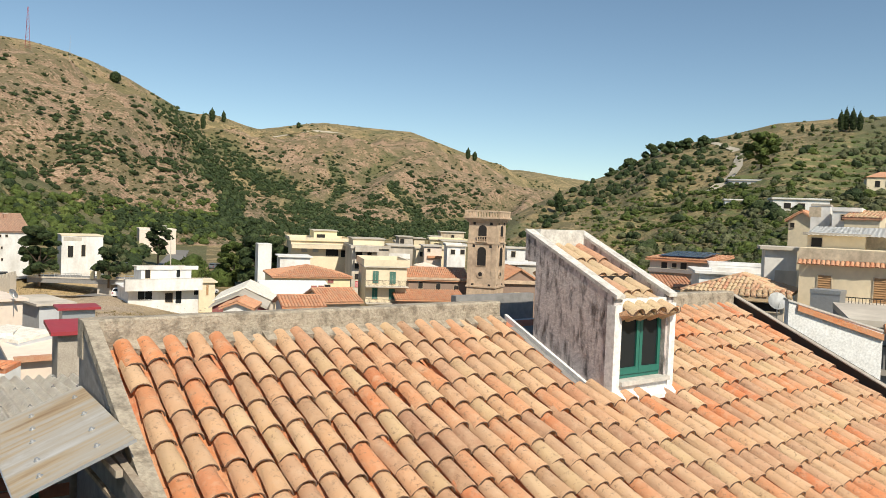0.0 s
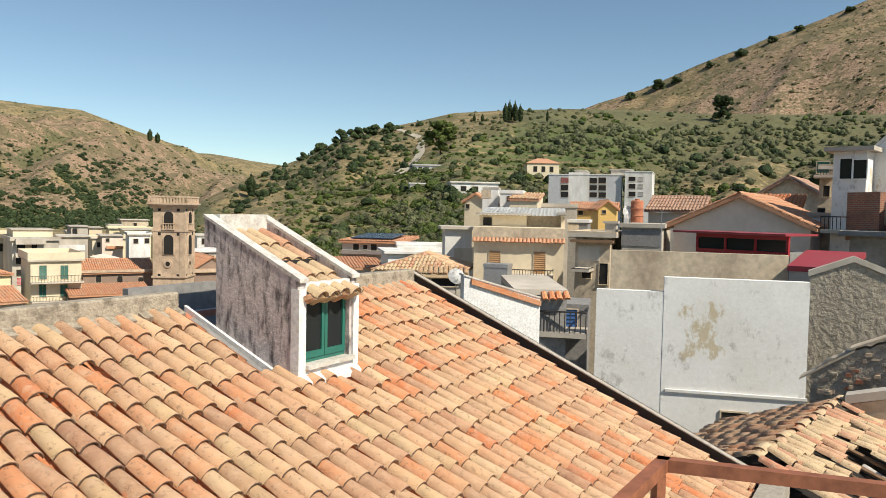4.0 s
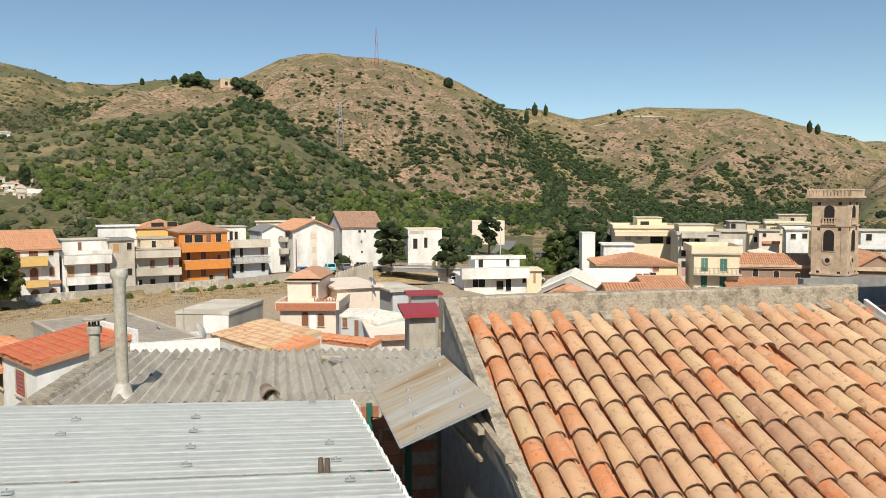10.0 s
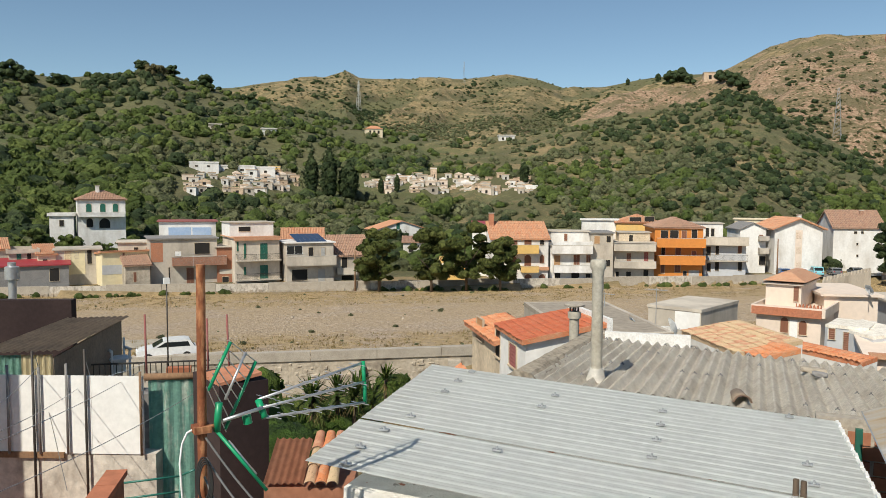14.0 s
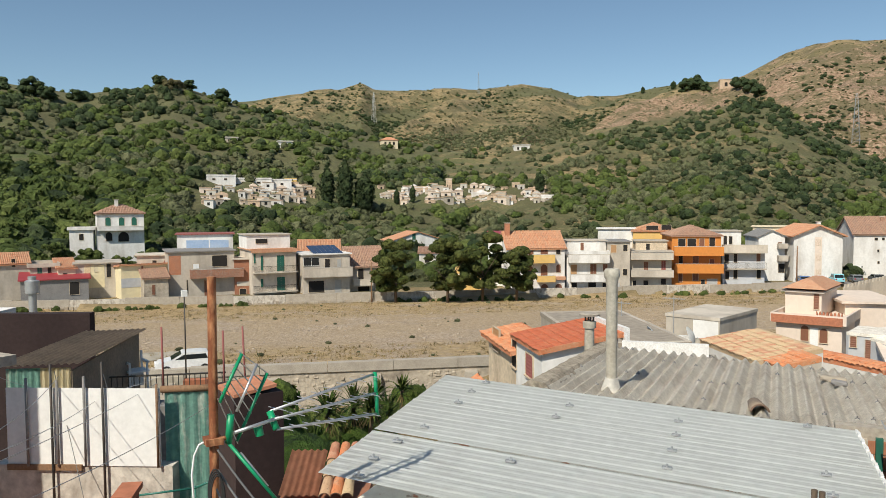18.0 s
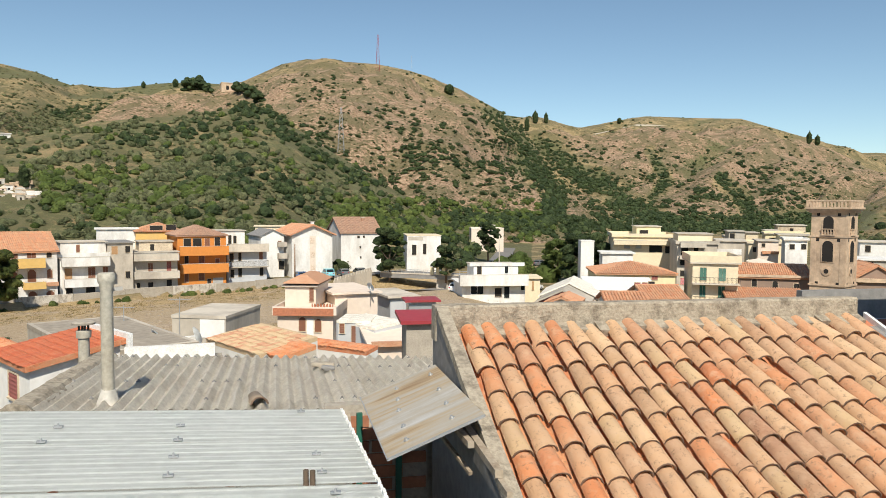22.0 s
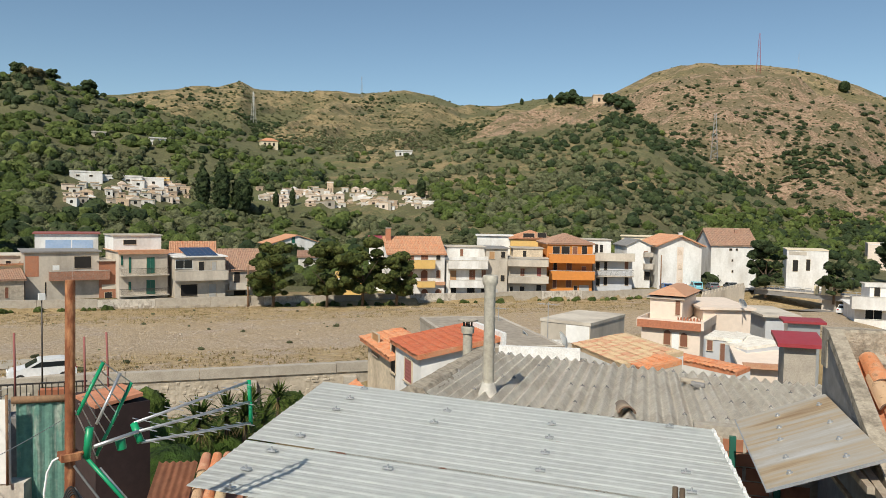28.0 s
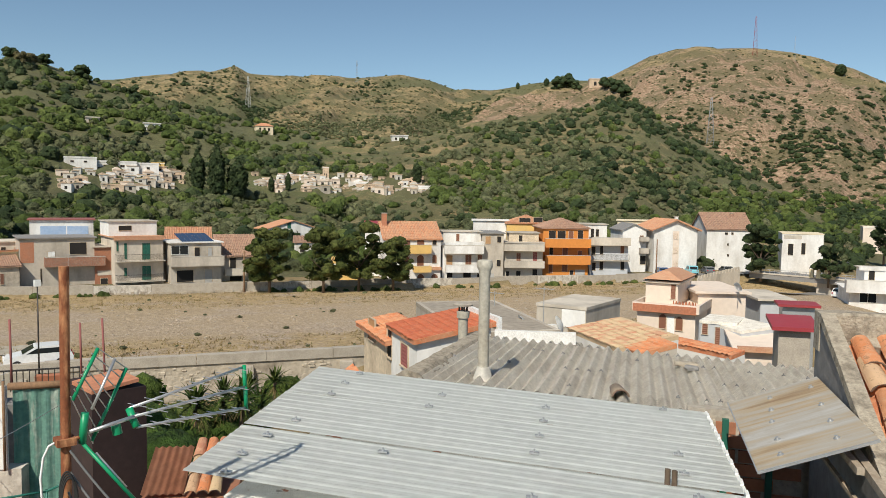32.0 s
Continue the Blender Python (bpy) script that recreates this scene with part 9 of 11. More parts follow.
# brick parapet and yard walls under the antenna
pw = thing("brick_parapet", pose(*(-8.773, 2.206, 12.765), 0, 0, 95), "short clay-topped parapet over a wall coloured dark for shade", "wall", kind="structure")
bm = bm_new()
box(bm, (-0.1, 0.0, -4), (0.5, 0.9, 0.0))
# the shade on this wall is put into its near-black colour
part("wall", bm, "maroon_and_shade", pw)
bm = bm_new()
prism(bm, [(-0.1, 0.0), (0.42, 0.06), (0.42, 0.10), (-0.1, 0.04)], 0.0, 0.6, "y")
part("clay_top", bm, "brick", pw)
lr = thing("small_red_roof", pose(*(-7.901, 2.329, 11.765), 0, 0, 60), "small red corrugated roof with clay edge tiles", "roof")
part("sheet", corrugated(0, 0.42, 0, 0.8, lambda u, v: 0.1 + 0.30 * v, 0.076, 0.010), "brick", lr)
for k in range(3):
    for r_ in range(3):
        ob = new("edge_tile", TILES_NEW[0] if k % 2 else TILES_PALE[0])
        ob.parent = lr
        ob.matrix_basis = Matrix.Translation((0.50 + k * 0.12, r_ * 0.30 - 0.05, 0.10 + 0.30 * (r_ * 0.30))) @ pose(0, 0, 0, 15, 0, 0) @ Matrix.Diagonal((0.75, 0.8, 0.7, 1))
bm = bm_new()
box(bm, (0, 0.02, -3), (0.95, 0.7, 0.05))
part("wall", bm, "brick", lr)
cop = thing("terracotta_coping", pose(*(-6.93, 0.73, 12.571), 0, 0, 68), "terracotta coping of a low terrace wall", "coping")
for k in range(5):
    bm = bm_new()
    box(bm, (-0.085, -1.72 + k * 0.36, -0.02), (0.085, -1.37 + k * 0.36, 0.03))
    soften(bm, 0.01, 2)
    part("tile", bm, "terracotta_trim", cop)
bm = bm_new()
box(bm, (-0.06, -1.70, -3), (0.06, 0.04, -0.022))
part("wall", bm, "rust_paint", cop)
bm = bm_new()
box(bm, (-0.04, -1.7, -0.30), (0.04, 0.0, -0.26))
for k in range(9):
    lathe(bm, [(0.02, -0.26), (0.045, -0.19), (0.025, -0.12), (0.035, -0.03)], 8, (0.0, -0.1 - k * 0.19, 0))
part("balusters", bm, "concrete_dark", cop)
# terracotta floor of the yard below the fence
bm = bm_new()
box(bm, (-0.2, -3.2, -1.32), (2.3, 0.018, -1.26))
solo("yard_floor", bm, "terracotta_trim", pose(-12.07, -0.15, 11.42, 0, 0, 57), "terracotta paved yard floor under the fence wall", "floor", kind="structure")
# green gate rail, conduit, coil of wire and vine
gate = thing("green_gate", pose(-8.02, 0.90, 12.11, 0, 0, 80), "thin green painted iron gate rails", "gate")
for a, c in (((0, 0, 0), (0.58, 0, 0)), ((0, 0, -0.16), (0.58, 0, -0.16)), ((0, 0, -0.9), (0, 0, 0.02)), ((0.58, 0, -0.9), (0.58, 0, 0.02)), ((0.58, 0, 0), (0.72, -0.12, 0.09))):
    bm = bm_new()
    tube(bm, a, c, 0.011, n=8)
    part("rail", bm, "green_frame", gate)
cable("white_conduit", [(-4.19, 0.74, 13.70), (-4.20, 0.715, 13.685), (-4.205, 0.69, 13.63), (-4.20, 0.675, 13.53), (-4.195, 0.68, 13.4), (-4.19, 0.69, 13.2)], 0.006, "plastic_white", "white plastic conduit bending down beside the mast", "cable")
coil = thing("wire_coil", pose(-4.15, 0.785, 13.45, 0, 0, 76), "black cable coil hanging on the rusty mast", "cable")
for k in range(4):
    cable("loop", [(0.035 * math.cos(a) + 0.004 * k, -0.03 - 0.004 * k, 0.115 * math.sin(a) - 0.01 * k) for a in np.linspace(0, 6.28, 22)], 0.005, "rubber", parent=coil)
for k, (a, c) in enumerate((((-4.15, 0.80, 13.66), (-3.9, 1.25, 13.05)), ((-4.15, 0.80, 13.55), (-3.85, 1.15, 13.05)), ((-4.15, 0.79, 13.45), (-4.0, 0.95, 13.1)))):
    cable("mast_cable", sag(a, c, 0.05), 0.006, "cable", "dark cable running down from the mast clamp", "cable")
vine = thing("vine", pose(-3.86, 0.78, 13.36), "bright green vine leaves climbing at the mast foot", "plant")
vr = random.Random(17)
for k in range(46):
    bm = bm_new()
    px_, py_, pz_ = vr.uniform(-0.05, 0.10), vr.uniform(-0.22, 0.20), vr.uniform(-0.12, 0.055) 
    pz_ -= 0.6 * abs(py_)
    tilt_ = Matrix.Translation((px_, py_, pz_)) @ Euler((vr.uniform(-0.9, 0.9), vr.uniform(-0.3, 1.2), vr.uniform(0, 6.28))).to_matrix().to_4x4()
    sz = vr.uniform(0.022, 0.042)
    rim = [bm.verts.new(tilt_ @ Vector((sz * q * math.cos(a), sz * q * math.sin(a), 0.25 * sz * (1 - q)))) for a, q in zip(np.linspace(0, 6.0, 11), (1.0, 0.62, 0.95, 0.6, 1.0, 0.3, 1.0, 0.6, 0.95, 0.62, 1.0))]
    mid = bm.verts.new(tilt_ @ Vector((0, 0, 0.012)))
    for a, c in zip(rim, rim[1:]):
        bm.faces.new((mid, a, c))
    part("leaf", bm, "vine_leaf", vine)
cable("stem", [(0.0, 0.0, -0.5), (0.02, 0.03, -0.2), (0.0, -0.05, -0.06), (0.03, 0.06, 0.02)], 0.005, "bark", parent=vine)
# washing lines
for a, c, dr in (((-7.066, -0.508, 13.046), (-12.052, 0.500, 12.579), 0.1), ((-7.065, -0.512, 12.931), (-12.002, 1.098, 12.271), 0.08), ((-7.065, -0.515, 12.839), (-11.904, 1.807, 12.363), 0.05), ((-7.072, -0.138, 12.548), (-10.785, 2.301, 12.208), 0.05), ((-12.073, -0.220, 12.652), (-11.897, 1.849, 12.463), 0.25)):
    cable("washing_line", sag(a, c, dr), 0.004, "galv", "thin sagging washing line", "washing line")
for a, c in (((-12.055, 0.450, 12.666), (-11.035, 0.707, 11.054)), ((-12.006, 1.068, 12.611), (-11.973, 1.347, 11.306))):
    cable("hanging_cable", sag(a, c, -0.02), 0.005, "cable", "loose cable hanging down the fence", "cable")
# short wooden post at the edge of the metal roof
stub = thing("wooden_stub_post", pose(*(-2.976, 4.209, 12.903), 0, 0, 30), "two short dark wooden stub posts wired together", "post")
for x in (0.0, 0.045):
    bm = bm_new()
    tube(bm, (x, 0, -0.6), (x, 0, 0.245 if x else 0.25), 0.021, 0.019, n=10)
    part("stake", bm, "bark", stub)
cable("stub_wire", sag((-2.982, 4.205, 13.030), (-3.282, 4.238, 12.857), 0.02, 6), 0.004, "cable", "thin wire tied to the stub post", "wire")

# ---- second flue behind the corrugated roof ----
fl2 = Vector((-8.766, 7.426, 12.802))
f2 = thing("capped_flue", pose(fl2.x, fl2.y, fl2.z - 0.1, 0, 0, 30), "short cement flue with slab cowl", "chimney")
bm = bm_new()
lathe(bm, [(0.075, -0.3), (0.072, 0.42), (0.095, 0.425), (0.10, 0.52), (0.07, 0.53)], 18)
part("pipe", bm, "pipe", f2)
bm = bm_new()
for a in range(4):
    x, y = 0.06 * math.cos(a * 1.57 + 0.6), 0.06 * math.sin(a * 1.57 + 0.6)
    box(bm, (x - 0.012, y - 0.012, 0.53), (x + 0.012, y + 0.012, 0.61))
part("cowl_legs", bm, "iron", f2)
bm = bm_new()
lathe(bm, [(0.15, 0.61), (0.155, 0.635), (0.12, 0.65)], 18)
part("cowl_slab", bm, "concrete", f2)


# ---- satellite dishes, masts, poles ----
def dish(at, rz, tilt, r, label):
    d_ = thing("satellite_dish", pose(*at, 0, 0, rz), label, "satellite dish", "satellite dishes")
    bm = bm_new()
    rings = []
    for i in range(5):
        q = r * i / 4
        rings.append([bm.verts.new((q * math.cos(a), 0.35 * q * q / r, q * math.sin(a))) for a in np.linspace(0, 2 * math.pi, 17)[:-1]] if i else [bm.verts.new((0, 0, 0))])
    for k in range(16):
        bm.faces.new((rings[0][0], rings[1][k], rings[1][(k + 1) % 16]))
        for a, c in zip(rings[1:], rings[2:]):
            bm.faces.new((a[k], c[k], c[(k + 1) % 16], a[(k + 1) % 16]))
    bmesh.ops.solidify(bm, geom=bm.faces[:], thickness=0.012)
    bm.transform(Matrix.Rotation(radians(tilt), 4, "X") @ Matrix.Translation((0, -0.1, 0)))
    part("reflector", bm, "plastic_white", d_)
    bm = bm_new()
    tube(bm, (0, 0.05, -0.9), (0, 0.05, 0.0), 0.025, n=8)
    part("pole", bm, "galv", d_)
    bm = bm_new()
    tube(bm, (0, -0.1, -r * 0.9), (0, -0.65 * r, -0.1), 0.012, n=6)
    part("feed_arm", bm, "galv", d_)
    return d_


dish((-23.786, 24.124, 9.421), 150, -25, 0.42, "white satellite dish on a flat roof")
dish((-23.929, 26.721, 9.121), 120, -25, 0.42, "white satellite dish beside a low wall")
dish((14.688, 33.035, 11.956), -10, -25, 0.40, "pale satellite dish above the tiled roof edge")
dish((27.503, 37.101, 15.105), 10, -20, 0.50, "white satellite dish on a roof terrace")
dish((23.674, 17.111, 13.401), 0, -20, 0.30, "grey satellite dish at a roof edge")
dish((-34.123, 60.921, 7.648), 160, -25, 0.45, "white satellite dish on a cream house")


def yagi(at, h, label):
    y_ = thing("roof_aerial", pose(*at, 0, 0, 20), label, "antenna", "roof aerials")
    bm = bm_new()
    tube(bm, (0, 0, -0.5), (0, 0, h), 0.02, n=6)
    part("mast", bm, "galv", y_)
    bm = bm_new()
    tube(bm, (-0.5, 0, h - 0.1), (0.5, 0, h - 0.1), 0.014, n=6)
    boom = part("boom", bm, "galv", y_)
    for k in range(7):
        bm = bm_new()
        tube(bm, (-0.45 + k * 0.15, -0.22, h - 0.1), (-0.45 + k * 0.15, 0.22, h - 0.1), 0.008, n=5)
        part("element", bm, "galv", boom)


for at, h in (((-24.506, 26.198, 9.037), 1.8), ((-27.601, 25.954, 9.530), 0.8), ((41.447, 68.627, 16.029), 3.0), ((-25.689, 147.784, 10.250), 3.0), ((-114.938, 26.992, 4.840), 1.6), ((-117.899, 92.685, 6.167), 2.5), ((23.914, 29.773, 13.655), 1.6)):
    yagi(at, h, "thin rooftop television aerial on a mast")
for at, hh in (((-116.194, 53.708, -1.377), 7.2), ((-100.970, 110.837, -1.061), 7.5), ((-90.148, 129.644, 0.013), 7.2), ((-53.524, 150.611, 1.116), 8.0)):
    bm = bm_new()
    tube(bm, (0, 0, -1), (0, 0, hh), 0.16, 0.10, n=8)
    solo("utility_pole", bm, "wood" if hh < 7.3 else "concrete_far", pose(*at), "weathered utility pole beside the river wall", "utility pole", "utility poles")
lamp = thing("street_lamp", pose(*(-47.143, 9.348, 5.291)), "thin iron street lamp with white lantern", "street lamp")
bm = bm_new()
tube(bm, (0, 0, -1), (0, 0, 4.4), 0.05, 0.035, n=8)
part("pole", bm, "iron", lamp)
bm = bm_new()
box(bm, (-0.16, -0.16, 4.4), (0.16, 0.16, 4.75))
soften(bm, 0.05, 2)
part("lantern", bm, "plastic_white", lamp)
flue_s = thing("steel_flue", pose(*(-38.082, 1.066, 9.852)), "bright steel chimney flue with cap", "chimney")
bm = bm_new()
lathe(bm, [(0.17, -3), (0.17, 1.4), (0.30, 1.42), (0.30, 1.95), (0.17, 2.0), (0.17, 2.15)], 14)
part("pipe", bm, "galv", flue_s)


def lattice(at, h, w, name, label, mt="galv"):
    """A four-legged lattice mast."""
    l_ = thing(name, pose(*at, 0, 0, 25), label, "mast")
    for sx in (-1, 1):
        for sy in (-1, 1):
            bm = bm_new()
            tube(bm, (sx * w, sy * w, -2), (sx * w * 0.18, sy * w * 0.18, h), w * 0.045, n=5)
            part("leg", bm, mt, l_)
    bm = bm_new()
    n = 12
    for k in range(n):
        f0, f1 = k / n, (k + 1) / n
        a, c = w * (1 - 0.82 * f0), w * (1 - 0.82 * f1)
        for s in (-1, 1):
            tube(bm, (-a, s * a, h * f0), (c, s * c, h * f1), w * 0.03, n=4)
            tube(bm, (s * a, a, h * f0), (s * c, -c, h * f1), w * 0.03, n=4)
    part("bracing", bm, mt, l_)
    return l_


def meet(az, el, lo=120.0, hi=2500.0):
    """Where the line at that bearing and elevation from the terrace first meets the land."""
    rs = np.geomspace(lo, hi, 1500)
    a = radians(az)
    zs = land(-math.sin(a) * rs, math.cos(a) * rs)[0]
    hit = np.nonzero(zs >= EYE - 0.1 + rs * math.tan(radians(el)))[0]
    r = rs[hit[0]] if len(hit) else hi
    p = spot(az, r)
    p.z = ground_z(p.x, p.y)
    return p, r


p, r = meet(28.7, 9.9)
lattice(p, 38, 2.2, "radio_mast", "tall red and white radio mast on the summit", "red_metal")
p, r = meet(26.2, 9.5)
lattice(p, 20, 0.8, "radio_mast", "thin radio mast on the summit ridge")
p, r = meet(31.4, 4.0)
lattice(p, 26, 2.0, "power_pylon", "grey lattice power pylon on the scrub hillside")
p, r = meet(64.8, 6.2)
lattice(p, 36, 2.4, "power_pylon", "pale lattice power pylon on the back ridge", "white_sheet")
p, r = meet(57.0, 8.3)
lattice(p, 32, 1.6, "power_pylon", "pale lattice power pylon on the far crest")
# small buildings on the slopes
for az, el, w, h, wall, lab in ((54.4, 4.1, 8, 3.2, "white", "small white house among olive trees"), (71.8, 4.4, 6, 3, "white", "tiny white house on the green hill"), (64.3, 4.5, 9, 4, "cream", "pale open-fronted house on the green hill"), (75.5, 4.7, 5, 2.5, "concrete_far", "small grey hut among trees"), (39.9, 8.0, 20, 9, "stone", "old stone building on the crest"), (79.2, 9.3, 14, 9, "rubble", "ruined stone walls on the hilltop"),
                                (-23.3, 1.35, 14, 3.6, "white", "white terraced house on the slope"), (-28.9, 2.85, 11, 4.6, "cream", "pink-roofed villa on the wooded slope"), (-20.4, 3.0, 10, 2.2, "grey_blue", "low grey-roofed shed beside the hill path"), (-20.2, 1.5, 5, 2.6, "white", "small white store with a long wall"), (-24.8, 0.2, 5, 2.6, "yellow", "small ochre hut among trees")):
    p, r = meet(az, el)
    house((p.x, p.y, p.z - 0.5), az + 6, w, w * 0.7, h, wall, "flat" if wall != "cream" else "hip", 0.3 if wall != "cream" else 1.8, "concrete_far" if wall != "cream" else "roof_far",
          [("w", w * 0.2, h * 0.35, w * 0.32, h * 0.75, "dark"), ("w", w * 0.45, h * 0.35, w * 0.57, h * 0.75, "dark"), ("w", w * 0.7, h * 0.35, w * 0.82, h * 0.75, "dark")] if wall != "rubble" else [], lab, group="hillside houses", name="hill_house")
# villa above the left bank
H0 = Vector((-171.3, 14.9, 8.6))
house((H0.x + 1.0, H0.y + 2.5, H0.z - 1), 86, 9.0, 8, 6.4, "white", "hip", 1.9, "roof_brown", [("a", 1.6, 3.9, 2.6, 5.6, "green_shutter"), ("a", 4.2, 3.9, 5.2, 5.6, "green_shutter"), ("a", 6.6, 3.9, 7.6, 5.6, "green_shutter"), ("a", 1.6, 0.8, 2.8, 2.6, "dark"), ("a", 4.0, 0.6, 6.0, 2.6, "dark"), ("b", 0.2, 2.9, 8.8, 3.7, "white"), ("k", 3.6, 7.6, 4.3, 9.2, "white")], "white villa with green arched shutters and hipped clay roof", name="villa")
house((H0.x + 0.5, H0.y - 2.6, H0.z - 1.5), 80, 4.4, 5, 3.6, "white", "flat", 0.4, "white", [("w", 1.8, 1.6, 2.6, 2.8, "dark")], "white low wing beside the villa", name="villa_wing")

# ---- cemetery on the slope ----
crng = random.Random(31)
CHAPELS = []
for a0, a1, e0, e1, n in ((52.5, 64.6, 0.15, 1.45, 120), (69.6, 77.5, 0.2, 1.55, 75)):
    for k in range(n):
        az, el = crng.uniform(a0, a1), crng.uniform(e0, e1)
        p, r = meet(az, el, 200)
        CHAPELS.append((p.x, p.y))
        w, d, h = crng.uniform(1.5, 3.6), crng.uniform(1.6, 3.0), crng.uniform(0.9, 2.0)
        tb = thing("burial_chapel", pose(p.x, p.y, p.z - 0.3, 0, 0, az + crng.uniform(-15, 15)), crng.choice(("small pale stone burial chapel on the slope", "white plastered burial chapel with a dark door", "grey stone burial chapel with a flat roof")), "chapel", "cemetery chapels")
        bm = bm_new()
        if k % 3 == 0:
            prism(bm, [(0, -2), (w, -2), (w, h), (w / 2, h + 0.6), (0, h)], 0, d, "y")
        else:
            box(bm, (0, 0, -2), (w, d, h))
        part("wall", bm, ("concrete_far", "stone", "pinkish", "white", "mortar")[k % 5], tb)
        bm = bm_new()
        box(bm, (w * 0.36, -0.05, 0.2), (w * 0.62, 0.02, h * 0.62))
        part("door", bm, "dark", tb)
        bm = bm_new()
        box(bm, (-0.15, -0.15, h + (0.0 if k % 3 else -0.35)), (w + 0.15, 0.05, h + (0.22 if k % 3 else -0.2)))
        part("cornice", bm, "stone", tb)
for az, el, w, h, wall in ((76.9, 2.0, 9, 1.8, "white"), (75.0, 1.75, 12, 2.0, "white"), (72.9, 1.65, 9, 2.2, "white"), (71.4, 1.65, 4, 2.4, "yellow"), (59.5, 1.2, 2.2, 4.6, "stone"), (62.0, 1.1, 5, 2.2, "stone"), (57.6, 0.7, 8, 1.8, "white"), (52.4, 0.5, 7, 1.6, "white")):
    p, r = meet(az, el, 220)
    CHAPELS.append((p.x, p.y))
    house((p.x, p.y, p.z - 0.5), az, w, 5, h, wall, "flat", 0.3, "white", [("w", w * 0.2, 0.6, w * 0.3, h * 0.6, "dark"), ("w", w * 0.6, 0.6, w * 0.7, h * 0.6, "dark")], {"white": "long white cemetery wall building", "yellow": "ochre cemetery entrance block", "stone": "tall stone cemetery monument"}[wall], "building", name="cemetery_building", over=0.1)


# pale track climbing the terraced hill
def hill_track(rows, w, label):
    bm = bm_new()
    last = None
    for k, (az, el) in enumerate(rows):
        p, r = meet(az, el, 165)
        s = radians(az)
        side = Vector((math.cos(s), math.sin(s), 0)) * w
        pts = []
        for q in (-1, 1):
            c = p + side * q
            pts.append(bm.verts.new((c.x, c.y, ground_z(c.x, c.y) + 0.5)))
        if last:
            bm.faces.new((last[0], last[1], pts[1], pts[0]))
        last = pts
    solo("hill_track", bm, "dirt_road", None, label, "road", kind="structure")


hill_track([(-19.3, 2.6), (-19.9, 3.1), (-20.6, 3.7), (-20.9, 4.2), (-20.9, 4.7), (-21.1, 5.1), (-20.7, 5.45), (-20.0, 5.7), (-19.2, 5.95)], 2.2, "pale dusty track winding up the terraced hill")


hill_track([(12.7, 5.35), (11.6, 5.6), (10.6, 5.8), (9.6, 5.95), (8.6, 5.95), (7.6, 5.9)], 2.0, "pale cut track across the top of the far ridge")
# road running on from the bridge along the valley
bm = bm_new()
last = None
for az, r, w in ((27.0, 158, 3.0), (24.5, 160, 3.2), (22.0, 168, 3.2), (20.5, 190, 3.0), (19.6, 220, 3.0), (19.2, 260, 3.0), (18.9, 300, 3.0)):
    p = spot(az, r)
    vv = []
    for q in (-1, 1):
        c = p + Vector((math.cos(radians(az)), math.sin(radians(az)), 0)) * w * q
        vv.append(bm.verts.new((c.x, c.y, max(ground_z(c.x, c.y), ground_z(p.x, p.y)) + 0.15)))
    if last:
        bm.faces.new((last[0], last[1], vv[1], vv[0]))
    last = vv
solo("valley_road", bm, "asphalt", None, "grey road running up the valley from the bridge", "road", kind="structure")


# ---- plants ----
def ico(sub):
    bm = bm_new()
    bmesh.ops.create_icosphere(bm, subdivisions=sub, radius=1)
    v = np.array([x.co[:] for x in bm.verts])
    f = np.array([[q.index for q in p.verts] for p in bm.faces])
    bm.free()
    return v, f


def bush_template(seed, sub, leaves, flat=0.85, leaf=1.0):
    """A lumpy crown with loose leaf clumps round it."""
    rng = np.random.RandomState(seed)
    v, f = ico(sub)
    bumps = rng.normal(size=(6, 3))
    bumps /= np.linalg.norm(bumps, axis=1, keepdims=True)
    k = 0.60 + 0.40 * (np.clip((v @ bumps.T), 0, 1).max(1)) ** 2 + rng.uniform(-0.10, 0.10, len(v))
    v = v * k[:, None]
    v[:, 2] = np.where(v[:, 2] < 0, v[:, 2] * 0.6, v[:, 2]) * flat + 0.35
    vs, fs = [v], [f]
    n = len(v)
    for _ in range(leaves):
        d = rng.normal(size=3)
        d /= np.linalg.norm(d)
        d[2] = abs(d[2]) * 0.9 - 0.15
        c = d * rng.uniform(0.70, 1.08)
        c[2] = c[2] * flat + 0.35
        a = rng.normal(size=3)
        a = np.cross(a, d + rng.normal(size=3) * 0.5)
        a /= np.linalg.norm(a) + 1e-6
        b2 = np.cross(a, rng.normal(size=3))
        b2 /= np.linalg.norm(b2) + 1e-6
        s = rng.uniform(0.12, 0.30) * leaf
        vs.append(np.array([c + a * s, c - a * s * 0.6 + b2 * s, c - a * s * 0.5 - b2 * s]))
        fs.append(np.array([[n, n + 1, n + 2]]))
        n += 3
    return np.concatenate(vs), np.concatenate(fs)


LEAFY = ("olive", "green", "darkgreen", "pine", "thorn")


def tri_mesh(name, verts, faces, material, smooth=True):
    me = bpy.data.meshes.new(name)
    me.vertices.add(len(verts))
    me.vertices.foreach_set("co", verts.astype(np.float32).ravel())
    me.loops.add(len(faces) * 3)
    me.loops.foreach_set("vertex_index", faces.astype(np.int32).ravel())
    me.polygons.add(len(faces))
    me.polygons.foreach_set("loop_start", np.arange(0, len(faces) * 3, 3, dtype=np.int32))
    me.polygons.foreach_set("use_smooth", np.full(len(faces), smooth and material not in LEAFY))
    me.materials.append(M[material])
    me.update(calc_edges=True)
    return me


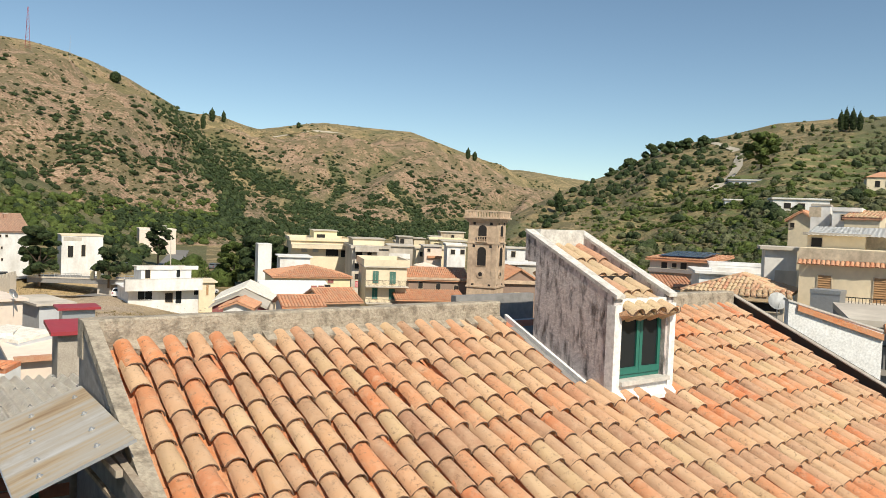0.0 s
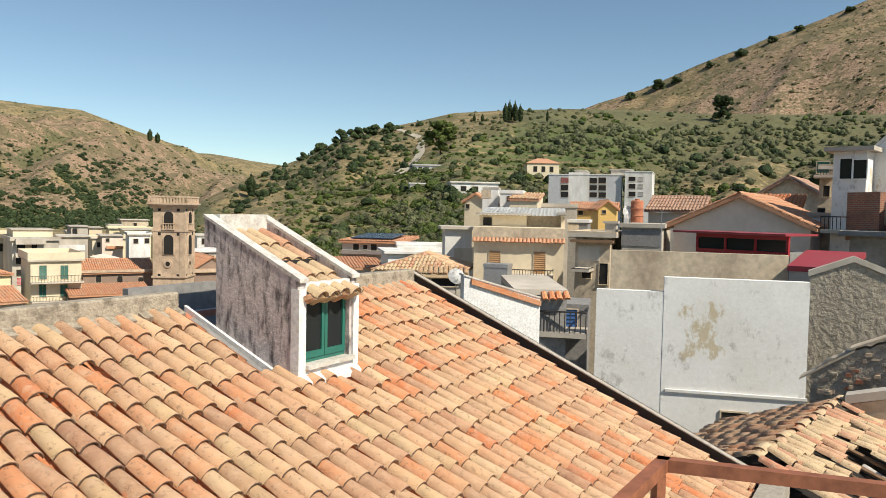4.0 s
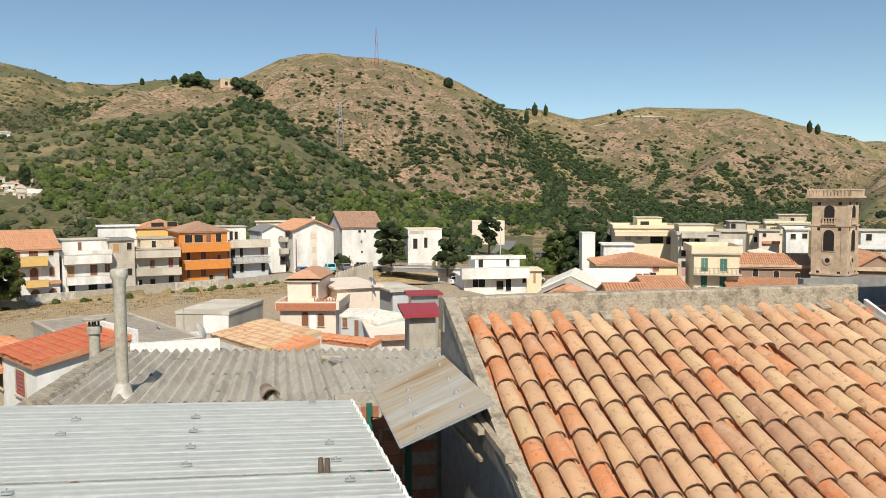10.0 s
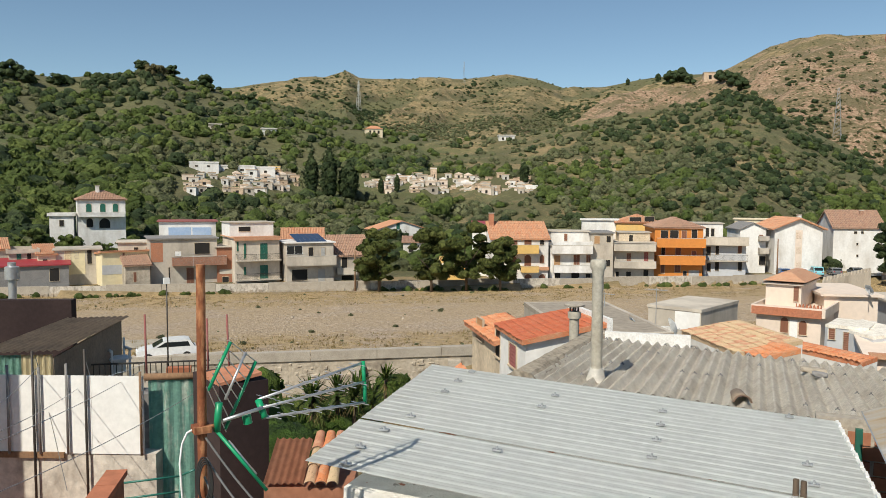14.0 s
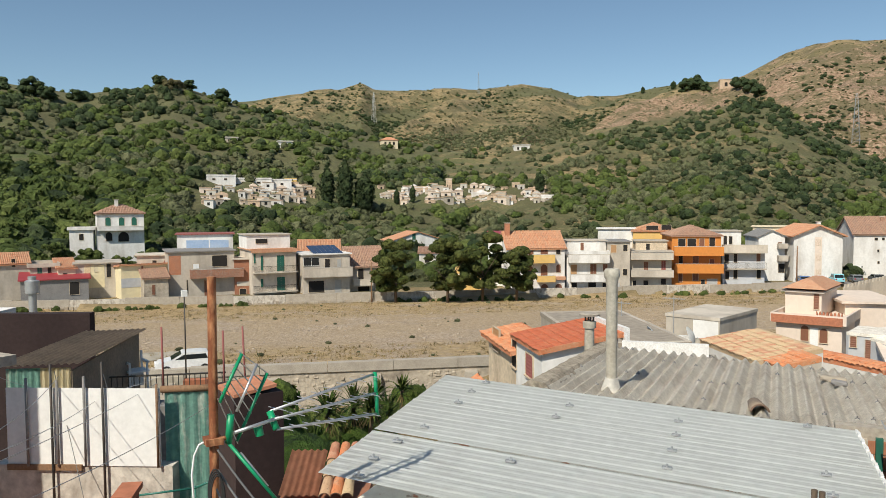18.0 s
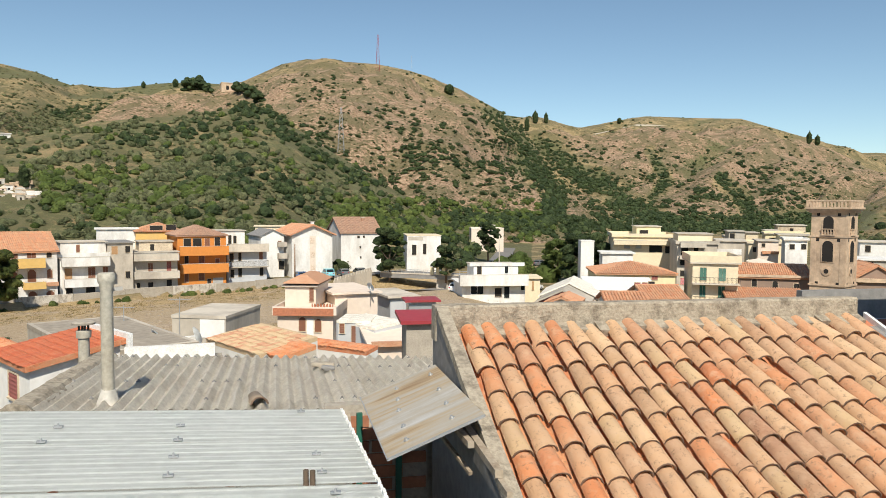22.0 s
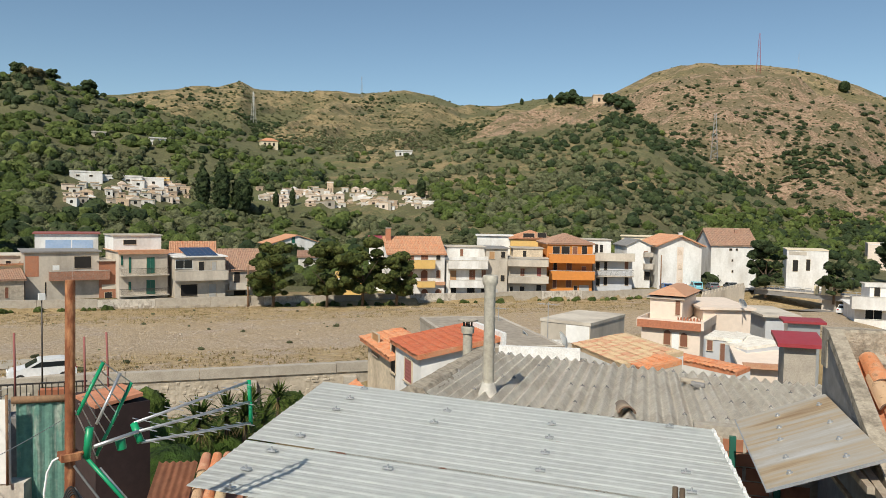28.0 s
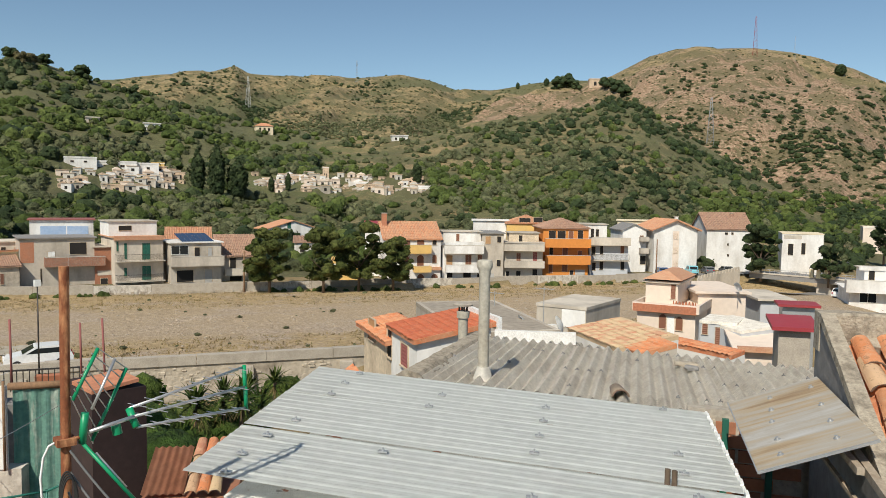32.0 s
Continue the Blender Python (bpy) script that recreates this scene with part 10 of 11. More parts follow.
FINE = [bush_template(i, 2, 56, 0.9, 0.7) for i in range(6)]
TUFT = [bush_template(40 + i, 1, 26, 0.8, 0.9) for i in range(6)]
DOT = [bush_template(60 + i, 1, 8, 0.7) for i in range(4)]
TREE = [bush_template(20 + i, 2, 130, 0.95, 0.85) for i in range(4)]


def spread(name, places, sizes, templates, material, seed, tall=1.0):
    """Many bushes as one mesh; places are x, y arrays."""
    rng = np.random.RandomState(seed)
    x, y = places
    z = land(x, y)[0]
    vs, fs, n = [], [], 0
    which = rng.randint(0, len(templates), len(x))
    ang = rng.uniform(0, 6.28, len(x))
    for i in range(len(x)):
        v, f = templates[which[i]]
        c, s = math.cos(ang[i]), math.sin(ang[i])
        w = sizes[i]
        q = np.empty_like(v)
        q[:, 0] = (v[:, 0] * c - v[:, 1] * s) * w + x[i]
        q[:, 1] = (v[:, 0] * s + v[:, 1] * c) * w + y[i]
        q[:, 2] = v[:, 2] * w * tall + z[i] - 0.15 * w
        vs.append(q)
        fs.append(f + n)
        n += len(v)
    return new(name, tri_mesh(name, np.concatenate(vs), np.concatenate(fs), material))


# the part of the land that the terrace looks on: how many degrees of slope each patch shows
GE = np.degrees(np.arctan2(GZ - EYE, RR))
SEEN = np.maximum.accumulate(GE, axis=1)
SHOWN = np.zeros_like(GE)
SHOWN[:, 1:] = np.diff(SEEN, axis=1)
SHOWN[(AZD > 96) | (AZD < -60)] = 0
GW = wooded(AZD, GE)
GRIVER = (GX - RIVER_P[0]) * RIVER_N[0] + (GY - RIVER_P[1]) * RIVER_N[1]
CLEAR = np.ones_like(GE)
for cx, cy in CHAPELS:
    cr = math.hypot(cx, cy)
    along_, across_ = (GX * cx + GY * cy) / cr - cr, np.abs(GX * cy - GY * cx) / cr
    CLEAR[(across_ < 3.5) & (along_ > -9) & (along_ < 3) & (AZD > 40)] = 0


def clumps(f, seed, lo=-0.15, hi=0.35):
    """Patches of growth, 0 to 1, of about 1 / f metres."""
    n = lattice_noise(GX * f, GY * f, seed) + 0.6 * lattice_noise(GX * f * 2.7, GY * f * 2.7, seed + 1)
    return smooth01((n - lo) / (hi - lo))


def grow(name, label, n, weight, s0, s1, templates, material, seed, tall=1.0):
    """n plants as one mesh, thickest where weight is high on the slopes in view."""
    rng = np.random.RandomState(seed)
    p = (SHOWN * weight * CLEAR).ravel()
    at = rng.choice(p.size, n, p=p / p.sum())
    az = AZ.ravel()[at] + radians(0.26) * rng.uniform(-0.5, 0.5, n)
    r = RR.ravel()[at] * (1 + 0.006 * rng.uniform(-1, 0, n))
    sizes = s0 + (s1 - s0) * rng.uniform(0, 1, n) ** 1.6
    ob = spread(name, (-np.sin(az) * r, np.cos(az) * r), sizes, templates, material, seed, tall)
    return tagged(ob, label, "trees" if "tree" in name or "wood" in name else "shrubs", kind="stuff")


def hill(*ids):
    return np.isin(GH, ids).astype(float)


def band(v, a, c, soft):
    return smooth01((v - a) / soft) * smooth01((c - v) / soft)


grow("river_weeds", "green weeds growing in the dry river bed", 60, band(AZD, 40, 92, 1) * band(GRIVER, 3, 67, 3), 0.15, 0.5, TUFT, "olive", 24)
BANK = ((GRIVER < -24) & (AZD > 26) & (GH < 0)).astype(float)
LEFTH = hill(0)
grow("hillside_wood", "dense green wood covering the left hill", 1300, LEFTH * (0.25 + clumps(0.03, 1)), 1.4, 3.6, FINE, "green", 1)
grow("hillside_olives", "grey-green olive trees on the left hill", 1800, LEFTH * (0.3 + clumps(0.025, 3)), 1.2, 2.6, FINE, "olive", 2)
grow("hillside_dark_trees", "dark evergreen trees on the left hill", 560, LEFTH * (0.1 + clumps(0.02, 5) + 0.8 * band(GE, 5.5, 12, 2)), 1.8, 4.2, FINE, "darkgreen", 3)
grow("hillside_scrub", "low dull scrub between the trees of the left hill", 900, LEFTH, 0.7, 1.5, TUFT, "olive", 33)
grow("hillfoot_trees", "tall leafy green trees at the foot of the wooded hill", 150, (LEFTH + BANK) * band(AZD, 79, 97, 2) * band(GE, -3, 3.2, 1), 2.2, 4.4, TREE, "green", 37, 1.05)
FOOT = hill(2)
OPEN = smooth01((36 - AZD) / 8) * smooth01((4.6 - GE) / 2)
grow("foothill_olives", "grey-green olive trees on the foothill", 1650, FOOT * (1 - 0.85 * OPEN) * (0.25 + clumps(0.03, 7)), 1.0, 2.1, FINE, "olive", 4)
grow("foothill_dark_trees", "dark evergreen oaks on the foothill crest", 520, FOOT * (0.06 + 0.6 * clumps(0.02, 9, 0.2, 0.6) + 1.6 * GW), 1.2, 2.8, FINE, "darkgreen", 34)
grow("foothill_wood", "bright green bushy trees at the foot of the foothill", 330, FOOT * (0.08 + clumps(0.025, 11, 0.1, 0.5) * band(GE, -2, 3.2, 1.2)), 1.2, 2.8, FINE, "green", 5)
grow("foothill_scrub", "low green scrub on the open grass slope", 1100, FOOT * (0.4 + OPEN), 0.35, 0.9, TUFT, "olive", 35)
grow("valley_trees", "mixed green orchard trees in the valley", 620, BANK * (0.2 + clumps(0.03, 13)), 1.4, 3.2, TREE[:2] + FINE, "green", 6, 1.12)
grow("valley_olives", "grey-green olive orchard in the valley", 480, BANK, 1.2, 2.4, FINE, "olive", 7)
grow("valley_dark_trees", "dark evergreen trees in the valley", 170, BANK * clumps(0.04, 15), 1.6, 3.4, FINE, "darkgreen", 36, 1.2)
MOUNT = hill(3)
ROCKY = smooth01((6.5 - GE) / 4)
grow("gully_wood", "dark wood filling the gullies of the bare mountain", 2300, (MOUNT + hill(4) + 0.5 * hill(-1)) * np.where(GW > 0.3, GW ** 2, 0), 1.2, 3.4, TUFT + FINE[:3], "darkgreen", 8)
grow("mountain_shrubs", "scattered round dark shrubs on the bare mountain", 1000, MOUNT * (0.12 + clumps(0.016, 17, 0.0, 0.5)) * (0.35 + ROCKY), 0.9, 3.0, TUFT, "darkgreen", 9)
grow("mountain_scrub", "low olive-coloured scrub on the bare mountain", 1500, MOUNT * (0.3 + clumps(0.03, 19)), 0.5, 1.3, DOT, "olive", 10)
grow("mountain_thorns", "dry brown thorn bushes on the bare mountain", 2600, MOUNT, 0.35, 0.9, DOT, "thorn", 39)
grow("mountain_foot_wood", "green wood along the mountain foot", 420, (MOUNT + hill(2, 4)) * band(AZD, 14, 34, 4) * band(GE, -3, 0.9, 1.0), 1.2, 3.0, FINE, "green", 11)
RIDGE = hill(4)
grow("ridge_shrubs", "scattered dark shrubs on the far ridge", 1200, RIDGE * (0.1 + clumps(0.014, 21, 0.0, 0.5)) * (0.2 + smooth01((4.5 - GE) / 3)), 1.2, 3.6, TUFT, "darkgreen", 12)
grow("ridge_scrub", "low dull scrub on the far ridge", 1700, RIDGE * (0.35 + clumps(0.02, 23)), 0.7, 1.7, DOT, "olive", 13)
grow("ridge_thorns", "dry brown thorn bushes on the far ridge", 1900, RIDGE, 0.5, 1.2, DOT, "thorn", 40)
BACK = hill(1)
grow("back_ridge_scrub", "dull scrub on the back ridge", 1700, BACK * (0.2 + clumps(0.012, 25)) * (0.25 + smooth01((7.0 - GE) / 2.5)), 1.0, 2.8, TUFT, "olive", 15)
grow("back_ridge_trees", "dark trees on the back ridge", 330, BACK * clumps(0.01, 27, 0.1, 0.5) * (0.15 + smooth01((7.2 - GE) / 2.5)), 1.6, 4.4, TUFT, "darkgreen", 16)
grow("back_ridge_thorns", "dry brown thorn bushes on the back ridge", 900, BACK, 0.8, 1.6, DOT, "thorn", 42)
TERH = hill(6)
STEP = np.where(np.mod(GZ + 3 * lattice_noise(GX * 0.02, GY * 0.02, 3), 5.0) < 1.4, 1.0, 0.12)
grow("terrace_hill_olives", "olive groves on the terraced hill", 1800, TERH * (0.3 + clumps(0.03, 29)) * (1 - 0.6 * np.clip(TERR, 0, 1)), 0.9, 2.0, FINE, "olive", 17)
grow("terrace_hill_hedges", "green hedges growing along the field terraces", 2300, TERH * STEP * (0.10 + TERR) * (1 + 3 * band(AZD, -25, -8, 2) * band(GE, -4, 3.5, 1)), 0.5, 1.3, TUFT, "green", 44)
grow("terrace_hill_wood", "green trees on the terraced hill", 420, TERH * (0.1 + clumps(0.025, 31, 0.1, 0.6)), 0.9, 2.4, FINE, "green", 18)
grow("terrace_hill_dark_trees", "dark evergreens along the terraced hill crest", 330, TERH * (0.1 + 2.0 * band(AZD, -22, -6, 3) * smooth01((GE + AZD * 0.42 + 4.2) / 1.5)), 1.4, 3.2, FINE, "darkgreen", 19)
grow("terrace_hill_thorns", "dry brown scrub on the terraced hill", 2000, TERH * (1 - 0.5 * STEP), 0.4, 1.0, DOT, "thorn", 45)
BROWN = hill(7)
grow("brown_hill_wood", "tall green wood along the foot of the brown hill", 420, (BROWN + TERH) * band(AZD, -70, -27, 3) * band(GE, 3.8, 7.0, 1.2), 0.9, 2.2, FINE, "olive", 20, 1.2)
grow("brown_hill_scrub", "sparse scrub on the dry brown hill", 120, BROWN * (GE > 6.5), 0.8, 2.4, TUFT, "olive", 21)
grow("brown_hill_thorns", "dry brown thorn bushes on the brown hill", 1800, BROWN * (GE > 6.0), 0.4, 1.1, DOT, "thorn", 46)
grow("village_trees", "green garden trees between village houses", 14, hill(-1) * band(AZD, -6, 26, 1) * band(RR, 125, 260, 10), 2.0, 4.0, TREE, "green", 22, 1.2)
grow("bank_scrub", "dry weeds and bushes on the far river bank", 150, band(AZD, 30, 96, 1) * (np.abs(GRIVER - 3.0) < 2.0), 0.35, 0.9, FINE, "green", 23)


# dry grass tufts in the river bed
def tufts(n, seed):
    rng = np.random.RandomState(seed)
    vs, fs = [], []
    k = 0
    s = rng.uniform(-75, 95, n)
    d = np.where(rng.uniform(0, 1, n) < 0.6, 26 * rng.uniform(0, 1, n), 56 + 13 * rng.uniform(0, 1, n))
    x = RIVER_P[0] + RIVER_S[0] * s + RIVER_N[0] * d
    y = RIVER_P[1] + RIVER_S[1] * s + RIVER_N[1] * d
    z = land(x, y)[0]
    for i in range(n):
        for _ in range(7):
            a = rng.uniform(0, 6.28)
            h, w = 0.05 + 0.20 * rng.uniform(0, 1) ** 3, rng.uniform(0.04, 0.12)
            lean = rng.uniform(0, 0.35)
            o = rng.normal(size=2) * 0.28
            c, q = math.cos(a), math.sin(a)
            vs += [(x[i] + o[0] - q * w, y[i] + o[1] + c * w, z[i] - 0.05), (x[i] + o[0] + q * w, y[i] + o[1] - c * w, z[i] - 0.05), (x[i] + o[0] + c * lean, y[i] + o[1] + q * lean, z[i] + h)]
            fs.append((k, k + 1, k + 2))
            k += 3
    return np.array(vs), np.array(fs)


v, f = tufts(6500, 50)
tagged(new("dry_grass", tri_mesh("dry_grass", v, f, "drygrass", False)), "tufts of straw-coloured dry grass in the river bed", "grass", kind="stuff")
rng = np.random.RandomState(77)
vs, fs, k = [], [], 0
iv, if_ = ico(1)
for i in range(2200):
    s_, d_ = rng.uniform(-70, 60), rng.uniform(14, 68)
    x = RIVER_P[0] + RIVER_S[0] * s_ + RIVER_N[0] * d_
    y = RIVER_P[1] + RIVER_S[1] * s_ + RIVER_N[1] * d_
    w = 0.04 + 0.13 * rng.uniform(0, 1) ** 3
    z = -1.0 + 3.4 * d_ / 68
    vs.append(iv * [w * 1.3, w, w * 0.6] + [x, y, z + 0.02])
    fs.append(if_ + k)
    k += len(iv)
tagged(new("river_stones", tri_mesh("river_stones", np.concatenate(vs), np.concatenate(fs), "cobble")), "loose grey river stones and cobbles", "stones", kind="stuff")


# ---- single trees ----
def tree(at, r, h, label, crown_mat="pine", name="pine_tree", seed=0, spread_=1.0, group=""):
    """A trunk with limbs and a crown of many leaf clumps."""
    rng = random.Random(seed)
    t = thing(name, pose(*at, 0, 0, rng.uniform(0, 360)), label, "tree", group)
    bm = bm_new()
    tube(bm, (0, 0, -1.0), (0.1, 0.05, h * 0.5), 0.05 * r + 0.06, 0.03 * r + 0.04, n=8)
    for k in range(6):
        a = k * 1.05 + rng.uniform(-0.3, 0.3)
        tube(bm, (0.08, 0.03, h * 0.32), (math.cos(a) * r * 0.7, math.sin(a) * r * 0.7, h * rng.uniform(0.5, 0.75)), 0.025 * r + 0.02, 0.02, n=5)
    part("trunk", bm, "bark", t)
    vs, fs, n = [], [], 0
    for k in range(44):
        a, q = rng.uniform(0, 6.28), math.sqrt(rng.random())
        zz = rng.uniform(0.12, 0.97)
        w = r * rng.uniform(0.14, 0.34)
        edge = math.sqrt(max(0.05, 1 - ((zz - 0.55) / 0.52) ** 2))
        c = np.array([math.cos(a) * q * r * 0.85 * edge * spread_, math.sin(a) * q * r * 0.85 * edge * spread_, h * zz])
        v, f = TREE[k % 4]
        vs.append(v * w + c)
        fs.append(f + n)
        n += len(v)
    cr = new("crown", tri_mesh("crown", np.concatenate(vs), np.concatenate(fs), crown_mat))
    cr.parent = t
    return t


def on_bank(t_px, dz=0.0):
    return (t_px[0], t_px[1], dz)


tree(on_bank((-112.681, 56.413, 0.915)), 4.3, 8.6, "dense rounded dark pine tree behind the river wall", seed=1, group="river pines")
tree(on_bank((-106.820, 62.968, 1.104)), 4.0, 8.8, "broad dark pine tree beside the river wall", seed=2, group="river pines")
tree(on_bank((-105.470, 68.913, 0.895)), 4.2, 10.0, "tall dark pine tree leaning over the river wall", seed=3, group="river pines")
tree(on_bank((-102.278, 73.550, 0.937)), 3.8, 7.6, "low spreading pine tree over the river wall", seed=4, group="river pines")
tree(on_bank((-76.847, 145.839, 2.266)), 4.2, 9.5, "dark round tree beside the white apartment house", "darkgreen", "broadleaf_tree", 5)
tree(on_bank((-63.911, 146.509, 2.442)), 3.0, 6.5, "dark small tree beyond the bridge", "darkgreen", "broadleaf_tree", 6)
tree(on_bank((-74.870, 201.372, 1.980), 1.0), 3.8, 9.0, "dark round-topped tree by the rising road", "darkgreen", "broadleaf_tree", 7)
tree(on_bank((-37.805, 160.442, 1.820), -1.0), 6.0, 9.5, "wide umbrella pine beside a white stair tower", "darkgreen", "umbrella_pine", 8, 1.15)
tree(on_bank((-43.934, 161.984, 1.592), -1.0), 4.2, 8.2, "bright green bushy tree by the village road", "green", "broadleaf_tree", 9)
tree((125.961, 305.176, ground_z(125.961, 305.176)), 7.5, 14, "tall bright green tree beside the hill path", "green", "broadleaf_tree", 10)
tree((317.900, 346.443, ground_z(317.900, 346.443)), 7, 14, "tall dark green tree on the slope", "darkgreen", "broadleaf_tree", 12)


for k, (az_, r_, cr_, ht_) in enumerate(((84.8, 158, 3.2, 7), (82.6, 157, 2.6, 5.5), (80.9, 159, 3.0, 6.5), (79.2, 158, 2.8, 6), (86.8, 160, 3.4, 8))):
    q = spot(az_, r_)
    tree((q.x, q.y, ground_z(q.x, q.y)), cr_, ht_, "leafy green garden tree below the villa", "green", "broadleaf_tree", 30 + k, 1.0, "villa garden trees")


def cypress(at, h, w, label, group=""):
    t = thing("cypress_tree", pose(*at), label, "tree", group)
    bm = bm_new()
    tube(bm, (0, 0, -1), (0, 0, h * 0.3), 0.15, n=6)
    part("trunk", bm, "bark", t)
    rng = random.Random(int(at[0] * 7))
    vs, fs, n = [], [], 0
    for k in range(14):
        f0 = k / 13
        q = w * (0.55 + 0.45 * math.sin(math.pi * min(1, 0.25 + f0 * 0.8))) * (1 - 0.75 * max(0, f0 - 0.55) / 0.45)
        v, f = TREE[k % 4]
        vs.append(v * [q, q, q * 1.1] + [rng.uniform(-0.1, 0.1) * w, rng.uniform(-0.1, 0.1) * w, h * (0.06 + 0.86 * f0)])
        fs.append(f + n)
        n += len(v)
    c = new("crown", tri_mesh("crown", np.concatenate(vs), np.concatenate(fs), "darkgreen"))
    c.parent = t


for az, el, h, w in ((68.3, -0.2, 17, 2.2), (67.0, -0.2, 19, 2.4), (65.6, -0.3, 13, 3.0), (62.0, 0.3, 7, 1.0), (63.2, 0.2, 6, 1.0), (52.5, 1.0, 8, 1.6)):
    p, r = meet(az, el, 180)
    cypress(p, h, w, "dark columnar cypress beside the cemetery", "cemetery cypresses")
for az, h, w in ((-27.2, 11, 1.4), (-27.5, 12.5, 1.5), (-27.9, 12, 1.5), (-28.3, 10, 1.4), (-24.9, 5, 0.9), (-25.5, 5, 1.0), (-30.3, 7, 0.7)):
    p, r = meet(az, 6.7, 300)
    cypress(p, h, w, "dark cypress standing on the hill crest", "crest cypresses")
for az, el, h, w in ((17.0, 6.2, 20, 4), (16.2, 6.2, 18, 3), (17.6, 5.6, 22, 3), (-1.7, 4.4, 17, 3), (-2.2, 4.3, 14, 3), (10.9, 6.1, 9, 3), (43.0, 8.2, 14, 4), (42.2, 8.4, 12, 5), (41.4, 8.5, 14, 6), (45.1, 8.0, 12, 3), (23.4, 8.3, 10, 5), (-8.6, 0.7, 13, 2.2)):
    p, r = meet(az, el, 300)
    cypress(p, h, w, "dark tree standing on the far ridge", "ridge trees")


def crest_tree(az, el, r, h, mat, label, seed):
    """A round-headed tree far off on a hilltop."""
    p, _ = meet(az, el, 300)
    rng = random.Random(seed)
    t = thing("crest_tree", pose(p.x, p.y, p.z), label, "tree", "crest trees")
    bm = bm_new()
    tube(bm, (0, 0, -1.5), (0, 0, h * 0.6), 0.3, 0.15, n=6)
    part("trunk", bm, "bark", t)
    vs, fs, n = [], [], 0
    for k in range(15):
        a, q, zz = rng.uniform(0, 6.28), math.sqrt(rng.random()), rng.uniform(-0.05, 0.72)
        edge = math.sqrt(max(0.08, 1 - ((zz - 0.25) / 0.6) ** 2))
        v, f = FINE[k % 6]
        vs.append(v * r * rng.uniform(0.3, 0.5) + [math.cos(a) * q * r * 0.75 * edge, math.sin(a) * q * r * 0.75 * edge, h * zz])
        fs.append(f + n)
        n += len(v)
    new("crown", tri_mesh("crown", np.concatenate(vs), np.concatenate(fs), mat)).parent = t


for k, (az, el, r, h) in enumerate(((79.9, 8.3, 4.5, 8), (79.2, 8.2, 5, 6), (78.6, 8.2, 5, 6), (77.8, 8.2, 4, 7), (75.7, 7.4, 5.5, 9), (87.9, 7.4, 6, 9), (86.9, 7.2, 5, 7), (85.2, 7.2, 5, 6), (90.2, 7.6, 5, 6), (82.5, 7.2, 4, 6), (72.5, 6.7, 4, 5))):
    crest_tree(az, el, r, h, "thorn" if k in (1, 2) else "darkgreen", "dry brownish tree on the hilltop" if k in (1, 2) else "dark round-headed tree on the hill crest", k)
for k, (az, el, r, h) in enumerate(((42.3, 8.0, 7, 9), (41.9, 8.1, 8, 11), (41.5, 8.1, 8, 11), (41.1, 8.1, 7, 10), (40.8, 8.0, 6, 8), (38.6, 8.0, 8, 9), (38.0, 7.8, 8, 8), (37.4, 7.4, 7, 7))):
    crest_tree(az, el, r, h, "darkgreen", "dark pine of the grove on the mountain shoulder", 80 + k)
for k, (az, el, r, h) in enumerate(((-15.0, 4.9, 6, 7), (-16.2, 5.2, 6, 7), (-17.3, 5.5, 6, 6), (-13.6, 4.1, 5, 6), (-18.6, 5.7, 5, 6), (-12.2, 3.5, 4, 5), (-36.2, 8.3, 6, 7), (-38.2, 9.0, 7, 8), (-39.4, 9.4, 6, 6), (-41.6, 10.3, 5, 6), (-43.6, 11.0, 6, 6), (-45.6, 11.8, 5, 5), (-47.2, 12.4, 5, 5), (-50.2, 13.4, 5, 4))):
    crest_tree(az, el, r, h, "darkgreen", "dark rounded evergreen on the terraced crest", 40 + k)


def araucaria(at, h):
    t = thing("araucaria_tree", pose(*at), "tall dark layered araucaria rising over the roofs", "tree")
    bm = bm_new()
    tube(bm, (0, 0, -6), (0, 0, h), 0.22, 0.04, n=8)
    part("trunk", bm, "bark", t)
    rng = random.Random(9)
    vs, fs, n = [], [], 0
    for k in range(17):
        z = h * (0.10 + 0.87 * k / 16)
        reach = 2.7 * (1 - k / 17) + 0.25
        for j in range(7):
            a = j * 0.9 + k * 0.37
            for s in range(4):
                q = reach * (0.25 + 0.25 * s)
                v, f = FINE[(k + j + s) % 5]
                w = 0.34 * (1.1 - 0.12 * s)
                vs.append(v * [w, w, w * 0.55] + [math.cos(a) * q, math.sin(a) * q, z + 0.10 * q + rng.uniform(-0.05, 0.05)])
                fs.append(f + n)
                n += len(v)
    c = new("crown", tri_mesh("crown", np.concatenate(vs), np.concatenate(fs), "darkgreen"))
    c.parent = t


araucaria((50.889, 35.785, 19.782), 6.8)


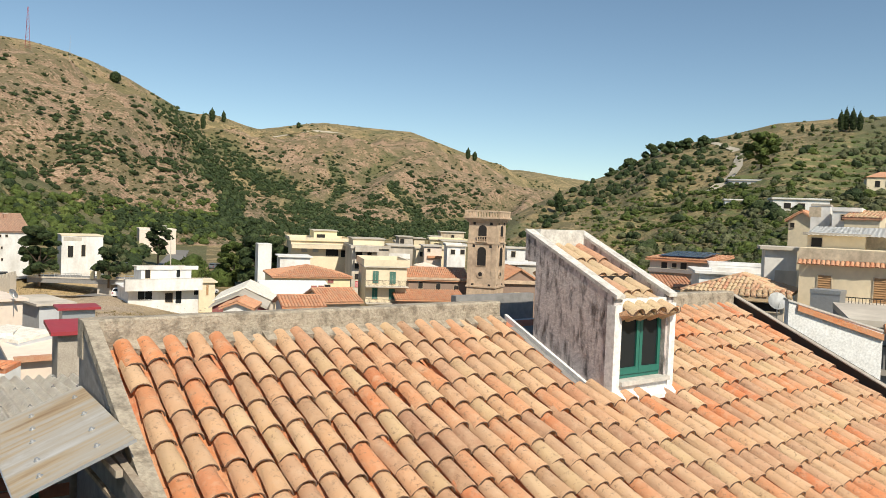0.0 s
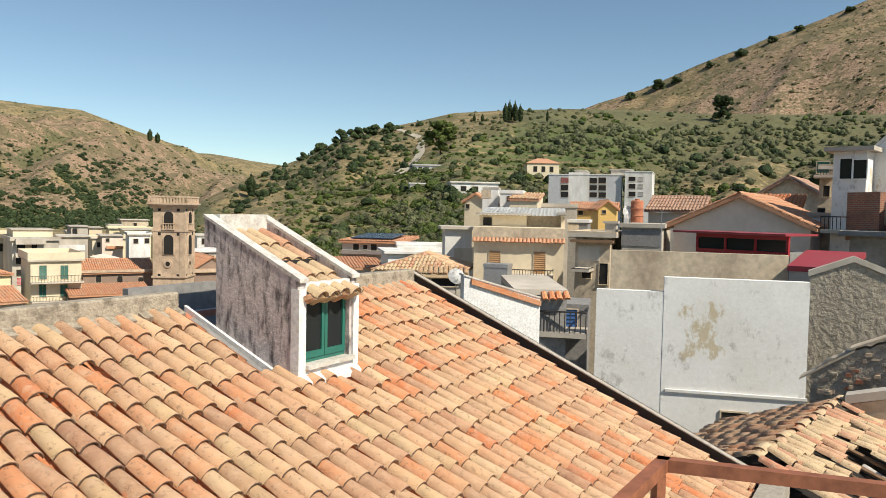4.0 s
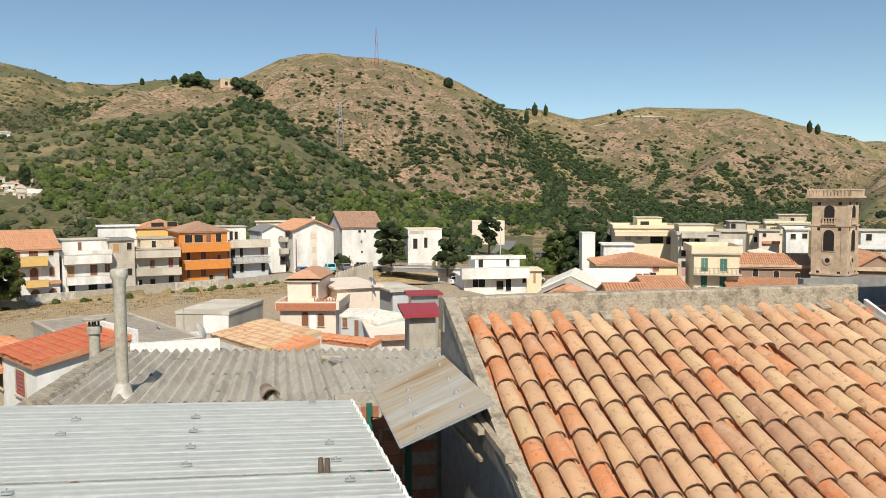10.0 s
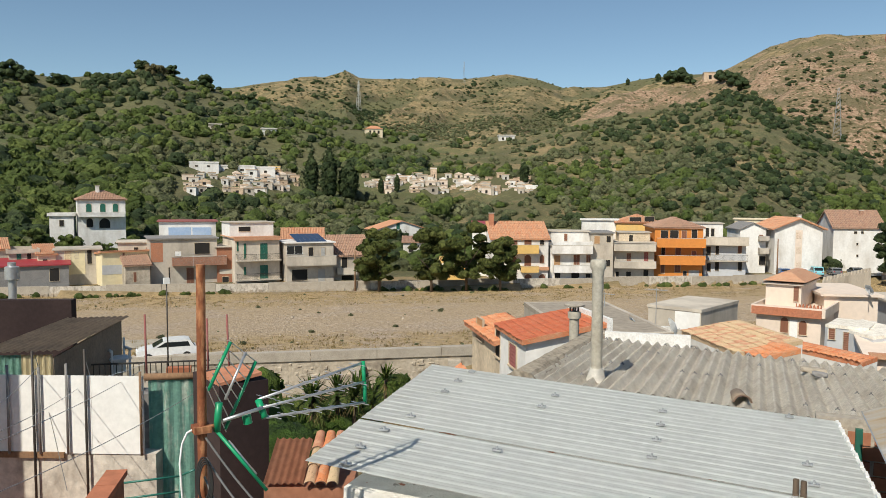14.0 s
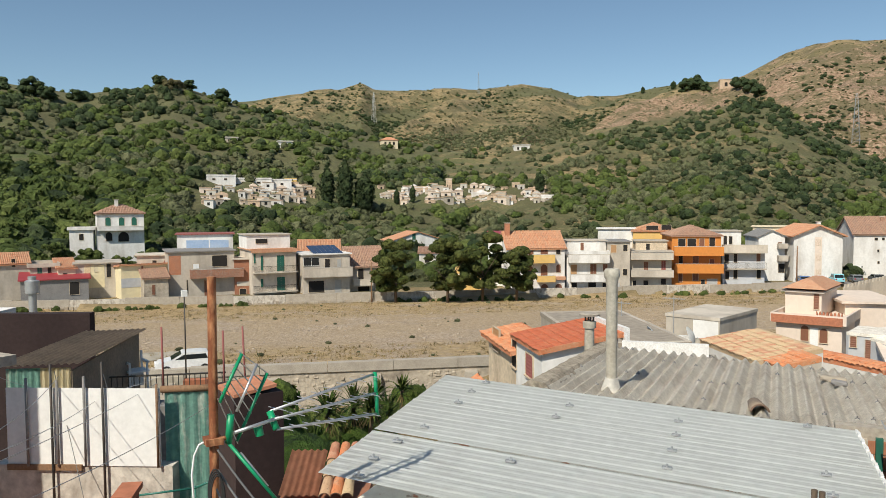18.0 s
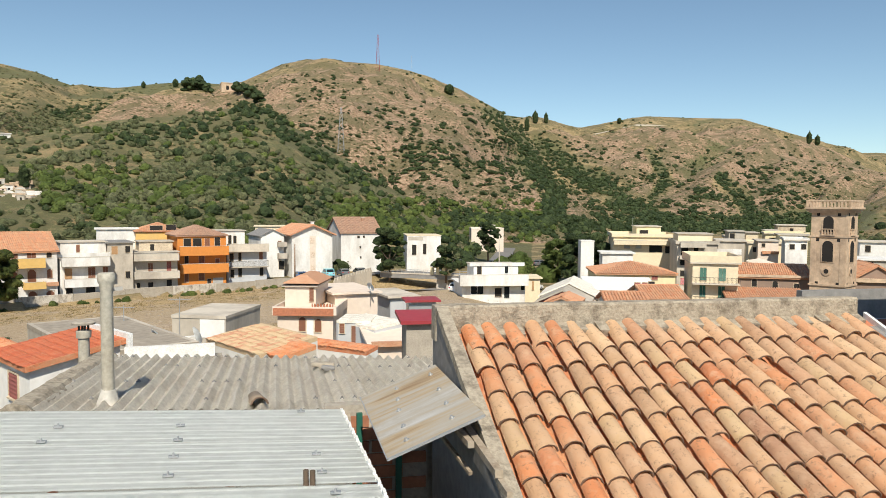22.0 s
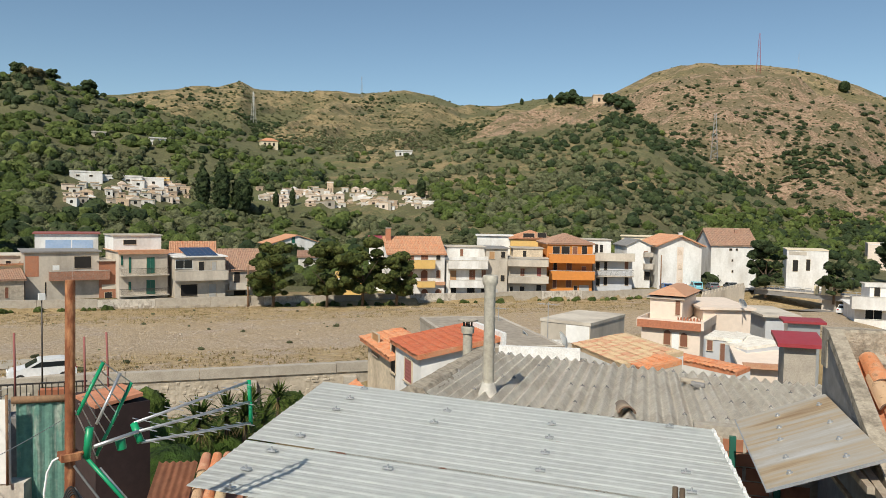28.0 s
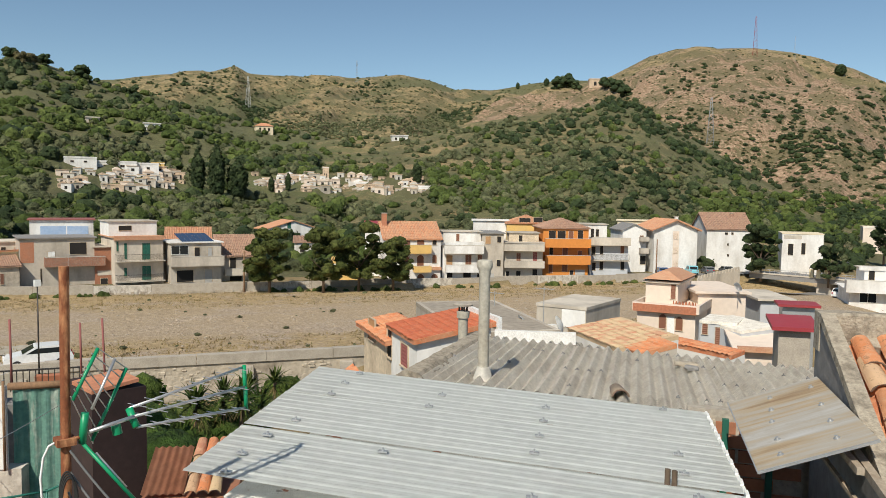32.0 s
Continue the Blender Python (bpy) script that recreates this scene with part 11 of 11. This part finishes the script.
def yucca(at, h, r, seed, label):
    """A stem with a head of stiff pointed leaves."""
    rng = random.Random(seed)
    h = h * 0.45
    t = thing("yucca_plant", pose(*at), label, "plant", "yucca plants")
    bm = bm_new()
    tube(bm, (0, 0, -0.6), (0.05, 0, h), 0.06, 0.05, n=7)
    part("stem", bm, "bark", t)
    bm = bm_new()
    for k in range(64):
        a, e = rng.uniform(0, 6.28), rng.uniform(-0.5, 1.35)
        l = r * rng.uniform(0.75, 1.1)
        d = Vector((math.cos(a) * math.cos(e), math.sin(a) * math.cos(e), math.sin(e)))
        s = d.cross(Vector((0, 0, 1))).normalized() * 0.035
        b0 = Vector((0.05, 0, h + rng.uniform(-0.15, 0.1)))
        mid = b0 + d * l * 0.5
        tip = b0 + d * l - Vector((0, 0, 0.12 * l))
        vv = [bm.verts.new(p_) for p_ in (b0 - s * 0.6, b0 + s * 0.6, mid + s, mid - s, tip)]
        bm.faces.new((vv[0], vv[1], vv[2], vv[3]))
        bm.faces.new((vv[3], vv[2], vv[4]))
    part("leaves", bm, "yucca", t)
    bm = bm_new()
    for k in range(26):
        a = rng.uniform(0, 6.28)
        d = Vector((math.cos(a), math.sin(a), rng.uniform(-2.4, -1.0))).normalized()
        s = d.cross(Vector((0, 0, 1))).normalized() * 0.025
        b0 = Vector((0.05, 0, h - 0.1))
        tip = b0 + d * r * 0.8
        vv = [bm.verts.new(p_) for p_ in (b0 - s, b0 + s, tip)]
        bm.faces.new(vv)
    part("dead_leaves", bm, "drygrass", t)


for k, (px, h, r) in enumerate((((-16.027, 5.746, 9.345), 0.5, 0.8), ((-16.842, 6.412, 9.754), 1.0, 0.75), ((-18.018, 6.121, 9.136), 0.8, 0.7), ((-18.445, 7.766, 9.156), 1.3, 0.75), ((-17.353, 7.757, 9.507), 1.0, 0.7), ((-18.068, 8.582, 9.061), 1.0, 0.7), ((-20.911, 9.592, 8.798), 1.0, 0.7), ((-21.458, 10.745, 8.795), 0.8, 0.7), ((-14.034, 5.354, 9.645), 0.3, 0.7), ((-14.267, 4.730, 9.680), 0.4, 0.6))):
    yucca(px, h, r, k, "spiky green yucca with dry straw skirt below the river wall")
rng = np.random.RandomState(3)
gx, gy, gs = [], [], []
garden = []
for k, px in enumerate(((-15.249, 4.950, 9.457), (-14.193, 4.937, 9.553), (-16.718, 6.716, 8.713), (-18.446, 7.763, 8.469), (-17.162, 5.536, 9.184), (-18.783, 6.937, 8.655), (-20.008, 9.162, 8.142), (-23.283, 11.570, 7.689), (-22.924, 7.222, 9.081), (-19.235, 8.451, 8.618), (-24.871, 12.851, 7.981))):
    v, f = TREE[k % 4]
    w = rng.uniform(0.7, 1.2)
    garden.append((v * w + np.array(px) - [0, 0, 0.35], f))
n, vs, fs = 0, [], []
for v, f in garden:
    vs.append(v)
    fs.append(f + n)
    n += len(v)
tagged(new("garden_shrubs", tri_mesh("garden_shrubs", np.concatenate(vs), np.concatenate(fs), "yucca")), "leafy green garden shrubs below the river wall", "shrubs", kind="stuff")

# ---- single tiles of the near slope ----
for k, (m, newer) in enumerate(near_cells):
    me = TILES_NEW[k % 2] if newer else TILES[k % 5]
    ob = new("tile", me)
    ob.parent = tiled_roof
    ob.matrix_basis = m
